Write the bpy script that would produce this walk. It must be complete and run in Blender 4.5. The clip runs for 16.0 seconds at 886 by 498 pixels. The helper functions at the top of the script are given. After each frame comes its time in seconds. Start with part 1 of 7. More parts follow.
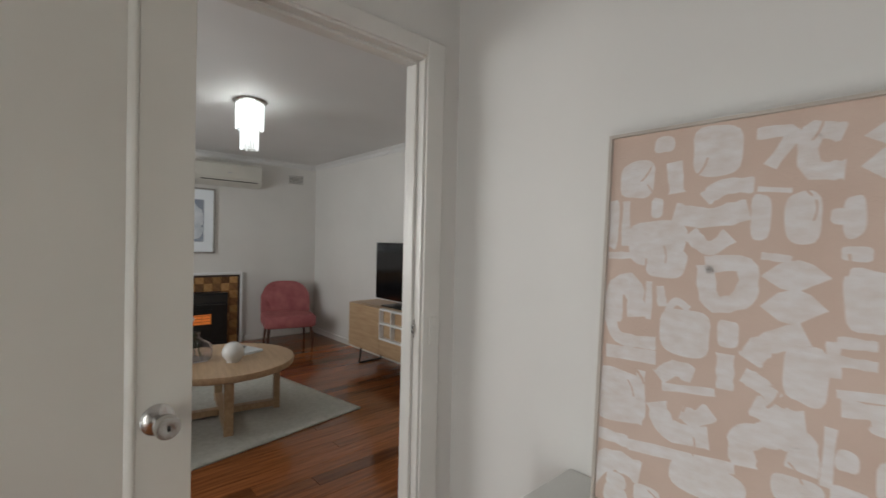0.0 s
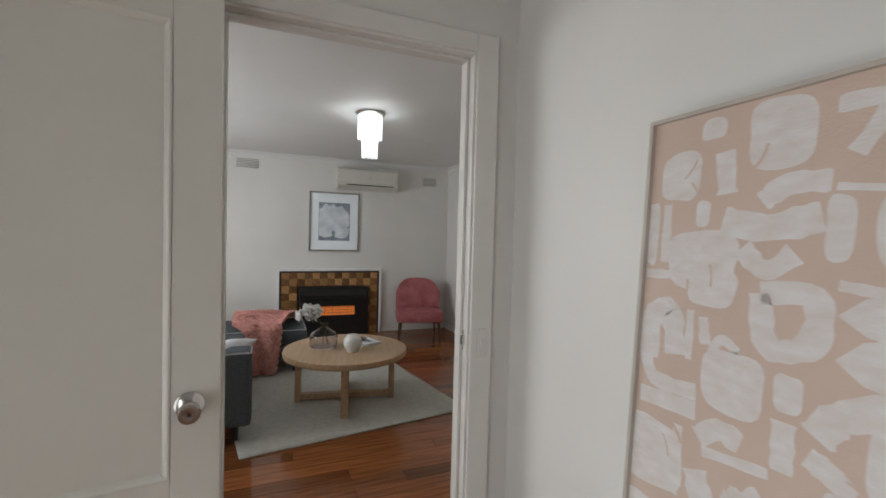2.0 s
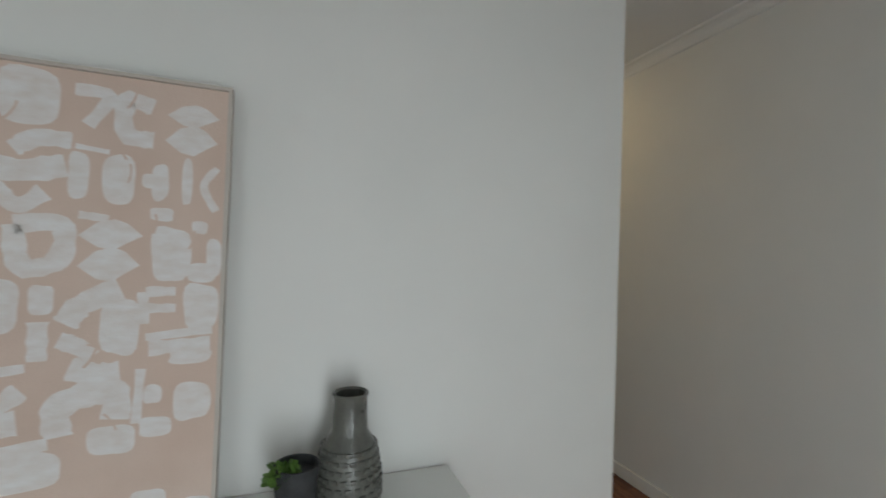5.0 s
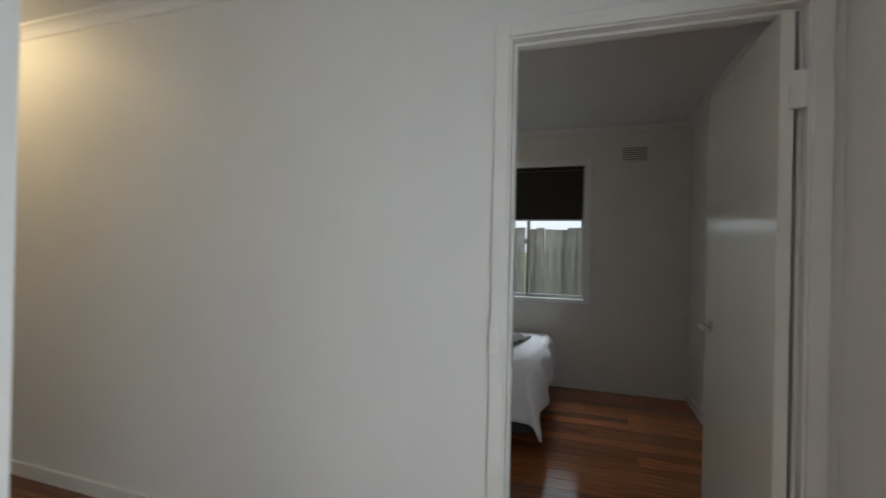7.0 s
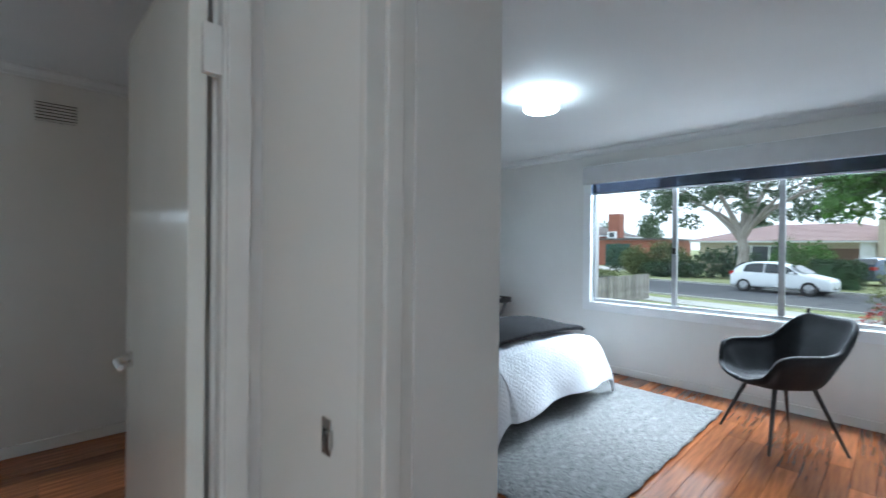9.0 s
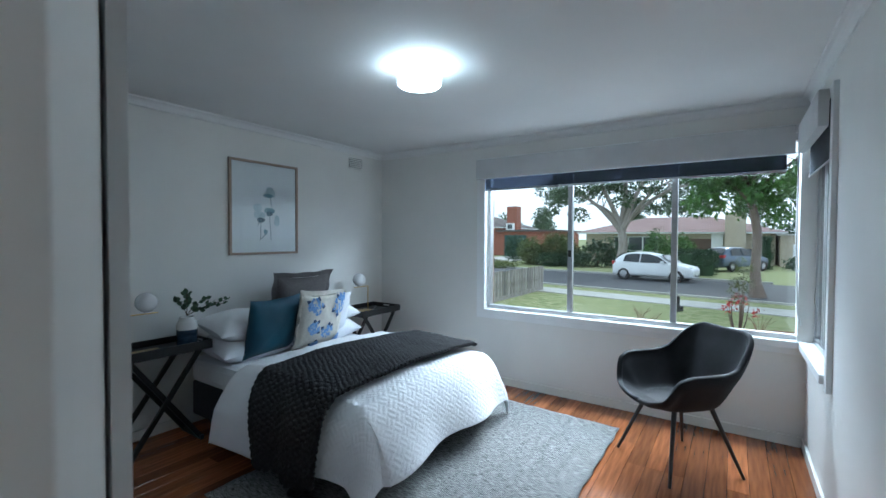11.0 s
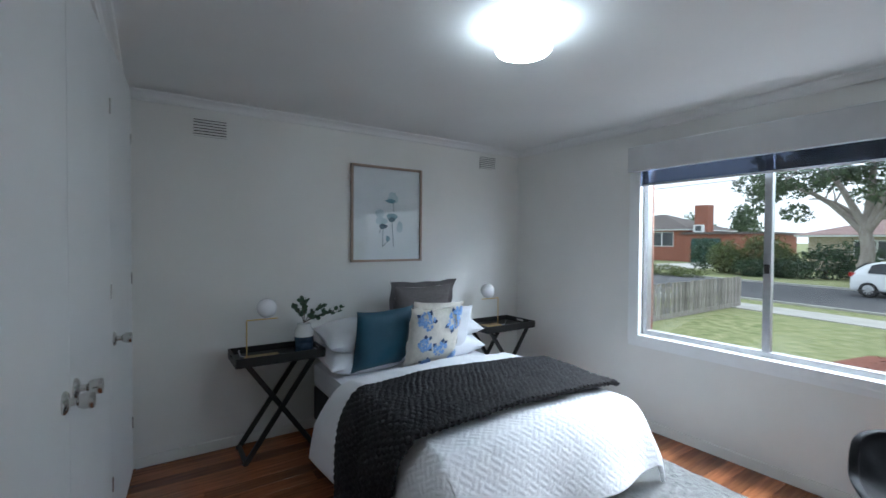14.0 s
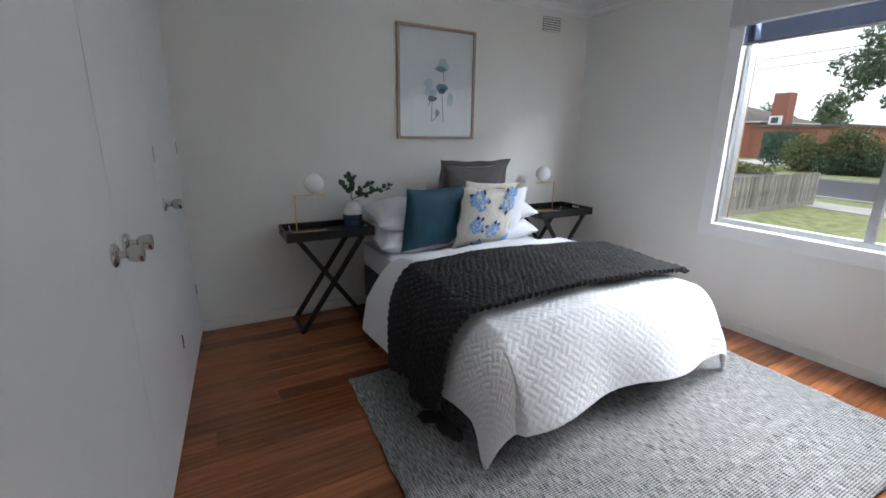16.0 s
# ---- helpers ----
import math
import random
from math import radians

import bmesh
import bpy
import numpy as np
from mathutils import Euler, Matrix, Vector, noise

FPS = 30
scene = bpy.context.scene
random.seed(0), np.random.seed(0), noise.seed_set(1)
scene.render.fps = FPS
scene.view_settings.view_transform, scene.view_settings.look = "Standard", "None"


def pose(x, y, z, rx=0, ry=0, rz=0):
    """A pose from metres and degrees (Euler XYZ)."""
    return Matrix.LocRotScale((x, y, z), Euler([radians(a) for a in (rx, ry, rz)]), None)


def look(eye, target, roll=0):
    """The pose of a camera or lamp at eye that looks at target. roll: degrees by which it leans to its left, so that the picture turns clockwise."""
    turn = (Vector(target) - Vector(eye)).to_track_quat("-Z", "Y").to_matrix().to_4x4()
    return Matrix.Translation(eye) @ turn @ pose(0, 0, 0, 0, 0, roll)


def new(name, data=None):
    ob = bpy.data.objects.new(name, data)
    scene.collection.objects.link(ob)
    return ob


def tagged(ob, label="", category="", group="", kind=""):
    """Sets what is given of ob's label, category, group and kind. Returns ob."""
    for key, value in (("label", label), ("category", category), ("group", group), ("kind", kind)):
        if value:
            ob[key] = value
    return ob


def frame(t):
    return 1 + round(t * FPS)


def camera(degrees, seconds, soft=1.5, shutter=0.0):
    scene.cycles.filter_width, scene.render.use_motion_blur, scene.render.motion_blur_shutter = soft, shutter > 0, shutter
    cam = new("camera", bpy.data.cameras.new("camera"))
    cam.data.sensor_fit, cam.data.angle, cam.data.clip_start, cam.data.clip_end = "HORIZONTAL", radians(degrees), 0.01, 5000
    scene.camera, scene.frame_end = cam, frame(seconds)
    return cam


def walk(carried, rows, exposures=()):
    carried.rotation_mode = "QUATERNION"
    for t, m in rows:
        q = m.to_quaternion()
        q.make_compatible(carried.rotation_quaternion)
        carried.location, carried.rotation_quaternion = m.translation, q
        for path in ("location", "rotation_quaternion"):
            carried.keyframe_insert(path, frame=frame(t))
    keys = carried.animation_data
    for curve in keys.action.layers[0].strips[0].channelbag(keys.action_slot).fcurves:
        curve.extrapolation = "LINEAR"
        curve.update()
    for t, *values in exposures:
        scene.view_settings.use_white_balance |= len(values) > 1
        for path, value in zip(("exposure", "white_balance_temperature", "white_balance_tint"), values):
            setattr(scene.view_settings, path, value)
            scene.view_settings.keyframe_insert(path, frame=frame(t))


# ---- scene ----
cam = camera(91.3, 16.0, 1.5, 0.3)
PATH = [
    (0, (-4.781, 4.995, 1.356), (-6.267, 6.333, 1.326), 1.3),
    (0.5, (-4.84, 5.071, 1.398), (-6.514, 6.163, 1.324), 1.4),
    (1, (-4.886, 5.187, 1.419), (-6.69, 6.047, 1.336), 1.2),
    (1.5, (-4.809, 5.297, 1.402), (-6.681, 5.997, 1.328), 1.1),
    (2, (-4.653, 5.351, 1.398), (-6.509, 6.093, 1.339), 1.5),
    (2.5, (-4.575, 5.36, 1.387), (-6.302, 6.369, 1.344), 1.8),
    (3, (-4.521, 5.37, 1.378), (-6.017, 6.696, 1.354), 2.2),
    (3.2, (-4.505, 5.368, 1.375), (-5.882, 6.818, 1.358), 2.2),
    (5.3, (-4.625, 4.967, 1.287), (-3.666, 6.722, 1.301), 1.6),
    (5.5, (-4.605, 4.957, 1.288), (-3.496, 6.621, 1.303), 1.5),
    (6, (-4.585, 5.013, 1.265), (-3.059, 6.305, 1.262), 1.0),
    (6.5, (-4.434, 4.944, 1.274), (-2.688, 5.919, 1.261), 1.1),
    (7, (-4.245, 4.834, 1.267), (-2.344, 5.455, 1.271), 1.2),
    (7.5, (-4.136, 4.812, 1.303), (-2.142, 4.964, 1.292), 1.5),
    (8, (-4.029, 4.771, 1.332), (-2.088, 4.291, 1.316), 0.9),
    (8.5, (-3.895, 4.653, 1.325), (-2.152, 3.672, 1.312), 0.9),
    (9, (-3.764, 4.53, 1.329), (-2.314, 3.153, 1.319), 0.6),
    (9.3, (-3.7, 4.449, 1.337), (-2.431, 2.904, 1.328), 0.7),
    (9.5, (-3.682, 4.399, 1.342), (-2.534, 2.762, 1.328), 0.5),
    (11.8, (-3.436, 3.564, 1.475), (-2.317, 1.907, 1.417), 0.2),
    (12, (-3.468, 3.497, 1.452), (-2.31, 1.868, 1.403), 0.2),
    (12.5, (-3.503, 3.386, 1.428), (-2.209, 1.862, 1.387), 0.1),
    (13, (-3.461, 3.353, 1.45), (-2.029, 1.957, 1.396), 0.3),
    (13.5, (-3.436, 3.3, 1.467), (-1.889, 2.034, 1.411), 0.3),
    (14, (-3.384, 3.251, 1.481), (-1.727, 2.131, 1.441), 0.4),
    (14.5, (-3.313, 3.239, 1.472), (-1.586, 2.233, 1.421), 0.6),
    (15, (-3.243, 3.223, 1.419), (-1.5, 2.258, 1.249), 0.6),
    (15.5, (-3.217, 3.197, 1.37), (-1.483, 2.26, 1.029), 0.6),
    (16, (-3.184, 3.214, 1.34), (-1.489, 2.287, 0.823), 0.8),
]
walk(cam, [(t, look(eye, target, roll)) for t, eye, target, roll in PATH],
     [(0, -0.38, 7100, 12), (1.5, -0.28, 7000, 12), (3.0, -0.27, 6850, 8), (5.5, -0.5, 6450, 5), (7.0, 0.07, 6250, 7), (8.5, 0.98, 5650, 5), (9.5, 0.72, 5350, 2),
      (12.0, 0.45, 5350, 1), (13.0, 0.48, 5550, 4), (14.5, 0.58, 5850, 8), (16, 0.66, 6300, 12)])

# ---- world, sun, large lights ----
world = bpy.data.worlds.new("overcast_sky")
scene.world = world
world.use_nodes = True
wn, wl = world.node_tree.nodes, world.node_tree.links
sky = wn.new("ShaderNodeTexSky")
sky.sky_type, sky.sun_disc, sky.sun_elevation, sky.sun_rotation = "NISHITA", False, radians(42), radians(200)
sky.air_density, sky.dust_density, sky.ozone_density = 1.0, 4.0, 1.0
wn["Background"].inputs["Strength"].default_value = 0.13
cloud, cn = wn.new("ShaderNodeMix"), wn.new("ShaderNodeTexNoise")
cloud.data_type = "RGBA"
cn.inputs["Scale"].default_value, cn.inputs["Detail"].default_value = 2.5, 5
cr = wn.new("ShaderNodeValToRGB")
cr.color_ramp.elements[0].color, cr.color_ramp.elements[1].color = (6.6, 7.2, 7.9, 1), (9.2, 9.4, 9.6, 1)
wl.new(cn.outputs[0], cr.inputs[0])
cloud.inputs[0].default_value = 0.88
wl.new(sky.outputs[0], cloud.inputs[6])
wl.new(cr.outputs[0], cloud.inputs[7])
wl.new(cloud.outputs[2], wn["Background"].inputs["Color"])
sun = new("sun", bpy.data.lights.new("sun", "SUN"))
sun.data.energy, sun.data.angle, sun.data.color = 1.5, radians(20), (1.0, 0.97, 0.92)
sun.matrix_world = look((0, -20, 18), (0, 0, 0))


def area_lamp(name, eye, target, w, h, power, color):
    ob = new(name, bpy.data.lights.new(name, "AREA"))
    ob.data.shape, ob.data.size, ob.data.size_y, ob.data.energy, ob.data.color = "RECTANGLE", w, h, power, color
    ob.matrix_world = look(eye, target)
    return ob


def point_lamp(name, at, power, color, radius=0.08):
    ob = new(name, bpy.data.lights.new(name, "POINT"))
    ob.data.energy, ob.data.color, ob.data.shadow_soft_size = power, color, radius
    ob.location = at
    return ob


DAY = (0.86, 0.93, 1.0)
area_lamp("front_door_daylight", (-5.45, 3.92, 0.95), (-4.7, 7, 0.7), 0.8, 1.8, 8.5, DAY)
# Added fill lamp for the dim corridor; no sidelight is known here.
area_lamp("added_hall_fill", (-4.35, 4.0, 0.85), (-3.2, 7, 0.5), 0.46, 1.4, 25, DAY)
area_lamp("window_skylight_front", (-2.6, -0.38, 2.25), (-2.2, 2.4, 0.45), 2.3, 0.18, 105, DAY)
area_lamp("window_skylight_back_room", (0.75, 5.55, 2.35), (-1.3, 5.4, 0.0), 1.2, 0.4, 23, DAY)
# Added fill for the living room, through an assumed window out of view.
area_lamp("assumed_living_daylight", (-8.5, 3.3, 1.4), (-8.5, 8, 1.0), 2.3, 1.25, 68, DAY)

# ---- materials ----


def noise_mat(name, c1, c2, rough=0.5, scale=8.0, bump=0.05, bump_scale=60.0, metal=0.0, spec=0.5, stretch=(1, 1, 1), per_object=0.0, detail=4.0, rough_var=0.03):
    m = bpy.data.materials.new(name)
    m.use_nodes = True
    n, l = m.node_tree.nodes, m.node_tree.links
    b = n["Principled BSDF"]
    tc, mp = n.new("ShaderNodeTexCoord"), n.new("ShaderNodeMapping")
    mp.inputs["Scale"].default_value = stretch
    l.new(tc.outputs["Object"], mp.inputs["Vector"])
    nz = n.new("ShaderNodeTexNoise")
    nz.inputs["Scale"].default_value, nz.inputs["Detail"].default_value = scale, detail
    l.new(mp.outputs[0], nz.inputs["Vector"])
    ramp = n.new("ShaderNodeValToRGB")
    ramp.color_ramp.elements[0].color, ramp.color_ramp.elements[1].color = (*c1, 1), (*c2, 1)
    ramp.color_ramp.elements[0].position, ramp.color_ramp.elements[1].position = 0.3, 0.7
    l.new(nz.outputs[0], ramp.inputs[0])
    out = ramp.outputs[0]
    if per_object:
        oi, hs, mr = n.new("ShaderNodeObjectInfo"), n.new("ShaderNodeHueSaturation"), n.new("ShaderNodeMapRange")
        mr.inputs["To Min"].default_value, mr.inputs["To Max"].default_value = 1 - per_object, 1 + per_object
        l.new(oi.outputs["Random"], mr.inputs["Value"])
        l.new(mr.outputs[0], hs.inputs["Value"])
        l.new(out, hs.inputs["Color"])
        out = hs.outputs[0]
    l.new(out, b.inputs["Base Color"])
    nb = n.new("ShaderNodeTexNoise")
    nb.inputs["Scale"].default_value, nb.inputs["Detail"].default_value = bump_scale, 3
    l.new(mp.outputs[0], nb.inputs["Vector"])
    if bump:
        bp = n.new("ShaderNodeBump")
        bp.inputs["Strength"].default_value, bp.inputs["Distance"].default_value = bump, 0.01
        l.new(nb.outputs[0], bp.inputs["Height"])
        l.new(bp.outputs[0], b.inputs["Normal"])
    rr = n.new("ShaderNodeMapRange")
    rr.inputs["To Min"].default_value, rr.inputs["To Max"].default_value = max(0.02, rough - rough_var), min(1, rough + rough_var)
    l.new(nz.outputs[0], rr.inputs["Value"])
    l.new(rr.outputs[0], b.inputs["Roughness"])
    b.inputs["Metallic"].default_value, b.inputs["Specular IOR Level"].default_value = metal, spec
    return m


def glass_mat(name, color=(1, 1, 1), rough=0.0, ior=1.45):
    m = bpy.data.materials.new(name)
    m.use_nodes = True
    b = m.node_tree.nodes["Principled BSDF"]
    b.inputs["Base Color"].default_value = (*color, 1)
    b.inputs["Transmission Weight"].default_value, b.inputs["Roughness"].default_value, b.inputs["IOR"].default_value = 1, rough, ior
    return m


def glow_mat(name, color, strength):
    m = bpy.data.materials.new(name)
    m.use_nodes = True
    b = m.node_tree.nodes["Principled BSDF"]
    b.inputs["Base Color"].default_value = (*color, 1)
    b.inputs["Emission Color"].default_value, b.inputs["Emission Strength"].default_value = (*color, 1), strength
    return m


def wood_floor_mat():
    m = noise_mat("polished_hardwood", (0.15, 0.047, 0.017), (0.33, 0.115, 0.04), 0.10, 5.0, 0.02, 90.0, stretch=(9, 0.6, 9), per_object=0.42, detail=6, rough_var=0.05)
    return m


WALL = noise_mat("warm_white_wall_paint", (0.70, 0.69, 0.66), (0.74, 0.73, 0.70), 0.55, 2.0, 0.03, 140)
CEIL = noise_mat("white_ceiling_paint", (0.70, 0.70, 0.69), (0.73, 0.73, 0.72), 0.7, 2.0, 0.02, 140)
TRIM = noise_mat("gloss_white_trim_paint", (0.72, 0.71, 0.67), (0.77, 0.76, 0.72), 0.25, 6.0, 0.02, 40)
DOORP = noise_mat("gloss_cream_door_paint", (0.70, 0.69, 0.63), (0.74, 0.73, 0.67), 0.16, 3.0, 0.02, 25)
FLOOR = wood_floor_mat()
SUBFLOOR = noise_mat("dark_floor_gap", (0.03, 0.015, 0.01), (0.05, 0.02, 0.012), 0.7)
ALU = noise_mat("brushed_aluminium", (0.45, 0.46, 0.47), (0.52, 0.53, 0.54), 0.35, 30, 0.02, 90, metal=0.9)
CHROME = noise_mat("satin_chrome", (0.55, 0.54, 0.52), (0.62, 0.61, 0.59), 0.22, 30, 0.01, 90, metal=1.0)
PANE = glass_mat("clear_window_glass", (0.97, 0.99, 0.98))
GRASS = noise_mat("winter_lawn", (0.14, 0.18, 0.06), (0.34, 0.34, 0.18), 0.95, 4.0, 1.0, 26, detail=12, spec=0.2)
ASPHALT = noise_mat("grey_asphalt", (0.055, 0.057, 0.062), (0.085, 0.087, 0.092), 0.85, 3, 0.3, 60)
CONCRETE = noise_mat("pale_concrete", (0.36, 0.35, 0.32), (0.46, 0.45, 0.42), 0.85, 3, 0.2, 60)

# ---- mesh helpers ----


def box(bm, x0, y0, z0, x1, y1, z1, bevel=0.0):
    r = bmesh.ops.create_cube(bm, size=1.0, matrix=Matrix.LocRotScale(((x0 + x1) / 2, (y0 + y1) / 2, (z0 + z1) / 2), None, (abs(x1 - x0), abs(y1 - y0), abs(z1 - z0))))
    if bevel:
        es = {e for v in r["verts"] for e in v.link_edges}
        bmesh.ops.bevel(bm, geom=list(es), offset=bevel, segments=2, affect="EDGES", profile=0.6)
    return r["verts"]


def mesh_of(bm, name, mat, smooth=False):
    me = bpy.data.meshes.new(name)
    bmesh.ops.recalc_face_normals(bm, faces=bm.faces)
    bm.to_mesh(me)
    bm.free()
    if mat:
        me.materials.append(mat)
    if smooth:
        me.shade_smooth()
        me.set_sharp_from_angle(angle=radians(40))
    return me


def part(name, bm, mat, parent=None, label="", smooth=False, at=None):
    ob = new(name, mesh_of(bm, name, mat, smooth))
    if at is not None:
        ob.matrix_basis = at
    ob.parent = parent
    if label:
        tagged(ob, label)
    return ob


def thing(name, m, label, category, group="", kind=""):
    ob = new(name)
    ob.empty_display_size = 0.1
    ob.matrix_basis = m
    return tagged(ob, label, category, group, kind)


def box_part(name, parent, mat, x0, y0, z0, x1, y1, z1, bevel=0.0, label=""):
    bm = bmesh.new()
    box(bm, x0, y0, z0, x1, y1, z1, bevel)
    return part(name, bm, mat, parent, label)


def tube(bm, pts, radii, sides=10, cap=True):
    """A round tube along the points."""
    rings = []
    for i, p in enumerate(pts):
        p = Vector(p)
        a = Vector(pts[max(i - 1, 0)])
        b = Vector(pts[min(i + 1, len(pts) - 1)])
        d = (b - a).normalized()
        u = d.orthogonal().normalized() if i == 0 else (u - d * u.dot(d)).normalized()
        v = d.cross(u)
        r = radii[i] if hasattr(radii, "__len__") else radii
        rings.append([bm.verts.new(p + (u * math.cos(2 * math.pi * k / sides) + v * math.sin(2 * math.pi * k / sides)) * r) for k in range(sides)])
    for r0, r1 in zip(rings, rings[1:]):
        for k in range(sides):
            bm.faces.new((r0[k], r0[(k + 1) % sides], r1[(k + 1) % sides], r1[k]))
    if cap:
        bm.faces.new(rings[0][::-1])
        bm.faces.new(rings[-1])


def lathe(bm, profile, sides=32, centre=(0, 0, 0)):
    """Turns (radius, height) pairs round the z axis."""
    cx, cy, cz = centre
    rings = []
    for r, z in profile:
        if r < 1e-5:
            rings.append([bm.verts.new((cx, cy, cz + z))])
        else:
            rings.append([bm.verts.new((cx + r * math.cos(2 * math.pi * k / sides), cy + r * math.sin(2 * math.pi * k / sides), cz + z)) for k in range(sides)])
    for a, b in zip(rings, rings[1:]):
        for k in range(sides):
            q = [a[k % len(a)], a[(k + 1) % len(a)], b[(k + 1) % len(b)], b[k % len(b)]]
            q = list(dict.fromkeys(q))
            if len(q) > 2:
                bm.faces.new(q)


def grid(bm, nu, nv, f):
    """A sheet of quads with corners f(u, v), u and v from 0 to 1."""
    vs = [[bm.verts.new(f(i / nu, j / nv)) for j in range(nv + 1)] for i in range(nu + 1)]
    for i in range(nu):
        for j in range(nv):
            bm.faces.new((vs[i][j], vs[i + 1][j], vs[i + 1][j + 1], vs[i][j + 1]))
    return vs


# ---- large structure ----
H = 2.42


def wall(name, axis, at, thick, a, b, openings=(), z0=0.0, z1=H, mat=None):
    """A wall on the plane axis=at that is thick towards +axis, from a to b, with openings (a, b, z0, z1)."""
    bm = bmesh.new()

    def slab(p, q, zl, zh):
        if q - p < 1e-4 or zh - zl < 1e-4:
            return
        lo, hi = min(at, at + thick), max(at, at + thick)
        if axis == "x":
            box(bm, lo, p, zl, hi, q, zh)
        else:
            box(bm, p, lo, zl, q, hi, zh)

    edge = a
    for o in sorted(openings):
        slab(edge, o[0], z0, z1)
        slab(o[0], o[1], z0, o[2])
        slab(o[0], o[1], o[3], z1)
        edge = o[1]
    slab(edge, b, z0, z1)
    ob = part(name, bm, mat or WALL)
    return tagged(ob, "painted plaster wall in warm white", "wall", kind="structure")


SILL, HEAD = 0.74, 2.20            # front window
WE = -1.40                          # east side of the front window
WX0, WX1 = -3.91, 0.0               # front bedroom
wall("wall_south", "y", 0.0, -0.14, -4.05, 0.14, [(-3.86, WE, SILL, HEAD)])
wall("wall_east", "x", 0.0, 0.14, 0.0, 9.0, [(4.84, 6.3, 0.83, 2.08)])
wall("wall_west_bedroom", "x", -3.91, -0.14, 0.0, 4.03, [(0.0, 0.90, SILL, HEAD)])
# The third opening is made up, to let the added hall fill in.
wall("wall_bedroom_door", "y", 4.03, 0.10, -6.11, -2.71, [(-3.90, -3.14, 0, 2.04), (-5.93, -5.02, 0, 2.06), (-4.6, -4.1, 0.1, 2.0)])
wall("wall_door_nib", "x", -3.165, 0.08, 3.79, 4.03)
# Made-up slanted panel across the nook, turned to catch light instead of falling dark.
bm = bmesh.new()
box(bm, 0, 0, 0, 0.66, 0.06, H)
tagged(part("wall_closet_nook", bm, WALL, None, "", False, pose(-3.085, 3.79, 0, 0, 0, -22.0)), "painted plaster wall in warm white", "wall", kind="structure")
wall("wall_closet_back", "y", 3.86, 0.10, -3.085, 0.0)
wall("wall_hall_east", "x", -2.71, 0.10, 3.96, 9.0, [(4.2, 5.11, 0, 2.04)])
wall("wall_hall_north", "y", 6.165, 0.10, -6.11, -3.56)
wall("wall_corridor_west", "x", -3.56, -0.10, 6.265, 9.0)
wall("wall_corridor_end", "y", 9.0, 0.1, -3.66, 0.14)
wall("wall_back_room_north", "y", 7.3, 0.1, -2.61, 0.0)
wall("wall_living_east", "x", -6.01, -0.10, 3.4, 8.0, [(5.20, 6.01, 0, 2.04)])
wall("wall_living_west", "x", -10.78, -0.14, 3.3, 8.0)
wall("wall_living_north", "y", 7.86, 0.14, -10.78, -6.11)
# Assumed opening, never in view, cut for the added living room lamp.
wall("wall_living_south", "y", 3.4, -0.14, -10.78, -6.01, [(-9.7, -7.3, 0.75, 2.1)])

bm = bmesh.new()
for x0, x1, y0, y1 in ((-3.91, 0, 0, 4.12), (-2.71, 0, 3.96, 9.0), (-6.11, -2.6, 4.12, 9.0), (-10.78, -6.01, 3.4, 7.86)):
    box(bm, x0 - 0.1, y0 - 0.1, H, x1 + 0.1, y1 + 0.1, H + 0.12 + 0.004 * abs(x0))
tagged(part("ceiling", bm, CEIL), "flat white painted plaster ceiling", "ceiling", kind="structure")
floor_ob = tagged(box_part("floor", None, SUBFLOOR, -10.9, -0.1, -0.15, 0.1, 9.1, -0.02), "polished reddish hardwood floorboards throughout the house", "floor", kind="structure")

# ---- trim: skirtings, cornices, door frames ----


def skirting(axis, at, a, b, side):
    """A low white skirting on the wall plane axis=at, standing proud towards side (+1 or -1)."""
    bm = bmesh.new()
    lo, hi = sorted((at, at + side * 0.016))
    if axis == "x":
        box(bm, lo, a, 0.0, hi, b, 0.072, 0.003)
    else:
        box(bm, a, lo, 0.0, b, hi, 0.072, 0.003)
    return tagged(part("baseboard", bm, TRIM), "low white gloss-painted timber skirting board", "skirting", kind="structure")


def cornice(axis, at, a, b, side):
    """A small cove between the wall plane axis=at and the ceiling."""
    bm = bmesh.new()
    prof = [(0, 0), (0, -0.06)] + [(0.055 - 0.045 * math.cos(q * math.pi / 8), -0.055 + 0.045 * math.sin(q * math.pi / 8)) for q in range(0, 5)] + [(0.06, 0)]
    rows = []
    for e in (a, b):
        rows.append([bm.verts.new((at + side * p, e, H + q) if axis == "x" else (e, at + side * p, H + q)) for p, q in prof])
    n = len(prof)
    for k in range(n):
        bm.faces.new((rows[0][k], rows[0][(k + 1) % n], rows[1][(k + 1) % n], rows[1][k]))
    bm.faces.new(rows[0])
    bm.faces.new(rows[1][::-1])
    return tagged(part("trim", bm, CEIL), "white plaster cove cornice along the ceiling", "cornice", kind="structure")


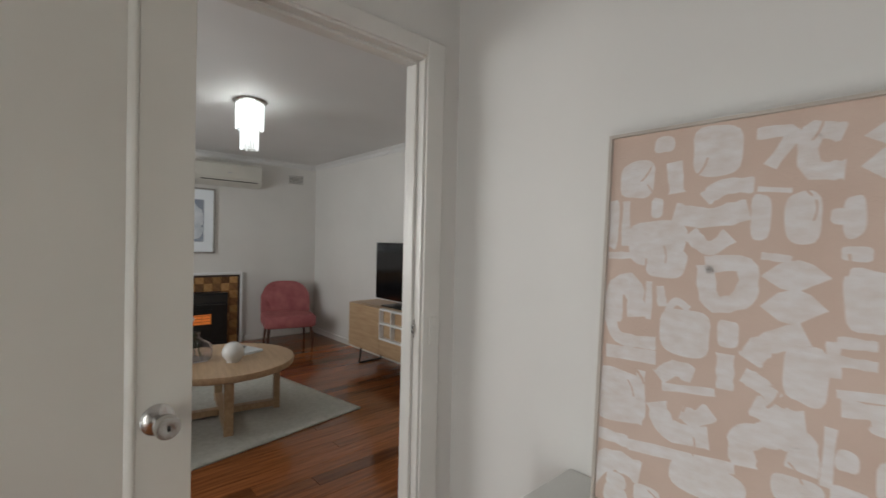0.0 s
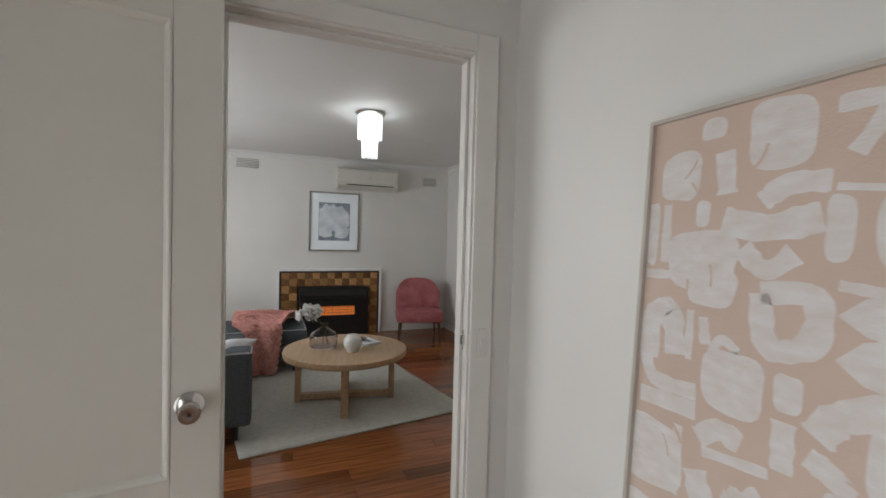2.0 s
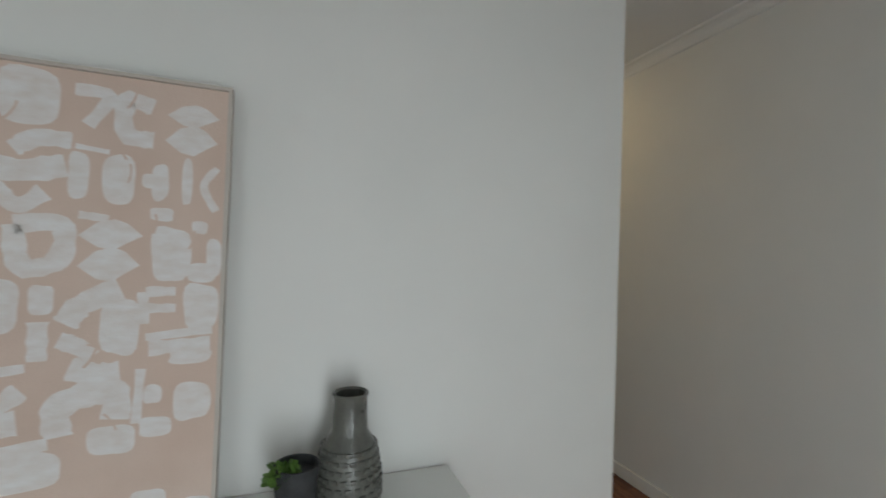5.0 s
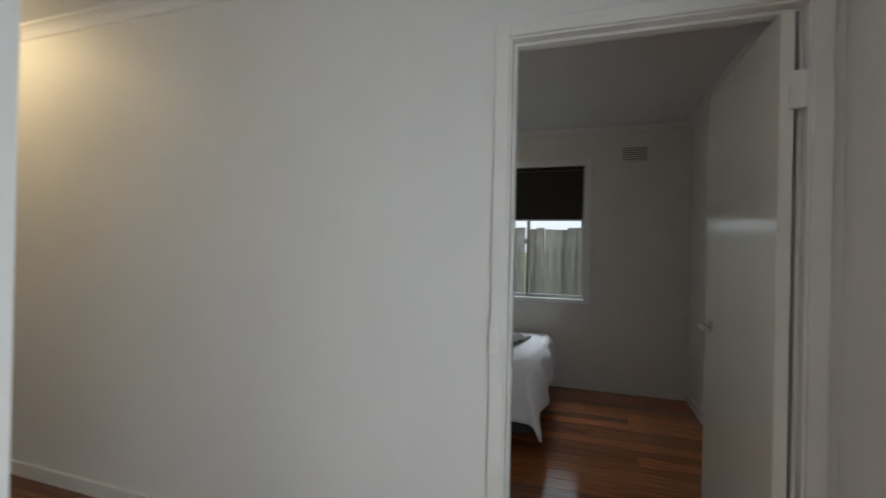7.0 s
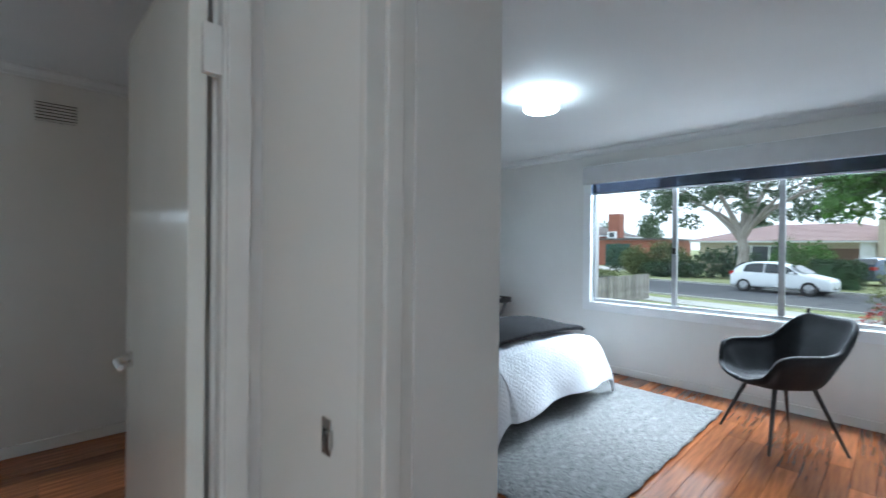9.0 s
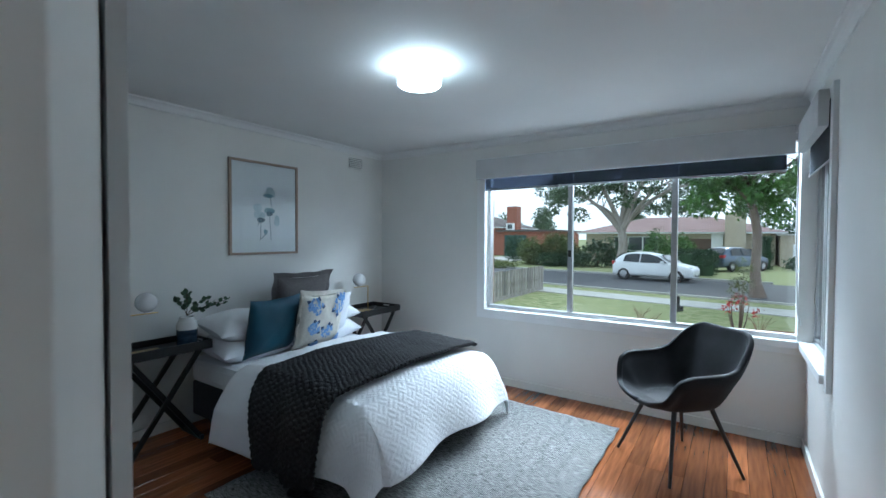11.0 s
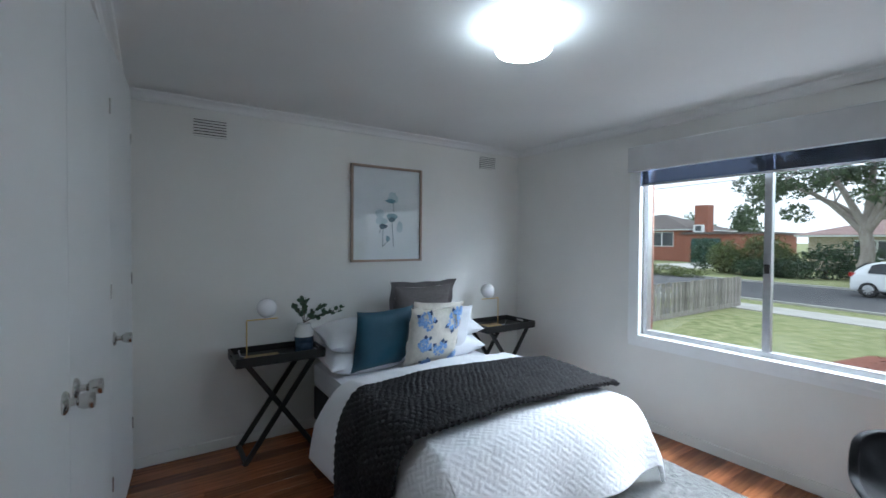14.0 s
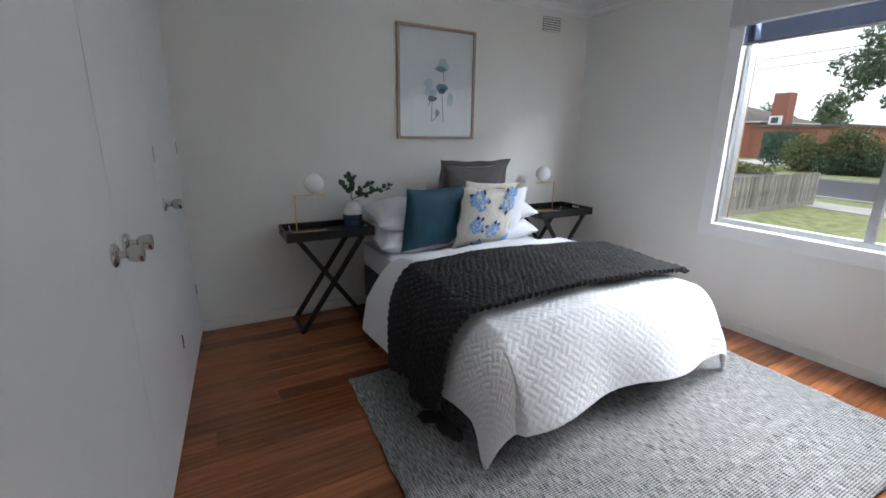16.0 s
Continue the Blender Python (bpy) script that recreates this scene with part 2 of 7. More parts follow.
for args in (("x", 0.0, 0.016, 3.335, -1), ("y", 0.0, -3.89, -0.0, 1), ("x", -3.91, 0.016, 3.3, 1),
             ("x", 0.0, 4.0, 7.3, -1), ("y", 3.96, -2.61, -0.016, 1),
             ("x", -2.71, 5.15, 8.9, -1), ("y", 6.165, -6.0, -3.56, -1), ("x", -3.56, 6.3, 9.0, 1),
             ("x", -10.78, 3.4, 5.40, 1), ("x", -10.78, 6.86, 7.84, 1), ("y", 7.86, -10.76, -6.11, -1)):
    skirting(*args)
for args in (("x", 0.0, 0.0, 3.415, -1), ("y", 0.0, -3.91, 0.0, 1), ("x", -3.91, 0.0, 4.03, 1),
             ("x", 0.0, 3.96, 7.3, -1), ("y", 3.96, -2.61, 0.0, 1),
             ("x", -2.71, 4.13, 9.0, -1), ("y", 6.165, -6.01, -3.56, -1), ("x", -6.01, 4.13, 6.165, 1),
             ("x", -10.78, 3.4, 7.86, 1), ("y", 7.86, -10.78, -6.11, -1), ("y", 3.43, -2.5, 0.0, -1)):
    cornice(*args)


def door_frame(name, axis, at, thick, a, b, top, sides=(1, -1), arch=0.06, arch_b=None):
    """Lining and architraves round an opening a..b in the wall from at to at+thick."""
    root = thing(name, Matrix(), "cream gloss-painted timber door frame and architraves", "door frame", kind="structure")
    lo, hi = sorted((at, at + thick))

    def piece(nm, p0, p1, q0, q1, z0, z1):
        if axis == "x":
            box_part(nm, root, TRIM, p0, q0, z0, p1, q1, z1, 0.003)
        else:
            box_part(nm, root, TRIM, q0, p0, z0, q1, p1, z1, 0.003)

    for q0, q1 in ((a, a + 0.02), (b - 0.02, b)):
        piece("jamb", lo - 0.004, hi + 0.004, q0, q1, 0, top - 0.02)
    piece("jamb", lo - 0.004, hi + 0.004, a, b, top - 0.02, top)
    mid = (lo + hi) / 2
    for q0, q1 in ((a + 0.02, a + 0.032), (b - 0.032, b - 0.02)):
        piece("stop", mid - 0.018, mid + 0.018, q0, q1, 0, top - 0.032)
    piece("stop", mid - 0.018, mid + 0.018, a + 0.02, b - 0.02, top - 0.032, top - 0.02)
    for s in sides:
        face = hi if s > 0 else lo
        p0, p1 = sorted((face, face + s * 0.016))
        piece("architrave", p0, p1, a - arch + 0.012, a + 0.012, 0, top + arch - 0.012)
        piece("architrave", p0, p1, b - 0.012, b + (arch_b or arch) - 0.012, 0, top + arch - 0.012)
        piece("architrave", p0, p1, a + 0.012, b - 0.012, top - 0.012, top + arch - 0.012)
    return root


door_frame("door_frame_living", "x", -6.11, 0.10, 5.20, 6.01, 2.04, arch_b=0.08)
door_frame("door_frame_back_room", "x", -2.71, 0.10, 4.2, 5.11, 2.04, arch=0.05)
door_frame("door_frame_bedroom", "y", 4.03, 0.10, -3.90, -3.14, 2.04, sides=())
door_frame("door_frame_front", "y", 4.03, 0.10, -5.93, -5.02, 2.06, sides=(1,), arch=0.045)

# Near-black: shade painted into slots, vent backs and gaps; also latch and grille colour.
DARKGAP = noise_mat("dark_gap", (0.02, 0.018, 0.016), (0.03, 0.026, 0.022), 0.8)


def knob_set(parent, m, keyed=True):
    """A round rose, neck and tapered knob pointing along local +x."""
    bm = bmesh.new()
    lathe(bm, [(0, 0), (0.034, 0), (0.034, 0.004), (0.028, 0.010), (0.012, 0.014), (0.011, 0.03), (0.018, 0.034), (0.0235, 0.045), (0.025, 0.066), (0.023, 0.071), (0.008, 0.0715), (0, 0.070)], 28)
    bmesh.ops.rotate(bm, verts=bm.verts, cent=(0, 0, 0), matrix=Matrix.Rotation(radians(90), 3, "Y"))
    k = part("door_knob", bm, CHROME, parent, "round satin chrome knob on a round rose", True, m)
    if keyed:
        bm = bmesh.new()
        box(bm, 0.0705, -0.0025, -0.005, 0.0735, 0.0025, 0.005)
        part("key_slot", bm, DARKGAP, k)
    return k


# front entry door, standing open along the hall's west wall
def panel_door(name, m, w, h, label):
    root = thing(name, m, label, "door", kind="structure")
    t = 0.04
    st, lock0, lock1 = 0.112, 0.64, 0.76
    for y0, y1 in ((0, st), (w - st, w)):
        box_part("stile", root, DOORP, -t, y0, 0, 0, y1, h, 0.003)
    for z0, z1 in ((0, 0.2), (lock0, lock1), (h - 0.13, h)):
        box_part("rail", root, DOORP, -t, st, z0, -0.0005, w - st, z1)
    for z0, z1 in ((0.2, lock0), (lock1, h - 0.13)):
        box_part("panel", root, DOORP, -t + 0.012, st, z0, -0.012, w - st, z1)
        bm = bmesh.new()
        outer = [(st, z0), (w - st, z0), (w - st, z1), (st, z1)]
        for k in range(4):
            (ya, za), (yb, zb) = outer[k], outer[(k + 1) % 4]
            cy, cz = w / 2, (z0 + z1) / 2
            prof = [(0.0, 0.0015), (0.003, 0.0025), (0.007, 0.001), (0.013, -0.007), (0.017, -0.0115)]
            rows = []
            for yy, zz in ((ya, za), (yb, zb)):
                sy, sz = (1 if yy < cy else -1), (1 if zz < cz else -1)
                rows.append([bm.verts.new((dx, yy + sy * d, zz + sz * d)) for d, dx in prof])
            for i in range(len(prof) - 1):
                bm.faces.new((rows[0][i], rows[0][i + 1], rows[1][i + 1], rows[1][i]))
        part("moulding", bm, DOORP, root, "", True)
    return root


fd = panel_door("door_front", pose(-5.78, 4.36, 0.01, 0, 0, 8.0), 0.885, 2.03, "cream gloss-painted panelled entry door standing wide open")
knob_set(fd, pose(0.0, 0.815, 0.945))

# back room door: flush, hinged beside the corner, open into the room
bd = thing("door_back_room", pose(-2.715, 4.247, 0.01, 0, 0, 0.6), "cream gloss flush door standing open into the back bedroom", "door", kind="structure")
box_part("leaf", bd, DOORP, 0.022, 0, 0, 0.785, 0.036, 2.00, 0.002)
for z in (0.25, 1.70):
    box_part("hinge", bd, TRIM, 0.004, -0.026, z, 0.030, 0.012, z + 0.11, 0.002)


def lever_handle(parent, x, y, z, s):
    bm = bmesh.new()
    lathe(bm, [(0, 0), (0.026, 0), (0.026, 0.008), (0.010, 0.010), (0.010, 0.045), (0, 0.045)], 24)
    bmesh.ops.rotate(bm, verts=bm.verts, cent=(0, 0, 0), matrix=Matrix.Rotation(radians(-90 * s), 3, "X"))
    tube(bm, [(0.0, s * 0.042, 0), (-0.05, s * 0.045, 0), (-0.11, s * 0.043, 0)], [0.010, 0.009, 0.008], 10)
    part("lever", bm, CHROME, parent, "satin chrome lever handle", True, Matrix.Translation((x, y, z)))


lever_handle(bd, 0.685, 0.036, 0.94, 1)

# front bedroom door, open against the west wall
md = thing("door_bedroom", pose(-3.858, 4.01, 0.01, 0, 0, 1.5), "pale glossy flush door standing open inside the bedroom", "door", kind="structure")
box_part("leaf", md, DOORP, -0.018, -0.735, 0, 0.018, 0.0, 2.02, 0.002)
knob_set(md, pose(0.018, -0.675, 0.95))


def strike_plate(name, m):
    """A chrome strike plate with its dark slot, facing local +x."""
    root = thing(name, m, "chrome latch strike plate screwed to the jamb", "strike plate")
    bm = bmesh.new()
    box(bm, 0, -0.016, -0.034, 0.002, 0.016, 0.034, 0.0008)
    box(bm, 0, 0.010, -0.016, 0.010, 0.024, 0.016, 0.001)
    part("plate", bm, CHROME, root)
    box_part("slot", root, DARKGAP, 0.0021, -0.009, -0.013, 0.003, 0.007, 0.013)
    return root


strike_plate("strike_plate", pose(-6.05, 5.99, 1.035, 0, 0, -90))
strike_plate("strike_plate", pose(-3.035, 4.131, 0.975, 0, 0, 90))

PLASTIC = noise_mat("white_switch_plastic", (0.72, 0.71, 0.67), (0.76, 0.75, 0.71), 0.35, 20, 0)


def light_switch(m):
    root = thing("light_switch", m, "small white plastic architrave light switch", "switch")
    box_part("plate", root, PLASTIC, 0, -0.015, -0.05, 0.007, 0.015, 0.05, 0.002)
    box_part("rocker", root, PLASTIC, 0.007, -0.006, -0.012, 0.010, 0.006, 0.012, 0.001)
    return root


light_switch(pose(-5.994, 6.04, 1.03))
light_switch(pose(-2.726, 5.135, 0.95, 0, 0, 180))

# ---- wall vents ----


def wall_vent(m, w, h, n=6):
    root = thing("wall_vent", m, "white painted plaster wall vent with horizontal slats", "vent", "wall vents")
    box_part("backing", root, DARKGAP, 0, -w / 2, -h / 2, 0.003, w / 2, h / 2)
    for i in range(n):
        z = -h / 2 + (i + 0.5) * h / n
        bm = bmesh.new()
        vs = box(bm, 0.003, -w / 2, z - h / n * 0.27, 0.013, w / 2, z + h / n * 0.27)
        for v in vs:
            if v.co.x > 0.01:
                v.co.z -= 0.006
        part("slat", bm, WALL, root)
    return root


for y, z in ((2.905, 2.235), (0.43, 2.26)):
    wall_vent(pose(0, y, z, 0, 0, 180), 0.2, 0.115)
wall_vent(pose(0, 4.418, 2.165, 0, 0, 180), 0.2, 0.12)
wall_vent(pose(-10.78, 7.56, 2.19), 0.2, 0.12)
wall_vent(pose(-10.78, 5.07, 2.265), 0.26, 0.12)

# ---- front bedroom: corner window ----
WOODW = noise_mat("white_window_paint", (0.74, 0.75, 0.75), (0.80, 0.81, 0.81), 0.3, 5, 0.02, 40)
win = thing("window_1", Matrix(), "wide aluminium sliding window in a white timber surround", "window", kind="structure")


def bar(root, name, mat, *b, bevel=0.003):
    return box_part(name, root, mat, *b, bevel)


def pane(root, *b):
    bm = bmesh.new()
    box(bm, *b)
    ob = part("pane", bm, PANE, root)
    ob.visible_shadow = False
    return ob


bar(win, "architrave", WOODW, -3.86, 0.0, HEAD, -1.31, 0.022, 2.245)
bar(win, "architrave", WOODW, -1.40, 0.0, 0.69, -1.31, 0.022, HEAD)
bar(win, "window_sill", WOODW, -3.91, -0.10, 0.69, -1.40, 0.035, 0.738)
bar(win, "apron", WOODW, -3.91, 0.0, 0.645, -1.31, 0.016, 0.69)
for z0, z1 in ((0.74, 0.775), (2.14, 2.19)):
    bar(win, "window_frame", ALU, -3.86, -0.095, z0, -1.41, -0.03, z1)
bar(win, "window_frame", ALU, -1.44, -0.095, 0.775, -1.405, -0.03, 2.14)
for x, w in ((-2.245, 0.022), (-3.085, 0.022)):
    bar(win, "mullion", ALU, x - w, -0.085, 0.775, x + w, -0.04, 2.14)
bar(win, "latch", DARKGAP, -2.26, -0.04, 1.28, -2.23, -0.028, 1.34)
bar(win, "window_frame", ALU, -3.90, -0.095, 0.775, -3.86, -0.03, 2.14)
for x0, x1 in ((-2.225, -1.44), (-3.065, -2.265), (-3.86, -3.105)):
    pane(win, x0, -0.066, 0.775, x1, -0.060, 2.14)

win2 = thing("window_2", Matrix(), "narrow aluminium window meeting the wide one in the corner", "window", kind="structure")
bar(win2, "architrave", WOODW, -3.91, 0.90, 0.66, -3.885, 0.965, 2.245)
bar(win2, "architrave", WOODW, -3.91, 0.022, HEAD, -3.885, 0.90, 2.245)
bar(win2, "window_sill", WOODW, -4.02, 0.035, 0.69, -3.865, 0.90, 0.738)
for z0, z1 in ((0.74, 0.775), (2.14, 2.19)):
    bar(win2, "window_frame", ALU, -4.0, -0.03, z0, -3.945, 0.90, z1)
for y in (0.0, 0.30, 0.36, 0.87):
    bar(win2, "mullion", ALU, -3.99, y - 0.02, 0.775, -3.95, y + 0.02, 2.14)
for y0, y1 in ((0.02, 0.28), (0.38, 0.85)):
    pane(win2, -3.972, y0, 0.775, -3.966, y1, 2.14)
bar(win2, "corner_post", ALU, -4.04, -0.13, 0.74, -3.90, -0.096, 2.2)

PELMET = noise_mat("grey_white_pelmet_fabric", (0.49, 0.49, 0.49), (0.53, 0.53, 0.53), 0.7, 8, 0.05, 200)


def mesh_fabric():
    m = bpy.data.materials.new("dark_sunscreen_mesh")
    m.use_nodes = True
    n, l = m.node_tree.nodes, m.node_tree.links
    b = n["Principled BSDF"]
    b.inputs["Base Color"].default_value, b.inputs["Roughness"].default_value = (0.02, 0.02, 0.022, 1), 0.8
    tr, mix = n.new("ShaderNodeBsdfTransparent"), n.new("ShaderNodeMixShader")
    mix.inputs[0].default_value = 0.72
    tr.inputs[0].default_value = (0.75, 0.82, 1.0, 1)
    l.new(tr.outputs[0], mix.inputs[1])
    l.new(b.outputs[0], mix.inputs[2])
    l.new(mix.outputs[0], n["Material Output"].inputs["Surface"])
    return m


SCREEN = mesh_fabric()
bl = thing("roller_blind", pose(-2.6, 0.05, 2.1), "rolled-up dark mesh sunscreen blind behind a pale pelmet", "blind")
bar(bl, "pelmet", PELMET, -1.22, -0.02, -0.065, 1.27, 0.035, 0.125)
bar(bl, "screen", SCREEN, -1.18, -0.04, -0.165, 1.23, -0.038, 0.1, bevel=0)
bar(bl, "bottom_rail", ALU, -1.18, -0.046, -0.18, 1.23, -0.032, -0.165)
bl2 = thing("roller_blind", pose(-3.87, 0.46, 2.1), "short dark mesh blind on the corner window", "blind")
bar(bl2, "pelmet", PELMET, -0.01, -0.42, -0.065, 0.035, 0.44, 0.125)
bar(bl2, "screen", SCREEN, -0.03, -0.40, -0.225, -0.028, 0.42, 0.1, bevel=0)
bar(bl2, "bottom_rail", ALU, -0.034, -0.40, -0.235, -0.024, 0.42, -0.225)
bm = bmesh.new()
tube(bm, [(0, 0, 2.06), (0.005, 0.005, 1.5), (-0.01, -0.005, 0.95), (-0.03, 0.0, 0.86)], 0.006, 8)
tagged(part("blind_wand", bm, WOODW, None, "", True, pose(-3.84, 0.075, 0)), "white plastic blind wand hanging in the window corner", "blind wand")

# ---- front bedroom: built-in closet ----
CLOSET = noise_mat("satin_grey_white_closet_paint", (0.68, 0.69, 0.69), (0.71, 0.72, 0.72), 0.38, 3, 0.02, 30)
ca = math.degrees(math.atan2(0.17, 2.5))
cl = thing("closet", pose(0, 3.35, 0, 0, 0, 180 - ca), "built-in closet with flush white doors and chrome knobs", "closet", kind="structure")
box_part("top_panel", cl, CLOSET, 0, -0.02, 2.36, 2.5, 0.0, 2.415)
box_part("side_panel", cl, CLOSET, 0.0, -0.02, 0.0, 0.09, 0.0, 2.36)
box_part("side_panel", cl, CLOSET, 2.352, -0.02, 0.0, 2.5, 0.014, 2.36)
box_part("plinth", cl, DARKGAP, 0.09, -0.05, 0.0, 2.46, -0.03, 0.03)
for x0, x1, kx in ((0.093, 0.877, 0.80), (0.880, 1.666, 1.60), (1.670, 2.345, 1.74)):
    d = box_part("closet_door", cl, CLOSET, x0, -0.025, 0.022, x1, 0.006, 2.357, 0.002)
    knob_set(d, Matrix.Translation((kx, 0.006, 1.0)) @ Matrix.Rotation(radians(90), 4, "Z"), False)
    for z in (0.3, 1.2, 2.05):
        if x0 < 1:
            bm = bmesh.new()
            tube(bm, [(x0 - 0.0, 0.008, z), (x0, 0.008, z + 0.07)], 0.004, 8)
            part("hinge", bm, CHROME, d)
# ---- front bedroom: bed ----
LINEN = noise_mat("white_cotton", (0.78, 0.78, 0.80), (0.84, 0.84, 0.86), 0.85, 6, 0.25, 160)
SHEET = noise_mat("white_sheet", (0.70, 0.71, 0.74), (0.78, 0.79, 0.82), 0.85, 4, 0.2, 120)
CHARCOAL = noise_mat("charcoal_wool", (0.012, 0.011, 0.012), (0.03, 0.028, 0.03), 0.95, 60, 0.5, 300)
GREYBASE = noise_mat("dark_grey_bed_base_fabric", (0.035, 0.035, 0.04), (0.06, 0.06, 0.065), 0.95, 80, 0.3, 300)
BX0, BX1, BY0, BY1 = -1.90, -0.03, 0.87, 2.22

bed = thing("bed", pose(-1.0, 1.55, 0), "queen bed with a dark upholstered base and white mattress", "bed")
box_part("base", bed, GREYBASE, BX0 + 1.04, BY0 - 1.53, 0.08, BX1 + 1.0, BY1 - 1.57, 0.34, 0.02)
box_part("mattress", bed, SHEET, BX0 + 1.02, BY0 - 1.54, 0.34, BX1 + 1.0, BY1 - 1.56, 0.525, 0.05)
for dx in (-0.74, 0.85):
    for dy in (-0.55, 0.55):
        bm = bmesh.new()
        lathe(bm, [(0, 0), (0.025, 0), (0.03, 0.09), (0, 0.09)], 12)
        part("leg", bm, GREYBASE, bed, "", False, pose(dx, dy, 0))


def drape(x, y, edge_x, lo_y, hi_y, top, r=0.07, fall=0.93):
    """Where a point (x, y) of a flat cloth comes to lie on a box with one free end at edge_x."""
    ox = max(0.0, edge_x - x)
    oy = max(0.0, y - hi_y) if y > hi_y else max(0.0, lo_y - y)
    sy = 1 if y > hi_y else -1
    o = math.hypot(ox, oy)
    px, py = max(x, edge_x), min(max(y, lo_y), hi_y)
    if o > 0:
        out = r * (1 - math.exp(-o / r)) + 0.12 * o
        px -= out * ox / o
        py += sy * out * oy / o
        top = top - fall * max(0, o - r * 0.55 * (1 - math.exp(-o / (r * 1.2))))
    return Vector((px, py, top))


def puff(x, y):
    v = noise.noise((x * 3.1, y * 2.7, 4.0)) * 0.016 + noise.noise((x * 8, y * 9, 1.5)) * 0.006
    return v


def weave(x, y):
    """Raised woven bars of the quilt, laid as a diagonal basket pattern."""
    c = 0.06
    u, v = (x + y) / 1.414 / c, (x - y) / 1.414 / c
    i, j = math.floor(u), math.floor(v)
    a, b = (u - i, v - j) if (i + j) % 2 == 0 else (v - j, u - i)
    a = (a * 2) % 1.0
    ridge = max(0.0, 1 - abs(a - 0.5) / 0.42) ** 0.7 * min(1.0, 7 * b, 7 * (1 - b))
    return 0.0024 * ridge


def duvet_at(s, w):
    """s along the bed from the fold to the foot, w across, in metres of cloth."""
    x, y = -0.80 - s, 1.545 + w
    hang = 0.0
    p = drape(x, y, BX0 + 0.06, BY0 - 0.02, BY1 - 0.03, 0.552, 0.12)
    crown = 0.035 * max(0.0, 1 - (w / 0.75) ** 2) - 0.03 * min(1.0, max(0.0, s - 0.4) / 0.6)
    p.z += crown * (1 if s > 0.15 else s / 0.15) + puff(x, y)
    if p.z < 0.5:
        k = min(1.0, (0.5 - p.z) / 0.3)
        wob = k * ((0.02 if w < 0 else 0.0) + (0.04 if w < 0 else 0.018) * math.sin(9 * x + 3)) if abs(w) > 0.68 else k * (0.035 * math.sin(8 * y + 1) - 0.03)
        if abs(w) > 0.68:
            p.y += wob * (1 if w > 0 else -1)
        else:
            p.x += wob
    return p


bm = bmesh.new()
NS, NW = 280, 350
half_n, half_s, length = 1.09, 1.10, 1.49


def duvet_point(u, v):
    s, w = u * length, -half_s + v * (half_s + half_n)
    p = duvet_at(s, w)
    if s > 0.5:
        e = 0.012
        n = (duvet_at(s + e, w) - p).cross(duvet_at(s, w + e) - p).normalized()
        if n.z < 0 and p.z > 0.4:
            n = -n
        if p.z <= 0.4 and (n.x > 0 if abs(w) < 0.69 else n.y * w < 0):
            n = -n
        p = p + n * weave(s * 1.0, w)
    p.z = max(p.z, 0.03)
    return p


grid(bm, NS, NW, duvet_point)
duv = part("duvet", bm, LINEN, None, "", True)
sm = duv.modifiers.new("thick", "SOLIDIFY")
sm.thickness, sm.offset = 0.02, -1
tagged(duv, "white quilted duvet with a woven relief draped over the bed", "duvet")


def fold_point(u, v):
    w = -0.9 + v * 2.08
    s = u * 0.46
    p = drape(-0.76 - s, 1.545 + w, BX0, BY0 + 0.02, BY1 - 0.02, 0.572, 0.11)
    p.z += 0.025 * max(0.0, 1 - (w / 0.75) ** 2) + puff(-0.76 - s, w * 1.4) + 0.022 * math.sin(u * math.pi) ** 0.5
    if w > 0.7 and p.z < 0.6:
        k = min(1.0, (0.6 - p.z) / 0.25)
        p.y += 0.09 * k * (0.6 + 0.4 * math.sin(5 * s + 1))
    return p


bm = bmesh.new()
grid(bm, 30, 110, fold_point)
fo = part("sheet_fold", bm, LINEN, duv, "smooth white turned-down edge", True)
sm = fo.modifiers.new("thick", "SOLIDIFY")
sm.thickness, sm.offset = 0.03, -1


# knitted throw across the bed, hanging to the floor on one side
def knit(a, b):
    c = 0.030
    i = math.floor(a / c)
    fa = a / c - i
    sb = b / (c * 1.25) + (0.5 if i % 2 else 0.0)
    fb = sb - math.floor(sb)
    arm = abs(fa - 0.5) * 2
    return 0.017 * max(0.0, 1 - abs(fb - 0.25 - 0.5 * arm) * 2.2) ** 0.7 + 0.006 * (1 - arm)


def throw_base(a, b):
    fall = max(0.0, b - 1.42)
    x = -1.16 + 0.085 * min(b, 1.42) - a * (0.92 + 0.09 * min(b, 1.42)) - 0.42 * fall * (1 - a / 0.64)
    y = 0.80 + b
    p = drape(x, y, BX0 + 0.02, BY0 - 0.035, BY1 + 0.03, 0.594, 0.12)
    p.z += 0.035 * max(0.0, 1 - ((y - 1.545) / 0.75) ** 2) - 0.03 * min(1.0, max(0.0, -1.2 - x) / 0.6) + puff(x, y)
    if y > BY1:
        k = min(1.0, (y - BY1) / 0.3)
        p.y += 0.025 * k * math.sin(17 * a + 0.5)
    return p


def throw_point(u, v):
    a, b = u * 0.64, v * 1.98
    p = throw_base(a, b)
    e = 0.01
    n = (throw_base(a + e, b) - p).cross(throw_base(a, b + e) - p).normalized()
    if (n.z < 0 if p.z > 0.5 else n.y < 0):
        n = -n
    p = p + n * knit(a + 0.003 * math.sin(40 * b), b + 0.004 * math.sin(30 * a))
    p.z = max(p.z, 0.02)
    return p


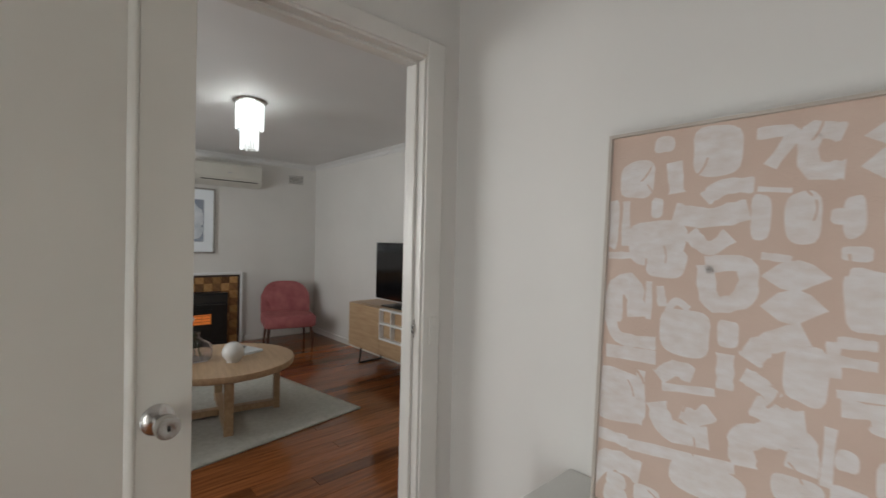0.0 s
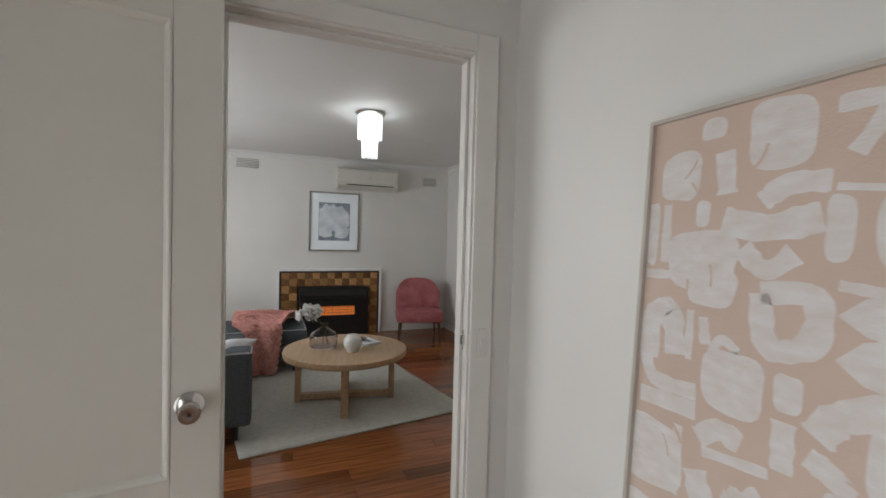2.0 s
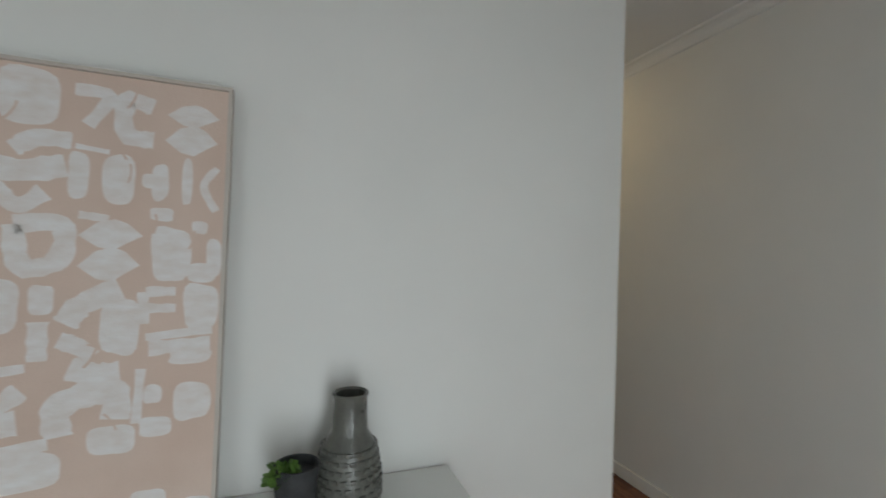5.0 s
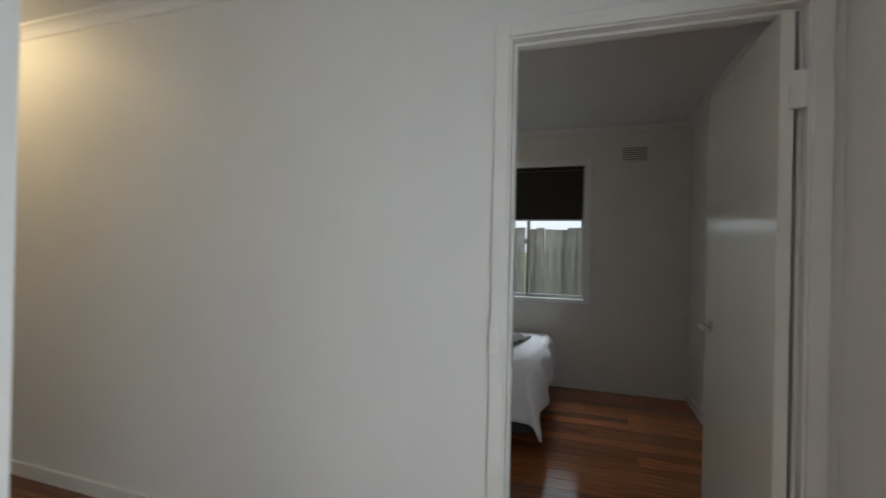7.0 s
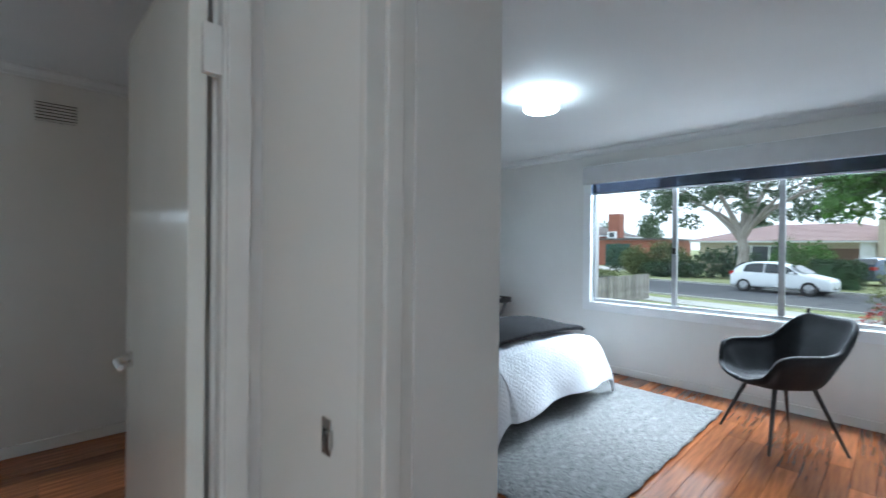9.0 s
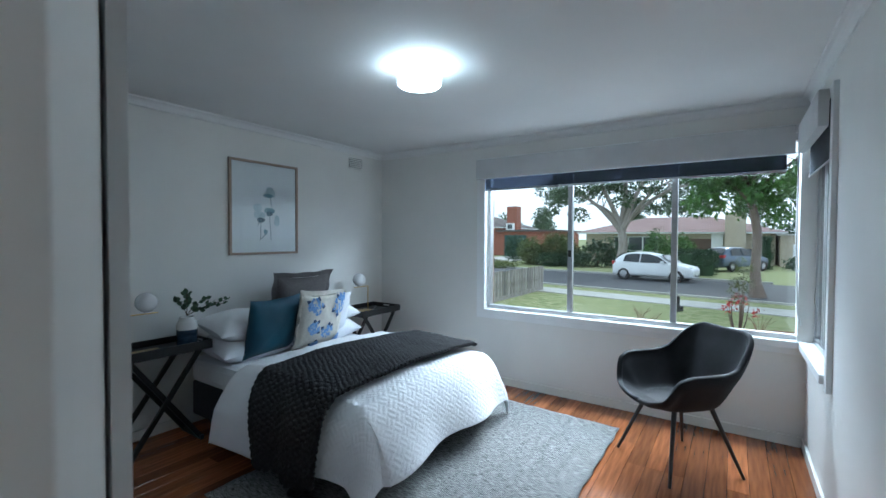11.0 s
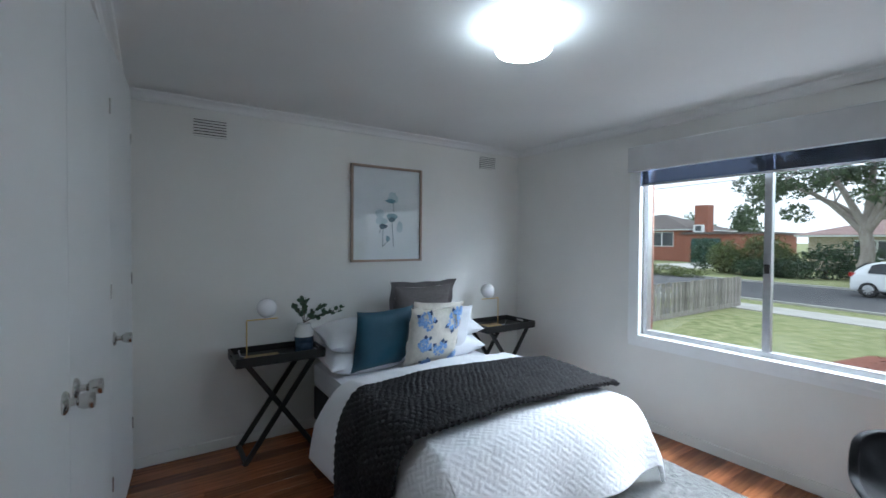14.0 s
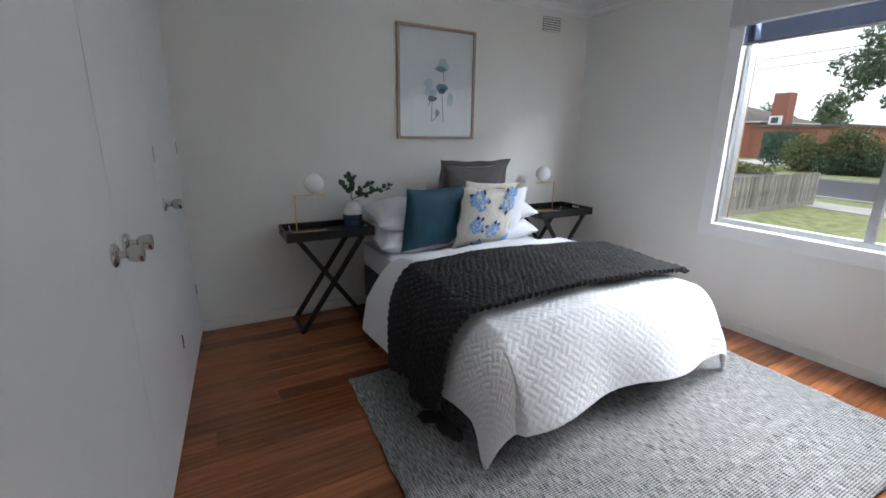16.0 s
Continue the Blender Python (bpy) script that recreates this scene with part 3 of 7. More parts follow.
bm = bmesh.new()
grid(bm, 132, 330, throw_point)
th = part("throw_blanket", bm, CHARCOAL, None, "", True)
sm = th.modifiers.new("thick", "SOLIDIFY")
sm.thickness, sm.offset = 0.018, -1
tagged(th, "chunky knitted charcoal throw across the foot of the bed", "throw")
for a, turn, ln in ((0.28, 80, 1.6), (0.42, 60, 1.9), (0.55, 10, 2.8)):
    bm = bmesh.new()
    bmesh.ops.create_icosphere(bm, subdivisions=3, radius=0.034)
    for v in bm.verts:
        v.co *= 1 + 0.3 * noise.noise(v.co * 55)
        v.co.z *= 0.75
        v.co.x *= ln
    e = throw_base(a, 1.95)
    part("tassel", bm, CHARCOAL, th, "", True, pose(e.x - 0.02 * ln, e.y - 0.05, 0.036, 0, 0, turn))


# ---- pillows ----
def pillow_mesh(name, w, h, t, mat, seed=0.0, flange=0.0):
    """A soft pillow in the local yz plane, w wide, h high, t thick."""
    bm = bmesh.new()
    n = 26

    def side(sgn):
        def f(u, v):
            a, b = 2 * u - 1, 2 * v - 1
            body = (max(0.0, 1 - abs(a) ** 2.6) * max(0.0, 1 - abs(b) ** 2.6)) ** 0.55
            pin = 1 - 0.055 * (1 - abs(b) ** 2) * abs(a) ** 4 * 1.4
            pin2 = 1 - 0.07 * (1 - abs(a) ** 2) * abs(b) ** 4 * 1.4
            wr = 0.012 * noise.noise((a * 2.2 + seed, b * 2.2, sgn * 2.0)) * body
            return Vector((sgn * (t / 2 * body + 0.001) + wr * (1 if sgn > 0 else 1), a * w / 2 * pin, b * h / 2 * pin2))
        return f

    grid(bm, n, n, side(1))
    grid(bm, n, n, side(-1))
    bmesh.ops.remove_doubles(bm, verts=bm.verts, dist=0.0025)
    if flange:
        for k in range(4):
            def fl(u, v, k=k):
                a = 2 * u - 1
                d = v * flange
                rip = 0.012 * math.sin(9 * a + k * 2 + seed) * v
                if k % 2 == 0:
                    s = 1 if k == 0 else -1
                    return Vector((rip, a * (w / 2 + d), s * (h / 2 * (1 - 0.07 * (1 - a * a)) + d - 0.004)))
                s = 1 if k == 1 else -1
                return Vector((rip, s * (w / 2 * (1 - 0.055 * (1 - a * a)) + d - 0.004), a * (h / 2 + d)))
            grid(bm, 20, 2, fl)
    return mesh_of(bm, name, mat, True)


def pillow(name, m, w, h, t, mat, label, seed=0.0, flange=0.0):
    ob = new(name, pillow_mesh(name, w, h, t, mat, seed, flange))
    ob.matrix_basis = m
    return tagged(ob, label, "pillow")


TEAL = noise_mat("teal_velvet", (0.004, 0.04, 0.07), (0.008, 0.068, 0.108), 0.55, 4, 0.1, 250)
GREYLINEN = noise_mat("grey_linen", (0.085, 0.075, 0.075), (0.13, 0.118, 0.118), 0.95, 90, 0.3, 300)
CREAM = noise_mat("cream_slub_cotton", (0.60, 0.56, 0.49), (0.70, 0.66, 0.58), 0.95, 40, 0.3, 250)
BLUES = noise_mat("blue_floral_print", (0.10, 0.22, 0.50), (0.32, 0.48, 0.75), 0.9, 70, 0.2, 200)
NAVYP = noise_mat("navy_leaf_print", (0.02, 0.045, 0.11), (0.05, 0.08, 0.16), 0.9, 60, 0.2, 200)

for k, (y, z, sd) in enumerate(((1.95, 0.625, 0), (1.94, 0.775, 3), (1.22, 0.625, 6), (1.24, 0.775, 9))):
    pillow("pillow", pose(-0.36, y, z, 0, 82, 2 * (-1) ** k), 0.62, 0.44, 0.21, SHEET, "plump white cotton pillow stacked at the bed head", sd)
pillow("cushion", pose(-0.22, 1.34, 0.875, 0, -14, 0), 0.56, 0.48, 0.16, GREYLINEN, "large flanged charcoal-grey linen cushion against the wall", 2, 0.045)
pillow("cushion", pose(-0.50, 1.38, 0.80, 3, -20, -4), 0.46, 0.44, 0.14, CREAM, "plain cream cotton cushion behind the floral one", 12)
pillow("cushion", pose(-0.52, 1.28, 0.76, 2, -14, -4), 0.44, 0.42, 0.14, SHEET, "white cotton cushion standing among the pillows", 14)
pillow("cushion", pose(-0.58, 1.87, 0.775, -1, -13, 6), 0.47, 0.46, 0.15, TEAL, "plain dark teal velvet square cushion", 5)
flo = pillow("cushion", pose(-0.68, 1.50, 0.775, 1, -13, 4), 0.47, 0.44, 0.15, CREAM, "cream cushion printed with blue hydrangeas and dark leaves", 8, 0.012)


def on_pillow(a, b, w=0.47, h=0.45, t=0.15):
    body = (max(0.0, 1 - abs(a) ** 2.6) * max(0.0, 1 - abs(b) ** 2.6)) ** 0.55
    return Vector((-(t / 2 * body + 0.001) - 0.007, a * w / 2, b * h / 2))


rng = random.Random(5)
for ca_, cb, r in ((0.55, 0.62, 0.27), (-0.52, 0.55, 0.30), (0.52, -0.15, 0.24), (-0.05, -0.35, 0.26), (-0.72, -0.75, 0.20), (0.35, -0.88, 0.2), (-0.75, 0.85, 0.16)):
    bm = bmesh.new()
    for q in range(46):
        ang, rr = rng.uniform(0, 6.283), r * math.sqrt(rng.uniform(0, 1))
        a, b = ca_ + rr * math.cos(ang), cb + rr * math.sin(ang)
        if abs(a) > 0.95 or abs(b) > 0.95:
            continue
        pr = rng.uniform(0.035, 0.06)
        ring = [bm.verts.new(on_pillow(max(-0.98, min(0.98, a + pr * math.cos(k * 1.0472))), max(-0.98, min(0.98, b + pr * math.sin(k * 1.0472)))) - Vector((0.0008 * q / 46, 0, 0))) for k in range(6)]
        bm.faces.new(ring)
    part("flower_print", bm, BLUES, flo)
    for q in range(3):
        bm = bmesh.new()
        ang = rng.uniform(0, 6.283)
        tip, d = 1.45 * r, Vector((math.cos(ang), math.sin(ang)))
        sd = Vector((-d.y, d.x)) * r * 0.28
        pts = [d * r * 0.75 - sd * 0.4, d * r * 1.1 - sd, d * tip, d * r * 1.1 + sd, d * r * 0.75 + sd * 0.4]
        bm.faces.new([bm.verts.new(on_pillow(max(-0.97, min(0.97, ca_ + p.x)), max(-0.97, min(0.97, cb + p.y))) + Vector((0.002, 0, 0))) for p in pts])
        part("leaf_print", bm, NAVYP, flo)

# ---- bedside tray tables ----
BLACKWOOD = noise_mat("black_stained_wood", (0.006, 0.006, 0.006), (0.014, 0.013, 0.012), 0.38, 12, 0.05, 80, stretch=(1, 6, 1))
BRASS = noise_mat("brushed_brass", (0.62, 0.44, 0.17), (0.72, 0.53, 0.23), 0.3, 40, 0.02, 100, metal=1.0)
OPAL = noise_mat("opal_white_glass", (0.75, 0.75, 0.76), (0.80, 0.80, 0.81), 0.06, 5, 0)


def beam(bm, p, q, w, d, across=(1, 0, 0)):
    p, q = Vector(p), Vector(q)
    z = (q - p).normalized()
    x = (Vector(across) - z * Vector(across).dot(z)).normalized()
    y = z.cross(x)
    rot = Matrix((x, y, z)).transposed().to_4x4()
    m = Matrix.Translation((p + q) / 2) @ rot @ Matrix.Diagonal((w, d, (q - p).length, 1))
    bmesh.ops.create_cube(bm, size=1, matrix=m)


def tray_table(m, depth, width):
    root = thing("tray_table", m, "black wooden butler tray table on crossed legs beside the bed", "side table", "bedside tray tables")
    hd, hw = depth / 2, width / 2
    box_part("tray_base", root, BLACKWOOD, -hd, -hw, 0.655, hd, hw, 0.667, 0.002)
    for s in (-1, 1):
        box_part("tray_side", root, BLACKWOOD, s * hd - 0.006, -hw, 0.65, s * hd + 0.006, hw, 0.712, 0.003)
        bm = bmesh.new()
        y = s * hw
        for b in ((-hd, y - 0.006, 0.65, hd, y + 0.006, 0.682), (-hd, y - 0.006, 0.698, hd, y + 0.006, 0.712), (-hd, y - 0.006, 0.68, -0.05, y + 0.006, 0.70), (0.05, y - 0.006, 0.68, hd, y + 0.006, 0.70)):
            box(bm, *b)
        part("tray_end", root and bm, BLACKWOOD, root, "tray end with a cut-out handle")
    for s in (-1, 1):
        for o in (-1, 1):
            bm = bmesh.new()
            x = s * (hd - 0.03 - (0.02 if o > 0 else 0))
            beam(bm, (x, o * (hw - 0.07), 0.65), (x, -o * (hw - 0.05), 0.0), 0.018, 0.032)
            part("leg", bm, BLACKWOOD, root)
    for o in (-1, 1):
        box_part("foot_rail", root, BLACKWOOD, -hd + 0.02, o * (hw - 0.06) - 0.012, 0.0, hd - 0.02, o * (hw - 0.06) + 0.012, 0.03, 0.003)
    return root


tray_table(pose(-0.215, 2.515, 0), 0.33, 0.57)
tray_table(pose(-0.235, 0.475, 0), 0.40, 0.58)


def globe_lamp(m):
    root = thing("table_lamp", m, "thin brass table lamp with a round opal glass globe, unlit", "lamp", "bedside lamps")
    box_part("base", root, BRASS, -0.05, -0.11, 0, 0.05, 0.11, 0.012, 0.003)
    bm = bmesh.new()
    tube(bm, [(0, 0.10, 0.012), (0, 0.10, 0.262)], 0.0045, 8)
    tube(bm, [(0, 0.10, 0.262), (0, -0.10, 0.262)], 0.0045, 8)
    part("stem", bm, BRASS, root, "", True)
    bm = bmesh.new()
    lathe(bm, [(0, 0.268), (0.02, 0.268), (0.02, 0.276)] + [(0.066 * math.sin(a), 0.338 - 0.066 * math.cos(a)) for a in np.linspace(0.32, math.pi, 18)], 32)
    part("globe", bm, OPAL, root, "glossy opal glass globe", True, pose(0, -0.03, 0))
    bm = bmesh.new()
    tube(bm, [(0.03, 0.10, 0.01), (0.06, 0.13, 0.01), (0.07, 0.14, 0.05), (0.09, 0.13, 0.045)], 0.003, 6)
    part("cord", bm, OPAL, root)
    return root


globe_lamp(pose(-0.23, 2.615, 0.667))
globe_lamp(pose(-0.22, 0.565, 0.667, 0, 0, 180))

GLAZEW = noise_mat("white_glaze", (0.62, 0.62, 0.60), (0.70, 0.70, 0.68), 0.2, 8, 0.03, 40)
GLAZEB = noise_mat("blue_grey_glaze", (0.012, 0.03, 0.06), (0.06, 0.10, 0.15), 0.15, 10, 0.03, 40, stretch=(1, 1, 3))
vs = thing("vase", pose(-0.245, 2.335, 0.667), "two-tone white and blue glazed ceramic vase", "vase")
bm = bmesh.new()
lathe(bm, [(0, 0), (0.058, 0), (0.066, 0.008), (0.067, 0.12)], 32)
part("lower_body", bm, GLAZEB, vs, "blue-grey streaked glaze", True)
bm = bmesh.new()
lathe(bm, [(0.067, 0.12), (0.066, 0.155), (0.056, 0.178), (0.048, 0.19), (0.047, 0.208), (0.042, 0.208), (0.042, 0.18), (0.055, 0.14), (0, 0.13)], 32)
part("upper_body", bm, GLAZEW, vs, "white glazed shoulder and neck", True)
LEAF = noise_mat("eucalyptus_leaf", (0.03, 0.07, 0.035), (0.07, 0.12, 0.06), 0.6, 20, 0.05, 80)
TWIG = noise_mat("brown_twig", (0.06, 0.035, 0.02), (0.1, 0.06, 0.035), 0.8, 20, 0.1, 80)


def leaf(bm, p, d, size, roll, wide=0.42):
    """A cupped leaf blade from p along d."""
    d = d.normalized()
    u = d.orthogonal().normalized()
    u.rotate(Matrix.Rotation(roll, 3, d))
    nrm = d.cross(u)
    pts = [(0, 0, 0), (0.25, 0.8, 0.05), (0.55, 1.0, 0.08), (0.85, 0.55, 0.04), (1, 0, 0), (0.85, -0.55, 0.04), (0.55, -1.0, 0.08), (0.25, -0.8, 0.05)]
    vsl = [bm.verts.new(p + d * a * size + u * b * size * wide * 0.5 + nrm * c * size) for a, b, c in pts]
    mid = bm.verts.new(p + d * 0.55 * size)
    for k in range(8):
        bm.faces.new((vsl[k], vsl[(k + 1) % 8], mid))


euc = thing("eucalyptus_sprig", pose(-0.245, 2.335, 0.83), "loose sprigs of dark green eucalyptus standing in the vase", "foliage")
rng = random.Random(11)
for k, (dx, dy, dz, ln) in enumerate(((-0.2, -0.75, 0.30, 0.30), (-0.1, -0.5, 0.6, 0.24), (-0.3, 0.15, 1.0, 0.22), (0.1, -0.1, 1.0, 0.20), (-0.2, -1.0, 0.45, 0.26), (0.0, 0.4, 0.9, 0.17))):
    bm, bl_ = bmesh.new(), bmesh.new()
    pts = []
    for i in range(8):
        s = i / 7
        pts.append(Vector((dx * ln * s, dy * ln * s * (0.6 + 0.4 * s), 0.05 + dz * ln * s * (1.1 - 0.35 * s))))
    tube(bm, pts, 0.0022, 5)
    part("stem", bm, TWIG, euc)
    for i in range(2, 8):
        for sgn in (-1, 1):
            dd = (pts[i] - pts[i - 1]).normalized() * 0.6 + Vector((rng.uniform(-1, 1), rng.uniform(-1, 1), rng.uniform(-0.6, 0.8))) * 0.8
            leaf(bl_, pts[i], dd, rng.uniform(0.03, 0.045), rng.uniform(0, 6), 0.8)
    part("leaves", bl_, LEAF, euc)

# ---- framed print over the bed ----
FRAMEW = noise_mat("pale_oak_frame", (0.30, 0.22, 0.17), (0.38, 0.29, 0.23), 0.5, 10, 0.05, 60, stretch=(1, 1, 8))
PAPER = noise_mat("white_paper", (0.70, 0.74, 0.76), (0.74, 0.77, 0.79), 0.85, 3, 0.02, 100)
FRONTGLASS = glass_mat("picture_glass", (1, 1, 1), 0.0, 1.4)


def framed_print(m, w, h, label, fw, frame_mat, mount=0.0):
    """A framed picture facing local +x, its centre at the origin."""
    root = thing("framed_print", m, label, "picture")
    for nm, b in (("frame_bar", (0, -w / 2, -h / 2, 0.026, -w / 2 + fw, h / 2)), ("frame_bar", (0, w / 2 - fw, -h / 2, 0.026, w / 2, h / 2)),
                  ("frame_bar", (0, -w / 2 + fw, -h / 2, 0.026, w / 2 - fw, -h / 2 + fw)), ("frame_bar", (0, -w / 2 + fw, h / 2 - fw, 0.026, w / 2 - fw, h / 2))):
        box_part(nm, root, frame_mat, *b, 0.002)
    box_part("paper", root, PAPER, 0.002, -w / 2 + fw, -h / 2 + fw, 0.010, w / 2 - fw, h / 2 - fw)
    g = box_part("glass", root, FRONTGLASS, 0.017, -w / 2 + fw, -h / 2 + fw, 0.0185, w / 2 - fw, h / 2 - fw)
    g.visible_shadow = False
    return root


def petal_blot(bm, cy, cz, ry, rz, x, seed, wob=0.25):
    n = 22
    ring = []
    for k in range(n):
        a = 2 * math.pi * k / n
        r = 1 + wob * noise.noise((math.cos(a) * 1.5 + seed, math.sin(a) * 1.5, seed))
        ring.append(bm.verts.new((x, cy + ry * r * math.cos(a), cz + rz * r * math.sin(a))))
    bm.faces.new(ring)


INKS = [noise_mat("pale_teal_wash", (0.38, 0.50, 0.54), (0.58, 0.66, 0.69), 0.9, 14, 0), noise_mat("teal_wash", (0.10, 0.22, 0.28), (0.30, 0.42, 0.47), 0.9, 14, 0), noise_mat("deep_blue_ink", (0.02, 0.06, 0.10), (0.08, 0.15, 0.2), 0.9, 14, 0)]
pr = framed_print(pose(-0.003, 1.552, 1.702, 0, 0, 180), 0.675, 0.815, "watercolour print of blue-grey poppies in a pale oak frame", 0.02, FRAMEW)
for k, (cy, cz, ry, rz, ink) in enumerate(((0.055, 0.135, 0.055, 0.035, 0), (0.045, 0.165, 0.035, 0.03, 0), (0.03, 0.115, 0.05, 0.018, 1), (0.045, -0.02, 0.05, 0.03, 1), (0.04, -0.045, 0.03, 0.02, 2),
                                           (-0.075, 0.005, 0.045, 0.035, 0), (-0.06, -0.06, 0.055, 0.03, 0), (-0.045, -0.105, 0.04, 0.022, 2), (0.115, -0.11, 0.03, 0.05, 0), (-0.0, -0.21, 0.02, 0.025, 1))):
    bm = bmesh.new()
    petal_blot(bm, cy, cz, ry, rz, 0.0104 + 0.0003 * k, k * 3.1)
    part("painted_petal", bm, INKS[ink], pr)
for y0, z0, y1, z1 in ((0.05, 0.10, 0.06, 0.02), (0.04, -0.05, 0.055, -0.28), (-0.045, -0.11, -0.05, -0.28), (0.0, -0.23, -0.04, -0.27), (-0.05, -0.1, -0.08, -0.16)):
    bm = bmesh.new()
    beam(bm, (0.0140, y0, z0), (0.0140, y1, z1), 0.0005, 0.005)
    part("painted_stem", bm, INKS[2], pr)

# ---- ceiling light ----
LIT = glow_mat("lit_pressed_glass", (0.88, 0.97, 1.0), 14.0)
clt = thing("ceiling_light", pose(-1.985, 1.885, H), "round pressed-glass ceiling light, switched on", "ceiling light")
bm = bmesh.new()
lathe(bm, [(0, 0), (0.10, 0), (0.10, -0.03), (0, -0.03)], 32)
part("ceiling_plate", bm, CHROME, clt)
bm = bmesh.new()
lathe(bm, [(0.112, -0.032), (0.120, -0.036), (0.123, -0.098), (0.114, -0.110), (0.0, -0.116)], 64)
for v in bm.verts:
    r = math.hypot(v.co.x, v.co.y)
    if r > 0.05:
        v.co.x *= 1 + 0.012 * math.sin(31 * math.atan2(v.co.y, v.co.x))
part("glass_drum", bm, LIT, clt, "glowing pressed-glass drum", True)

# ---- rug ----
def rug_mat():
    m = noise_mat("flat_woven_grey_wool", (0.06, 0.063, 0.068), (0.13, 0.135, 0.14), 0.95, 20, 0.3, 300)
    n, l = m.node_tree.nodes, m.node_tree.links
    b = n["Principled BSDF"]
    tc = n.new("ShaderNodeTexCoord")
    mp = n.new("ShaderNodeMapping")
    mp.inputs["Scale"].default_value = (22, 210, 1)
    l.new(tc.outputs["Object"], mp.inputs["Vector"])
    nz = n.new("ShaderNodeTexNoise")
    nz.inputs["Scale"].default_value, nz.inputs["Detail"].default_value = 1.0, 2
    l.new(mp.outputs[0], nz.inputs["Vector"])
    wv = n.new("ShaderNodeTexWave")
    wv.wave_type, wv.bands_direction = "BANDS", "X"
    wv.inputs["Scale"].default_value, wv.inputs["Distortion"].default_value, wv.inputs["Detail"].default_value = 32, 1.2, 1
    l.new(tc.outputs["Object"], wv.inputs["Vector"])
    ad = n.new("ShaderNodeMath")
    ad.operation = "MULTIPLY_ADD"
    l.new(wv.outputs["Fac"], ad.inputs[0])
    ad.inputs[1].default_value = 0.22
    l.new(nz.outputs[0], ad.inputs[2])
    rp = n.new("ShaderNodeValToRGB")
    rp.color_ramp.elements[0].position, rp.color_ramp.elements[1].position = 0.46, 0.74
    rp.color_ramp.elements[0].color, rp.color_ramp.elements[1].color = (0.022, 0.023, 0.025, 1), (0.36, 0.355, 0.345, 1)
    l.new(ad.outputs[0], rp.inputs[0])
    l.new(rp.outputs[0], b.inputs["Base Color"])
    bp = n.new("ShaderNodeBump")
    bp.inputs["Strength"].default_value, bp.inputs["Distance"].default_value = 0.5, 0.004
    l.new(ad.outputs[0], bp.inputs["Height"])
    l.new(bp.outputs[0], b.inputs["Normal"])
    return m


RUGW = rug_mat()
bm = bmesh.new()
vsr = grid(bm, 60, 80, lambda u, v: Vector((-2.79 + u * 1.72 + 0.004 * math.sin(50 * v), 0.44 - 0.09 * u + v * 2.29 + 0.004 * math.sin(45 * u), 0.009 + 0.0015 * noise.noise((u * 9, v * 9, 0)))))
rg = part("rug", bm, RUGW, None, "", True)
sm = rg.modifiers.new("thick", "SOLIDIFY")
sm.thickness, sm.offset = 0.008, -1
tagged(rg, "flat-woven grey and cream wool rug under the bed", "rug")

# ---- black tub chair ----
BLKLEATHER = noise_mat("black_worn_leather", (0.006, 0.006, 0.007), (0.014, 0.014, 0.016), 0.58, 9, 0.12, 160, rough_var=0.10, spec=0.15)
BLKMETAL = noise_mat("black_painted_metal", (0.008, 0.008, 0.008), (0.012, 0.012, 0.012), 0.4, 20, 0)
tc_ = thing("tub_chair", pose(-3.2, 0.72, 0, 0, 0, 45), "black leather tub armchair on four slim black legs", "armchair")


def rim(a):
    """Height of the shell's edge: a is the turn from the back, in radians."""
    a = abs(a)
    pts = ((0.0, 0.875), (0.55, 0.88), (0.75, 0.83), (0.98, 0.69), (1.25, 0.665), (2.0, 0.66), (2.25, 0.635), (2.42, 0.50), (2.75, 0.455), (3.1416, 0.445))
    return float(np.interp(a, [p for p, _ in pts], [q for _, q in pts]))


def shell(u, v):
    a = (v * 2 - 1) * math.pi
    cx, cy = -math.cos(a), math.sin(a)
    sq = (abs(cx) ** 4.0 + abs(cy) ** 4.0) ** (-1 / 4.0)
    hgt = rim(a)
    rr = u
    s = max(0.0, (rr - 0.55) / 0.45)
    lift = s * s * (3 - 2 * s) * 0.55 + 0.45 * s ** 1.1
    flare = 1 + 0.10 * s * (hgt - 0.44) / 0.4
    rad = 0.262 * sq * min(1.0, rr / 0.9) * flare
    z = 0.425 + 0.015 * (1 - rr) + (hgt - 0.425) * lift
    x = cx * rad + 0.02
    if hgt > 0.72:
        x -= 0.05 * s * (hgt - 0.72) / 0.12
    return Vector((x, cy * rad * 1.05, z))


bm = bmesh.new()
grid(bm, 26, 72, lambda u, v: shell(0.03 + 0.97 * u, v))
bmesh.ops.remove_doubles(bm, verts=bm.verts, dist=0.0015)
sh = part("shell", bm, BLKLEATHER, tc_, "moulded black leather seat shell", True)
sm = sh.modifiers.new("thick", "SOLIDIFY")
sm.thickness, sm.offset = 0.035, 1
sb = sh.modifiers.new("soft", "SUBSURF")
sb.levels = sb.render_levels = 1
for k in range(4):
    a = radians(45 + 90 * k)
    bm = bmesh.new()
    tube(bm, [(0.17 * math.cos(a), 0.17 * math.sin(a), 0.43), (0.36 * math.cos(a), 0.36 * math.sin(a), 0.0)], [0.016, 0.009], 10)
    part("leg", bm, BLKMETAL, tc_, "", True)
box_part("seat_bracket", tc_, BLKMETAL, -0.12, -0.12, 0.395, 0.12, 0.12, 0.415, 0.004)
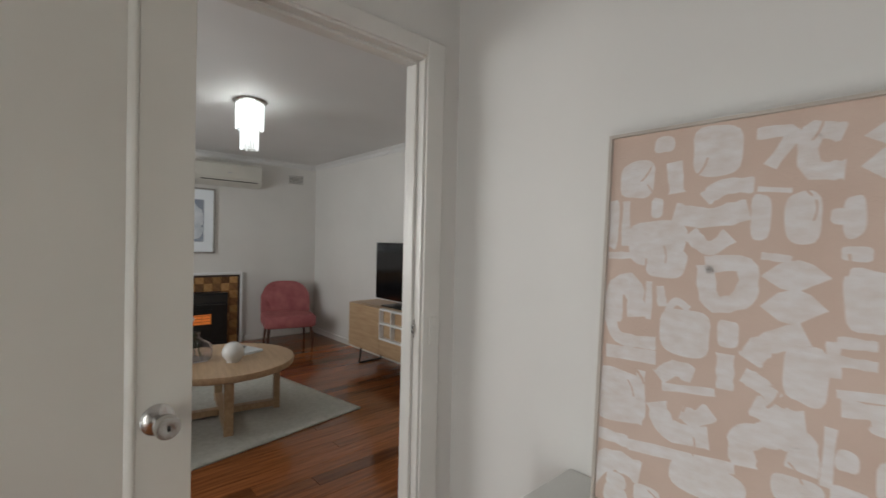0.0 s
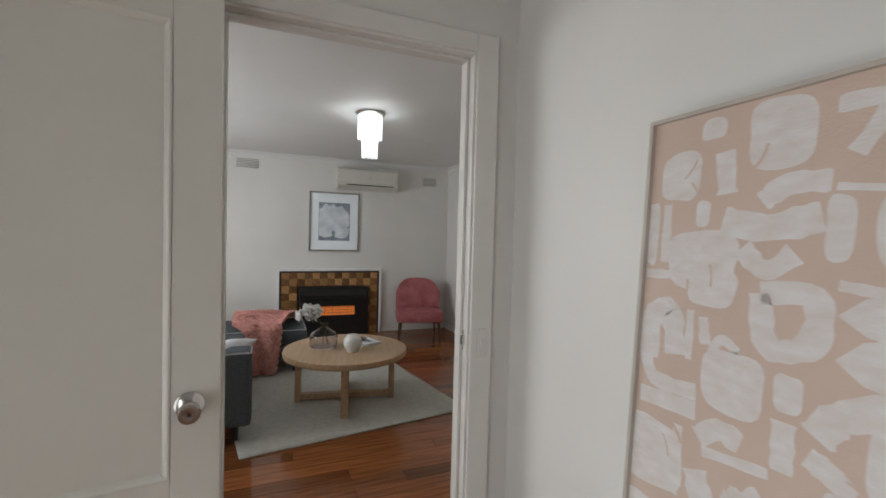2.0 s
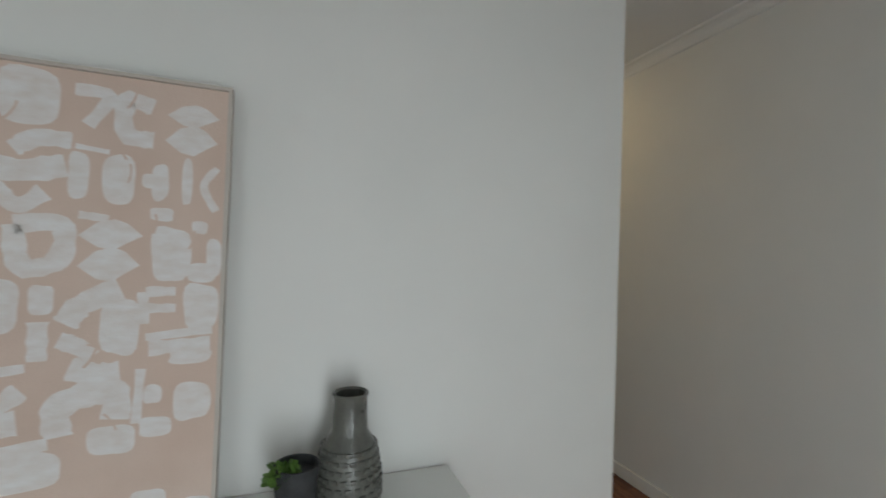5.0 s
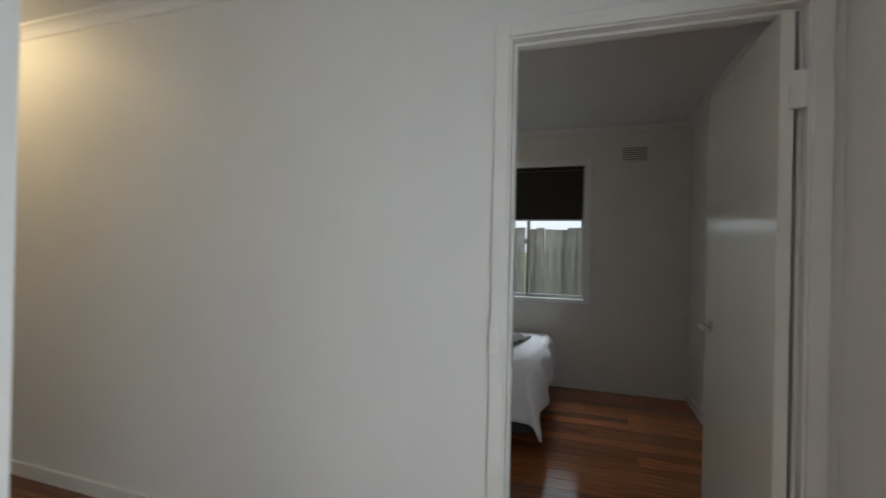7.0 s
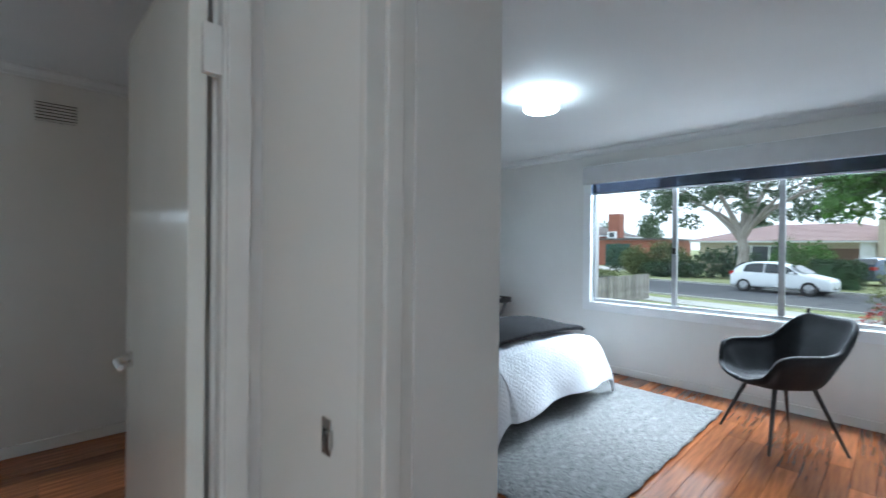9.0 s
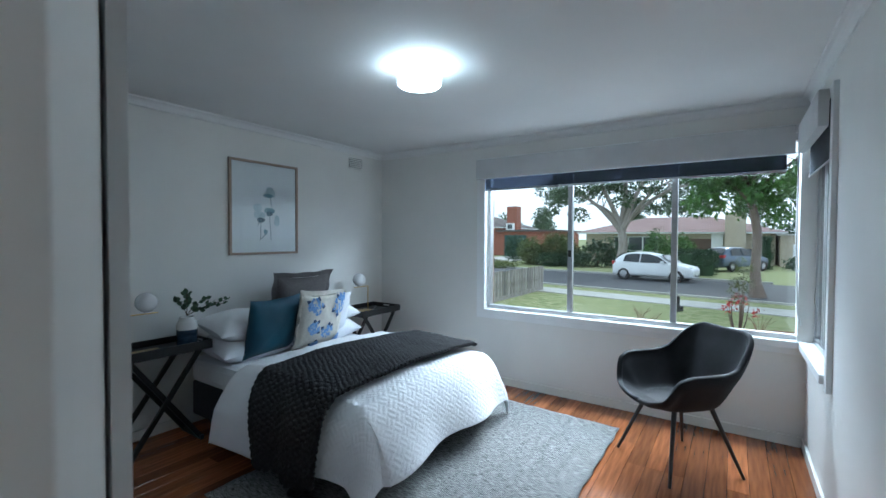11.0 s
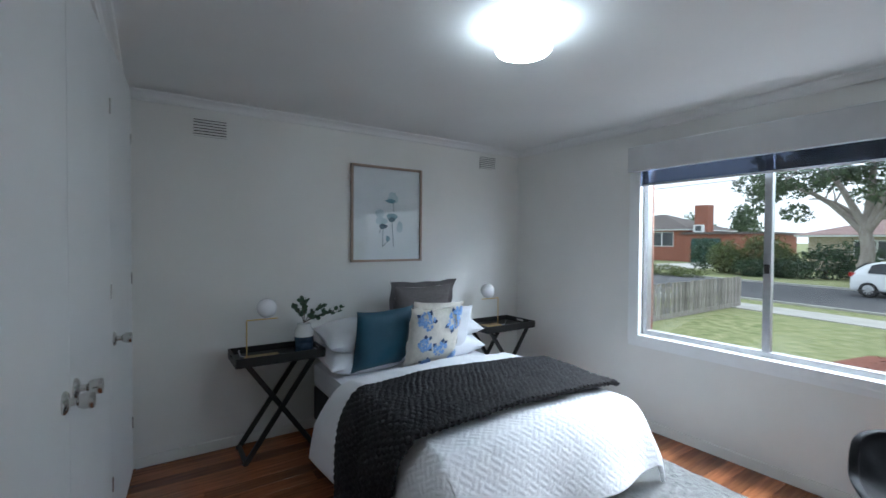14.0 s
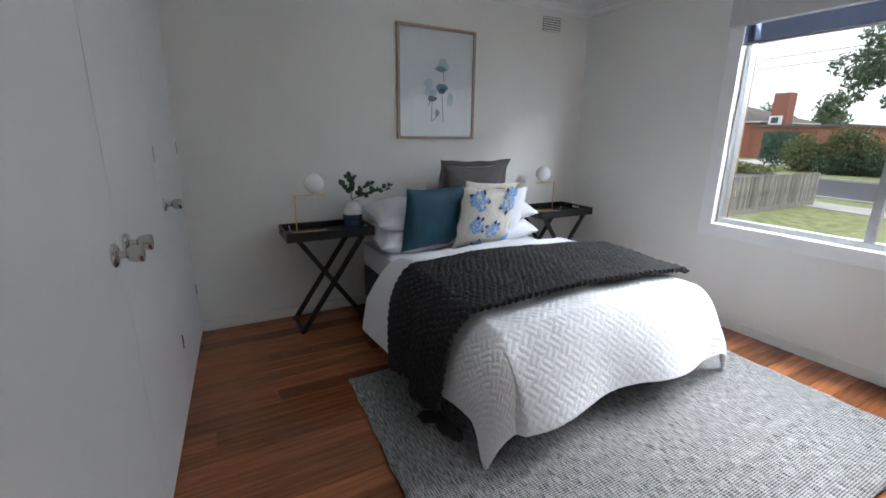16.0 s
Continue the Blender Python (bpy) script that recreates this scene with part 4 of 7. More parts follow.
# ---- hall: console, painting, vase, plant ----
CONSOLEW = noise_mat("white_satin_console", (0.72, 0.72, 0.69), (0.77, 0.77, 0.74), 0.35, 4, 0.02, 40)
cs = thing("console_table", pose(-4.82, 6.02, 0), "plain white console table against the hall wall", "console table")
CZ = 0.685
box_part("tabletop", cs, CONSOLEW, -0.66, -0.13, CZ - 0.03, 0.66, 0.14, CZ, 0.006)
for x in (-0.62, 0.62):
    for y in (-0.11, 0.12):
        box_part("leg", cs, CONSOLEW, x - 0.02, y - 0.02, 0.0, x + 0.02, y + 0.02, CZ - 0.03, 0.003)
box_part("apron", cs, CONSOLEW, -0.6, -0.12, CZ - 0.12, 0.6, -0.10, CZ - 0.03)

PINKC = noise_mat("dusty_pink_canvas", (0.60, 0.455, 0.375), (0.66, 0.52, 0.44), 0.9, 6, 0.3, 220)
WHITEP = noise_mat("chalky_white_brush_paint", (0.68, 0.62, 0.58), (0.76, 0.74, 0.73), 0.85, 26, 0.3, 120, stretch=(1, 1, 2.2), detail=8)
FRAMEP = noise_mat("pale_timber_frame", (0.46, 0.41, 0.36), (0.53, 0.48, 0.43), 0.5, 10, 0.05, 60)
PW, PH = 0.615, 0.96
pt = thing("canvas_painting", Matrix.Translation((-5.046, 6.075, CZ + 0.002)) @ Matrix.Rotation(radians(-2.4), 4, "X") @ Matrix.Rotation(radians(0.3), 4, "Y"), "abstract pink and white framed painting leaning on the console", "painting")
box_part("canvas", pt, PINKC, -PW / 2 + 0.006, -0.012, 0.006, PW / 2 - 0.006, 0.02, PH - 0.006)
for b in ((-PW / 2, -0.022, 0, -PW / 2 + 0.008, 0.022, PH), (PW / 2 - 0.008, -0.022, 0, PW / 2, 0.022, PH), (-PW / 2 + 0.008, -0.022, 0, PW / 2 - 0.008, 0.022, 0.008), (-PW / 2 + 0.008, -0.022, PH - 0.008, PW / 2 - 0.008, 0.022, PH)):
    box_part("frame_bar", pt, FRAMEP, *b)
rng = random.Random(21)


def stroke(bm, pts, w, y):
    """A flat painted stroke of width w along pts (x, z)."""
    n = len(pts)
    left, right = [], []
    for i, p in enumerate(pts):
        a, b = pts[max(0, i - 1)], pts[min(n - 1, i + 1)]
        dx, dz = b[0] - a[0], b[1] - a[1]
        ln = math.hypot(dx, dz) or 1
        ww = w * (0.85 + 0.3 * rng.random())
        left.append(bm.verts.new((p[0] - dz / ln * ww, y, p[1] + dx / ln * ww)))
        right.append(bm.verts.new((p[0] + dz / ln * ww, y, p[1] - dx / ln * ww)))
    for i in range(n - 1):
        bm.faces.new((left[i], left[i + 1], right[i + 1], right[i]))


def blot(bm, cx, cz, rx, rz, y, power, seed):
    ring = []
    for k in range(26):
        a = 2 * math.pi * k / 26
        c, s = math.cos(a), math.sin(a)
        q = (abs(c) ** power + abs(s) ** power) ** (-1 / power) * (1 + 0.16 * noise.noise((c + seed, s, seed)))
        ring.append(bm.verts.new((cx + rx * q * c, y, cz + rz * q * s)))
    bm.faces.new(ring)


def painted(bm):
    """Keeps a painted shape inside the frame, each a hair above the one before."""
    k = len(pt.children)
    for v in bm.verts:
        v.co.x = max(-PW / 2 + 0.009, min(PW / 2 - 0.009, v.co.x))
        v.co.z = max(0.009, min(PH - 0.009, v.co.z))
        v.co.y -= 0.00001 * k
    return part("brush_shape", bm, WHITEP, pt)


def patch(x, z, rx, rz):
    bm = bmesh.new()
    blot(bm, x, z, rx * 1.14, rz * 1.1, -0.0122, 3.6, x * 31 + z * 17)
    painted(bm)


def lozenge(x, z, rx, rz):
    """A leaf-like patch with two pointed ends."""
    bm = bmesh.new()
    pts = [(-1.0, -0.1), (-0.45, 0.75), (0.1, 1.0), (0.5, 0.75), (1.0, 0.0), (0.45, -0.55), (0.1, -0.95), (-0.4, -0.8)]
    bm.faces.new([bm.verts.new((x + a * rx, -0.0122, z + b * rz)) for a, b in pts])
    painted(bm)


def sweep(w, *pts):
    """A brush stroke of half-width w, smoothed through its points."""
    fine = []
    for i in range(len(pts) - 1):
        p0, p1, p2, p3 = (Vector(pts[max(0, min(len(pts) - 1, j))]) for j in (i - 1, i, i + 1, i + 2))
        for q in range(6):
            t = q / 6
            fine.append(tuple(0.5 * (2 * p1 + (p2 - p0) * t + (2 * p0 - 5 * p1 + 4 * p2 - p3) * t * t + (3 * p1 - p0 - 3 * p2 + p3) * t ** 3)))
    fine.append(pts[-1])
    bm = bmesh.new()
    stroke(bm, fine, w * 1.3, -0.0122)
    painted(bm)


patch(-0.169, 0.919, 0.020, 0.018)
patch(-0.055, 0.892, 0.045, 0.050)
sweep(0.010, (0.017, 0.914), (0.076, 0.907), (0.042, 0.842))
sweep(0.014, (0.155, 0.895), (0.108, 0.903), (0.108, 0.833), (0.158, 0.824))
lozenge(0.232, 0.886, 0.051, 0.027)
lozenge(0.230, 0.831, 0.051, 0.035)
patch(-0.232, 0.840, 0.038, 0.042)
sweep(0.014, (-0.145, 0.874), (-0.136, 0.798))
sweep(0.013, (-0.076, 0.780), (-0.039, 0.806), (0.017, 0.806))
sweep(0.004, (0.023, 0.797), (0.081, 0.790))
patch(-0.291, 0.728, 0.016, 0.061)
sweep(0.008, (-0.256, 0.785), (-0.254, 0.670))
patch(-0.179, 0.764, 0.013, 0.022)
sweep(0.018, (-0.140, 0.752), (-0.067, 0.738), (0.009, 0.755))
patch(0.031, 0.740, 0.016, 0.042)
patch(0.100, 0.733, 0.026, 0.047)
patch(0.174, 0.735, 0.014, 0.037)
patch(0.161, 0.736, 0.018, 0.014)
patch(0.225, 0.741, 0.009, 0.048)
sweep(0.006, (0.283, 0.776), (0.257, 0.733), (0.283, 0.679))
patch(-0.179, 0.677, 0.059, 0.052)
patch(-0.155, 0.630, 0.041, 0.032)
sweep(0.007, (-0.321, 0.643), (-0.238, 0.646))
sweep(0.013, (-0.104, 0.704), (-0.063, 0.669), (-0.023, 0.699))
sweep(0.006, (0.035, 0.657), (0.086, 0.651))
patch(0.180, 0.666, 0.019, 0.013)
patch(0.253, 0.641, 0.013, 0.013)
sweep(0.018, (-0.277, 0.474), (-0.273, 0.554), (-0.233, 0.575), (-0.214, 0.493))
sweep(0.006, (-0.189, 0.584), (-0.187, 0.491))
sweep(0.008, (-0.163, 0.575), (-0.155, 0.527))
sweep(0.015, (-0.068, 0.632), (0.007, 0.635), (0.007, 0.566), (-0.052, 0.550), (-0.068, 0.632))
lozenge(0.092, 0.618, 0.056, 0.033)
lozenge(0.091, 0.556, 0.054, 0.037)
sweep(0.017, (0.023, 0.435), (0.049, 0.474), (0.113, 0.507))
patch(0.201, 0.581, 0.033, 0.053)
patch(0.261, 0.542, 0.024, 0.019)
patch(0.283, 0.575, 0.013, 0.037)
patch(-0.105, 0.471, 0.049, 0.047)
sweep(0.007, (-0.097, 0.527), (-0.113, 0.509), (-0.140, 0.519), (-0.124, 0.543), (-0.097, 0.527))
patch(-0.017, 0.483, 0.019, 0.027)
sweep(0.012, (-0.286, 0.495), (-0.259, 0.435), (-0.166, 0.435))
sweep(0.012, (-0.290, 0.395), (-0.164, 0.401))
patch(-0.251, 0.288, 0.062, 0.062)
sweep(0.008, (-0.197, 0.363), (-0.200, 0.230))
sweep(0.015, (-0.155, 0.357), (-0.121, 0.386), (-0.081, 0.378))
sweep(0.007, (-0.147, 0.337), (-0.036, 0.352))
sweep(0.013, (-0.020, 0.441), (-0.018, 0.364))
sweep(0.013, (0.014, 0.405), (0.047, 0.390), (0.073, 0.369))
patch(0.116, 0.428, 0.030, 0.053)
sweep(0.008, (0.158, 0.501), (0.213, 0.502))
sweep(0.008, (0.160, 0.466), (0.214, 0.466))
sweep(0.008, (0.153, 0.500), (0.156, 0.433))
patch(0.262, 0.469, 0.030, 0.045)
sweep(0.007, (0.161, 0.405), (0.286, 0.419))
sweep(0.012, (0.168, 0.382), (0.283, 0.388))
sweep(0.019, (-0.158, 0.297), (-0.128, 0.242), (-0.044, 0.249))
sweep(0.015, (-0.102, 0.291), (-0.071, 0.285), (-0.041, 0.309))
sweep(0.017, (0.033, 0.348), (0.076, 0.334), (0.119, 0.338))
sweep(0.019, (0.023, 0.214), (0.020, 0.270), (0.078, 0.298), (0.116, 0.289), (0.115, 0.240))
sweep(0.011, (-0.331, 0.177), (-0.221, 0.178))
sweep(0.010, (-0.221, 0.173), (0.007, 0.203))
sweep(0.021, (-0.329, 0.045), (-0.266, 0.117), (-0.187, 0.113))
patch(-0.246, 0.072, 0.023, 0.017)
patch(-0.044, 0.154, 0.069, 0.035)
patch(0.111, 0.200, 0.036, 0.027)
patch(0.187, 0.218, 0.026, 0.019)
patch(0.180, 0.286, 0.014, 0.018)
sweep(0.007, (0.156, 0.340), (0.152, 0.228))
patch(0.253, 0.266, 0.030, 0.037)
patch(0.246, 0.362, 0.035, 0.014)
for k in range(7):
    patch(-0.25 + 0.085 * k + rng.uniform(-0.01, 0.01), 0.035 + 0.03 * (k % 2), 0.028, rng.uniform(0.018, 0.028))
# scratches that show the pink ground through the white
for k in range(26):
    x0, z0, a = rng.uniform(-PW / 2 + 0.05, PW / 2 - 0.05), rng.uniform(0.05, PH - 0.05), rng.uniform(0, 3.14)
    bm = bmesh.new()
    stroke(bm, [(x0 + q * 0.007 * math.cos(a + 0.05 * q), z0 + q * 0.007 * math.sin(a + 0.05 * q)) for q in range(-3, 4)], rng.uniform(0.0015, 0.003), -0.0135 - 0.00001 * k)
    part("brush_shape", bm, PINKC, pt)

STONEW = noise_mat("grey_green_stoneware", (0.07, 0.072, 0.062), (0.15, 0.15, 0.132), 0.28, 18, 0.25, 70)
hv = thing("textured_vase", pose(-4.455, 6.05, CZ), "grey-green stoneware bottle vase with rows of carved cells", "vase")
bm = bmesh.new()
lathe(bm, [(0, 0), (0.070, 0), (0.078, 0.02), (0.076, 0.08), (0.064, 0.14), (0.050, 0.165), (0.042, 0.178), (0.039, 0.25), (0.043, 0.263), (0.040, 0.266), (0.034, 0.262), (0.033, 0.19), (0, 0.18)], 40)
part("body", bm, STONEW, hv, "", True)
bm = bmesh.new()
box(bm, -0.003, -0.0075, -0.0055, 0.004, 0.0075, 0.0055, 0.003)
cell = mesh_of(bm, "carved_cell", STONEW, True)
for r in range(7):
    z = 0.03 + r * 0.0185
    rad = float(np.interp(z, (0.0, 0.02, 0.08, 0.14, 0.165), (0.072, 0.078, 0.076, 0.064, 0.050)))
    for k in range(22):
        a = 2 * math.pi * (k + 0.5 * (r % 2)) / 22
        ob = new("carved_cell", cell)
        ob.matrix_basis = Matrix.Translation((rad * math.cos(a), rad * math.sin(a), z)) @ Matrix.Rotation(a, 4, "Z")
        ob.parent = hv

POTC = noise_mat("charcoal_pot", (0.02, 0.022, 0.024), (0.045, 0.047, 0.05), 0.7, 30, 0.2, 90)
GREENL = noise_mat("bright_green_leaf", (0.05, 0.12, 0.02), (0.14, 0.25, 0.05), 0.5, 30, 0.05, 90)
pp = thing("potted_plant", pose(-4.575, 6.0, CZ), "small bright green plant in a charcoal pot on the console", "plant")
bm = bmesh.new()
lathe(bm, [(0, 0), (0.036, 0), (0.048, 0.12), (0.048, 0.135), (0.043, 0.135), (0.042, 0.115), (0, 0.112)], 32)
part("pot", bm, POTC, pp, "", True)
bm = bmesh.new()
rng = random.Random(4)
for k in range(90):
    a, e = rng.uniform(0, 6.28), rng.uniform(0.1, 1.2)
    d = Vector((math.cos(a) * math.cos(e), math.sin(a) * math.cos(e), math.sin(e)))
    leaf(bm, Vector((-0.03, -0.012, 0.105)) + d * rng.uniform(0.008, 0.03), d + Vector((rng.uniform(-.6, .6), rng.uniform(-.6, .6), 0)), rng.uniform(0.014, 0.026), rng.uniform(0, 6), 0.8)
part("foliage", bm, GREENL, pp)

# corridor light round the corner
WARMLIT = glow_mat("warm_lit_glass", (1.0, 0.74, 0.42), 22.0)


def dome_light(m, mat, label):
    root = thing("ceiling_light", m, label, "ceiling light")
    bm = bmesh.new()
    lathe(bm, [(0, 0), (0.13, 0), (0.13, -0.02), (0, -0.02)], 32)
    part("ceiling_plate", bm, CHROME, root)
    bm = bmesh.new()
    lathe(bm, [(0.12, -0.021), (0.118, -0.05), (0.09, -0.085), (0.05, -0.1), (0, -0.105)], 32)
    part("glass_dome", bm, mat, root, "glowing glass dome", True)
    return root


dome_light(pose(-3.13, 7.75, H), WARMLIT, "warm glass ceiling light in the corridor, switched on")
dome_light(pose(-1.35, 5.75, H), glow_mat("warm_lit_glass_dim", (1.0, 0.80, 0.55), 7.5), "warm glass ceiling light in the back bedroom, switched on")

# ---- living room ----
OAK = noise_mat("pale_oak", (0.40, 0.26, 0.15), (0.52, 0.36, 0.22), 0.4, 4, 0.04, 60, stretch=(1, 9, 9))
ct = thing("coffee_table", pose(-8.29, 5.955, 0, 0, 0, -10), "round pale oak coffee table on a crossed timber base", "coffee table")
bm = bmesh.new()
lathe(bm, [(0, 0.395), (0.485, 0.395), (0.50, 0.403), (0.505, 0.43), (0.50, 0.445), (0, 0.446)], 72)
part("tabletop", bm, OAK, ct, "", True)
for k in range(4):
    a = radians(90 * k)
    bm = bmesh.new()
    m = Matrix.Rotation(a, 4, "Z")
    vsx = box(bm, 0.36, -0.03, 0.0, 0.405, 0.03, 0.395, 0.004)
    bmesh.ops.transform(bm, matrix=m, verts=bm.verts)
    part("leg", bm, OAK, ct)
for k in range(2):
    bm = bmesh.new()
    box(bm, -0.36, -0.03, 0.03 + 0.001 * k, 0.36, 0.03, 0.075 + 0.001 * k, 0.003)
    bmesh.ops.transform(bm, matrix=Matrix.Rotation(radians(90 * k), 4, "Z"), verts=bm.verts)
    part("cross_rail", bm, OAK, ct)

TINTGLASS = glass_mat("smoky_glass", (0.85, 0.83, 0.84), 0.0, 1.3)
gv = thing("glass_vase", pose(-8.37, 5.78, 0.446), "squat clear glass bottle vase", "vase")
bm = bmesh.new()
lathe(bm, [(0, 0), (0.10, 0), (0.115, 0.02), (0.115, 0.09), (0.10, 0.12), (0.05, 0.15), (0.028, 0.165), (0.026, 0.19), (0.036, 0.20), (0.033, 0.20), (0.022, 0.19), (0.024, 0.165), (0.048, 0.146), (0.095, 0.116), (0.110, 0.088), (0.110, 0.022), (0.097, 0.006), (0, 0.006)], 36)
part("glass_body", bm, TINTGLASS, gv, "", True)
PETAL = noise_mat("white_petal", (0.80, 0.80, 0.80), (0.86, 0.86, 0.85), 0.6, 20, 0.05, 90)
fl = thing("white_flowers", pose(-8.37, 5.78, 0.47), "white artificial blooms leaning out of the vase", "flowers")
bm = bmesh.new()
tube(bm, [(0, 0.0, 0.0), (0.0, -0.01, 0.15), (0.0, -0.06, 0.25)], 0.003, 6)
tube(bm, [(0.02, 0.03, 0.0), (0.01, 0.0, 0.15), (0.02, -0.09, 0.26)], 0.003, 6)
tube(bm, [(0.0, 0.04, 0.0), (0.0, 0.0, 0.17), (0.03, -0.14, 0.22)], 0.003, 6)
part("stems", bm, LEAF, fl)
rng = random.Random(8)
for cy, cz in ((-0.07, 0.27), (-0.13, 0.28), (-0.10, 0.23), (-0.17, 0.25)):
    bm = bmesh.new()
    for q in range(30):
        a, e = rng.uniform(0, 6.28), rng.uniform(-0.5, 1.3)
        d = Vector((math.cos(a) * math.cos(e), math.sin(a) * math.cos(e), math.sin(e)))
        leaf(bm, d * 0.012, d, rng.uniform(0.045, 0.065), rng.uniform(0, 6), 1.0)
    part("bloom", bm, PETAL, fl, "", False, pose(rng.uniform(-0.03, 0.03), cy, cz))
bv = thing("round_vase", pose(-8.16, 5.985, 0.446), "small round white ceramic vase", "vase")
bm = bmesh.new()
lathe(bm, [(0, 0), (0.045, 0)] + [(0.075 * math.sin(a), 0.072 - 0.075 * math.cos(a)) for a in np.linspace(0.7, 2.7, 14)] + [(0.024, 0.142), (0.024, 0.12), (0, 0.11)], 36)
part("body", bm, GLAZEW, bv, "", True)
bk = thing("book", pose(-8.42, 6.14, 0.446, 0, 0, 20), "closed white magazine lying on the table", "book")
box_part("pages", bk, PAPER, -0.12, -0.085, 0, 0.12, 0.085, 0.014)
box_part("cover", bk, PAPER, -0.122, -0.087, 0.014, 0.122, 0.087, 0.017)
bw = thing("small_bowl", pose(-8.42, 6.1, 0.463), "small grey ceramic dish on the magazine", "bowl")
bm = bmesh.new()
lathe(bm, [(0, 0), (0.03, 0), (0.06, 0.022), (0.056, 0.022), (0.028, 0.005), (0, 0.005)], 28)
part("dish", bm, STONEW, bw, "", True)

CREAMRUG = noise_mat("cream_pile_rug", (0.50, 0.50, 0.45), (0.60, 0.60, 0.55), 0.95, 30, 0.4, 260)
bm = bmesh.new()
grid(bm, 40, 40, lambda u, v: Vector((-u * 2.3, v * 1.68, 0.012 + 0.001 * noise.noise((u * 12, v * 12, 0)))))
lr = part("rug", bm, CREAMRUG, None, "", True, pose(-7.515, 5.194, 0, 0, 0, 9.5))
sm = lr.modifiers.new("thick", "SOLIDIFY")
sm.thickness, sm.offset = 0.011, -1
tagged(lr, "plain cream rug under the coffee table", "rug")

# sofa with chaise
SOFAG = noise_mat("slate_grey_upholstery", (0.06, 0.075, 0.082), (0.09, 0.108, 0.115), 0.9, 60, 0.25, 260)
PIPE = noise_mat("pale_piping", (0.35, 0.38, 0.4), (0.42, 0.45, 0.47), 0.8, 20, 0)
so = thing("sofa", pose(-8.75, 4.65, 0), "slate-grey fabric corner sofa with a chaise end", "sofa")
box_part("seat_base", so, SOFAG, -1.05, -0.45, 0.12, 0.88, 0.45, 0.28, 0.02)
box_part("backrest", so, SOFAG, -1.05, -0.47, 0.28, 1.05, -0.25, 0.78, 0.05)
box_part("armrest", so, SOFAG, 0.86, -0.47, 0.12, 1.05, 0.60, 0.62, 0.035)
box_part("seat_cushion", so, SOFAG, -0.35, -0.26, 0.28, 0.85, 0.50, 0.44, 0.05)
ch = box_part("chaise", so, SOFAG, -1.05, -0.26, 0.13, -0.37, 1.04, 0.29, 0.02)
box_part("chaise_cushion", so, SOFAG, -1.05, -0.26, 0.29, -0.37, 1.06, 0.44, 0.05)
for p, q in (((-1.03, -0.2, 0.43), (-1.03, 1.04, 0.43)), ((-0.39, -0.2, 0.43), (-0.39, 1.04, 0.43)), ((-1.03, 1.045, 0.43), (-0.39, 1.045, 0.43)),
             ((1.04, -0.4, 0.60), (1.04, 0.585, 0.605)), ((0.875, 0.595, 0.605), (1.035, 0.595, 0.605))):
    bm = bmesh.new()
    tube(bm, [p, q], 0.0075, 6)
    part("piping", bm, PIPE, so)
for x, y in ((0.97, 0.5), (0.97, -0.4), (-0.98, -0.4), (-0.98, 0.95), (-0.45, 0.95)):
    bm = bmesh.new()
    lathe(bm, [(0, 0), (0.016, 0), (0.026, 0.125), (0, 0.125)], 12)
    part("leg", bm, BLKMETAL, so, "", False, pose(x, y, 0))
pillow("cushion", pose(-7.98, 5.0, 0.54, 0, 70, 60), 0.42, 0.42, 0.14, SHEET, "white scatter cushion lying on the sofa seat", 31)

PINKW = noise_mat("salmon_pink_wool", (0.50, 0.20, 0.17), (0.66, 0.32, 0.28), 0.95, 30, 0.4, 260)


def pink_throw(u, v):
    """Up the chaise's side from the floor, then bunched across its seat."""
    b = v * 1.16
    lat = (u - 0.5) * (0.30 + 0.32 * min(1.0, b))
    if b < 0.43:
        x, y, z = -9.095 + 0.025 * math.sin(11 * u) * (1 - b), 5.30 + lat * 0.8, 0.04 + b
    else:
        d = b - 0.43
        lump = math.exp(-((d - 0.26) / 0.2) ** 2)
        x = -9.10 - d * 0.94
        y = 5.25 + lat + 0.20 * d
        z = 0.485 + 0.10 * lump * (0.6 + 0.4 * math.sin(5 * u + 1)) + 0.04 * noise.noise((u * 3.5, b * 5, 1.0)) * min(1.0, d * 6) + 0.01
    k = 0.013 * abs(math.sin(u * 26 + (math.pi / 2 if math.floor(v * 40) % 2 else 0))) * abs(math.sin(v * 126))
    return Vector((x + (k if b < 0.43 else 0), y, z + (k if b >= 0.43 else 0)))


bm = bmesh.new()
grid(bm, 80, 190, pink_throw)
pk = part("throw_blanket", bm, PINKW, None, "", True)
sm = pk.modifiers.new("thick", "SOLIDIFY")
sm.thickness = 0.02
tagged(pk, "chunky salmon-pink knitted throw draped over the sofa", "throw")

# fireplace
TILES = [noise_mat("amber_tile", (0.30, 0.15, 0.05), (0.40, 0.22, 0.09), 0.25, 14, 0.05, 60, per_object=0.35), noise_mat("brown_tile", (0.13, 0.06, 0.025), (0.22, 0.11, 0.045), 0.25, 14, 0.05, 60, per_object=0.35)]
DARKW = noise_mat("dark_stained_timber", (0.025, 0.014, 0.01), (0.045, 0.025, 0.016), 0.4, 10, 0.05, 60)
BLKENAM = noise_mat("black_enamel", (0.006, 0.006, 0.006), (0.012, 0.012, 0.012), 0.3, 20, 0)
fp = thing("fireplace", pose(-10.78, 6.14, 0), "tiled fireplace with a lit black gas heater and white surround", "fireplace")
for b in ((0, -0.70, 0, 0.05, -0.67, 0.91), (0, 0.67, 0, 0.05, 0.70, 0.91), (0, -0.67, 0.88, 0.05, 0.67, 0.91)):
    box_part("surround", fp, WOODW, *b, 0.003)
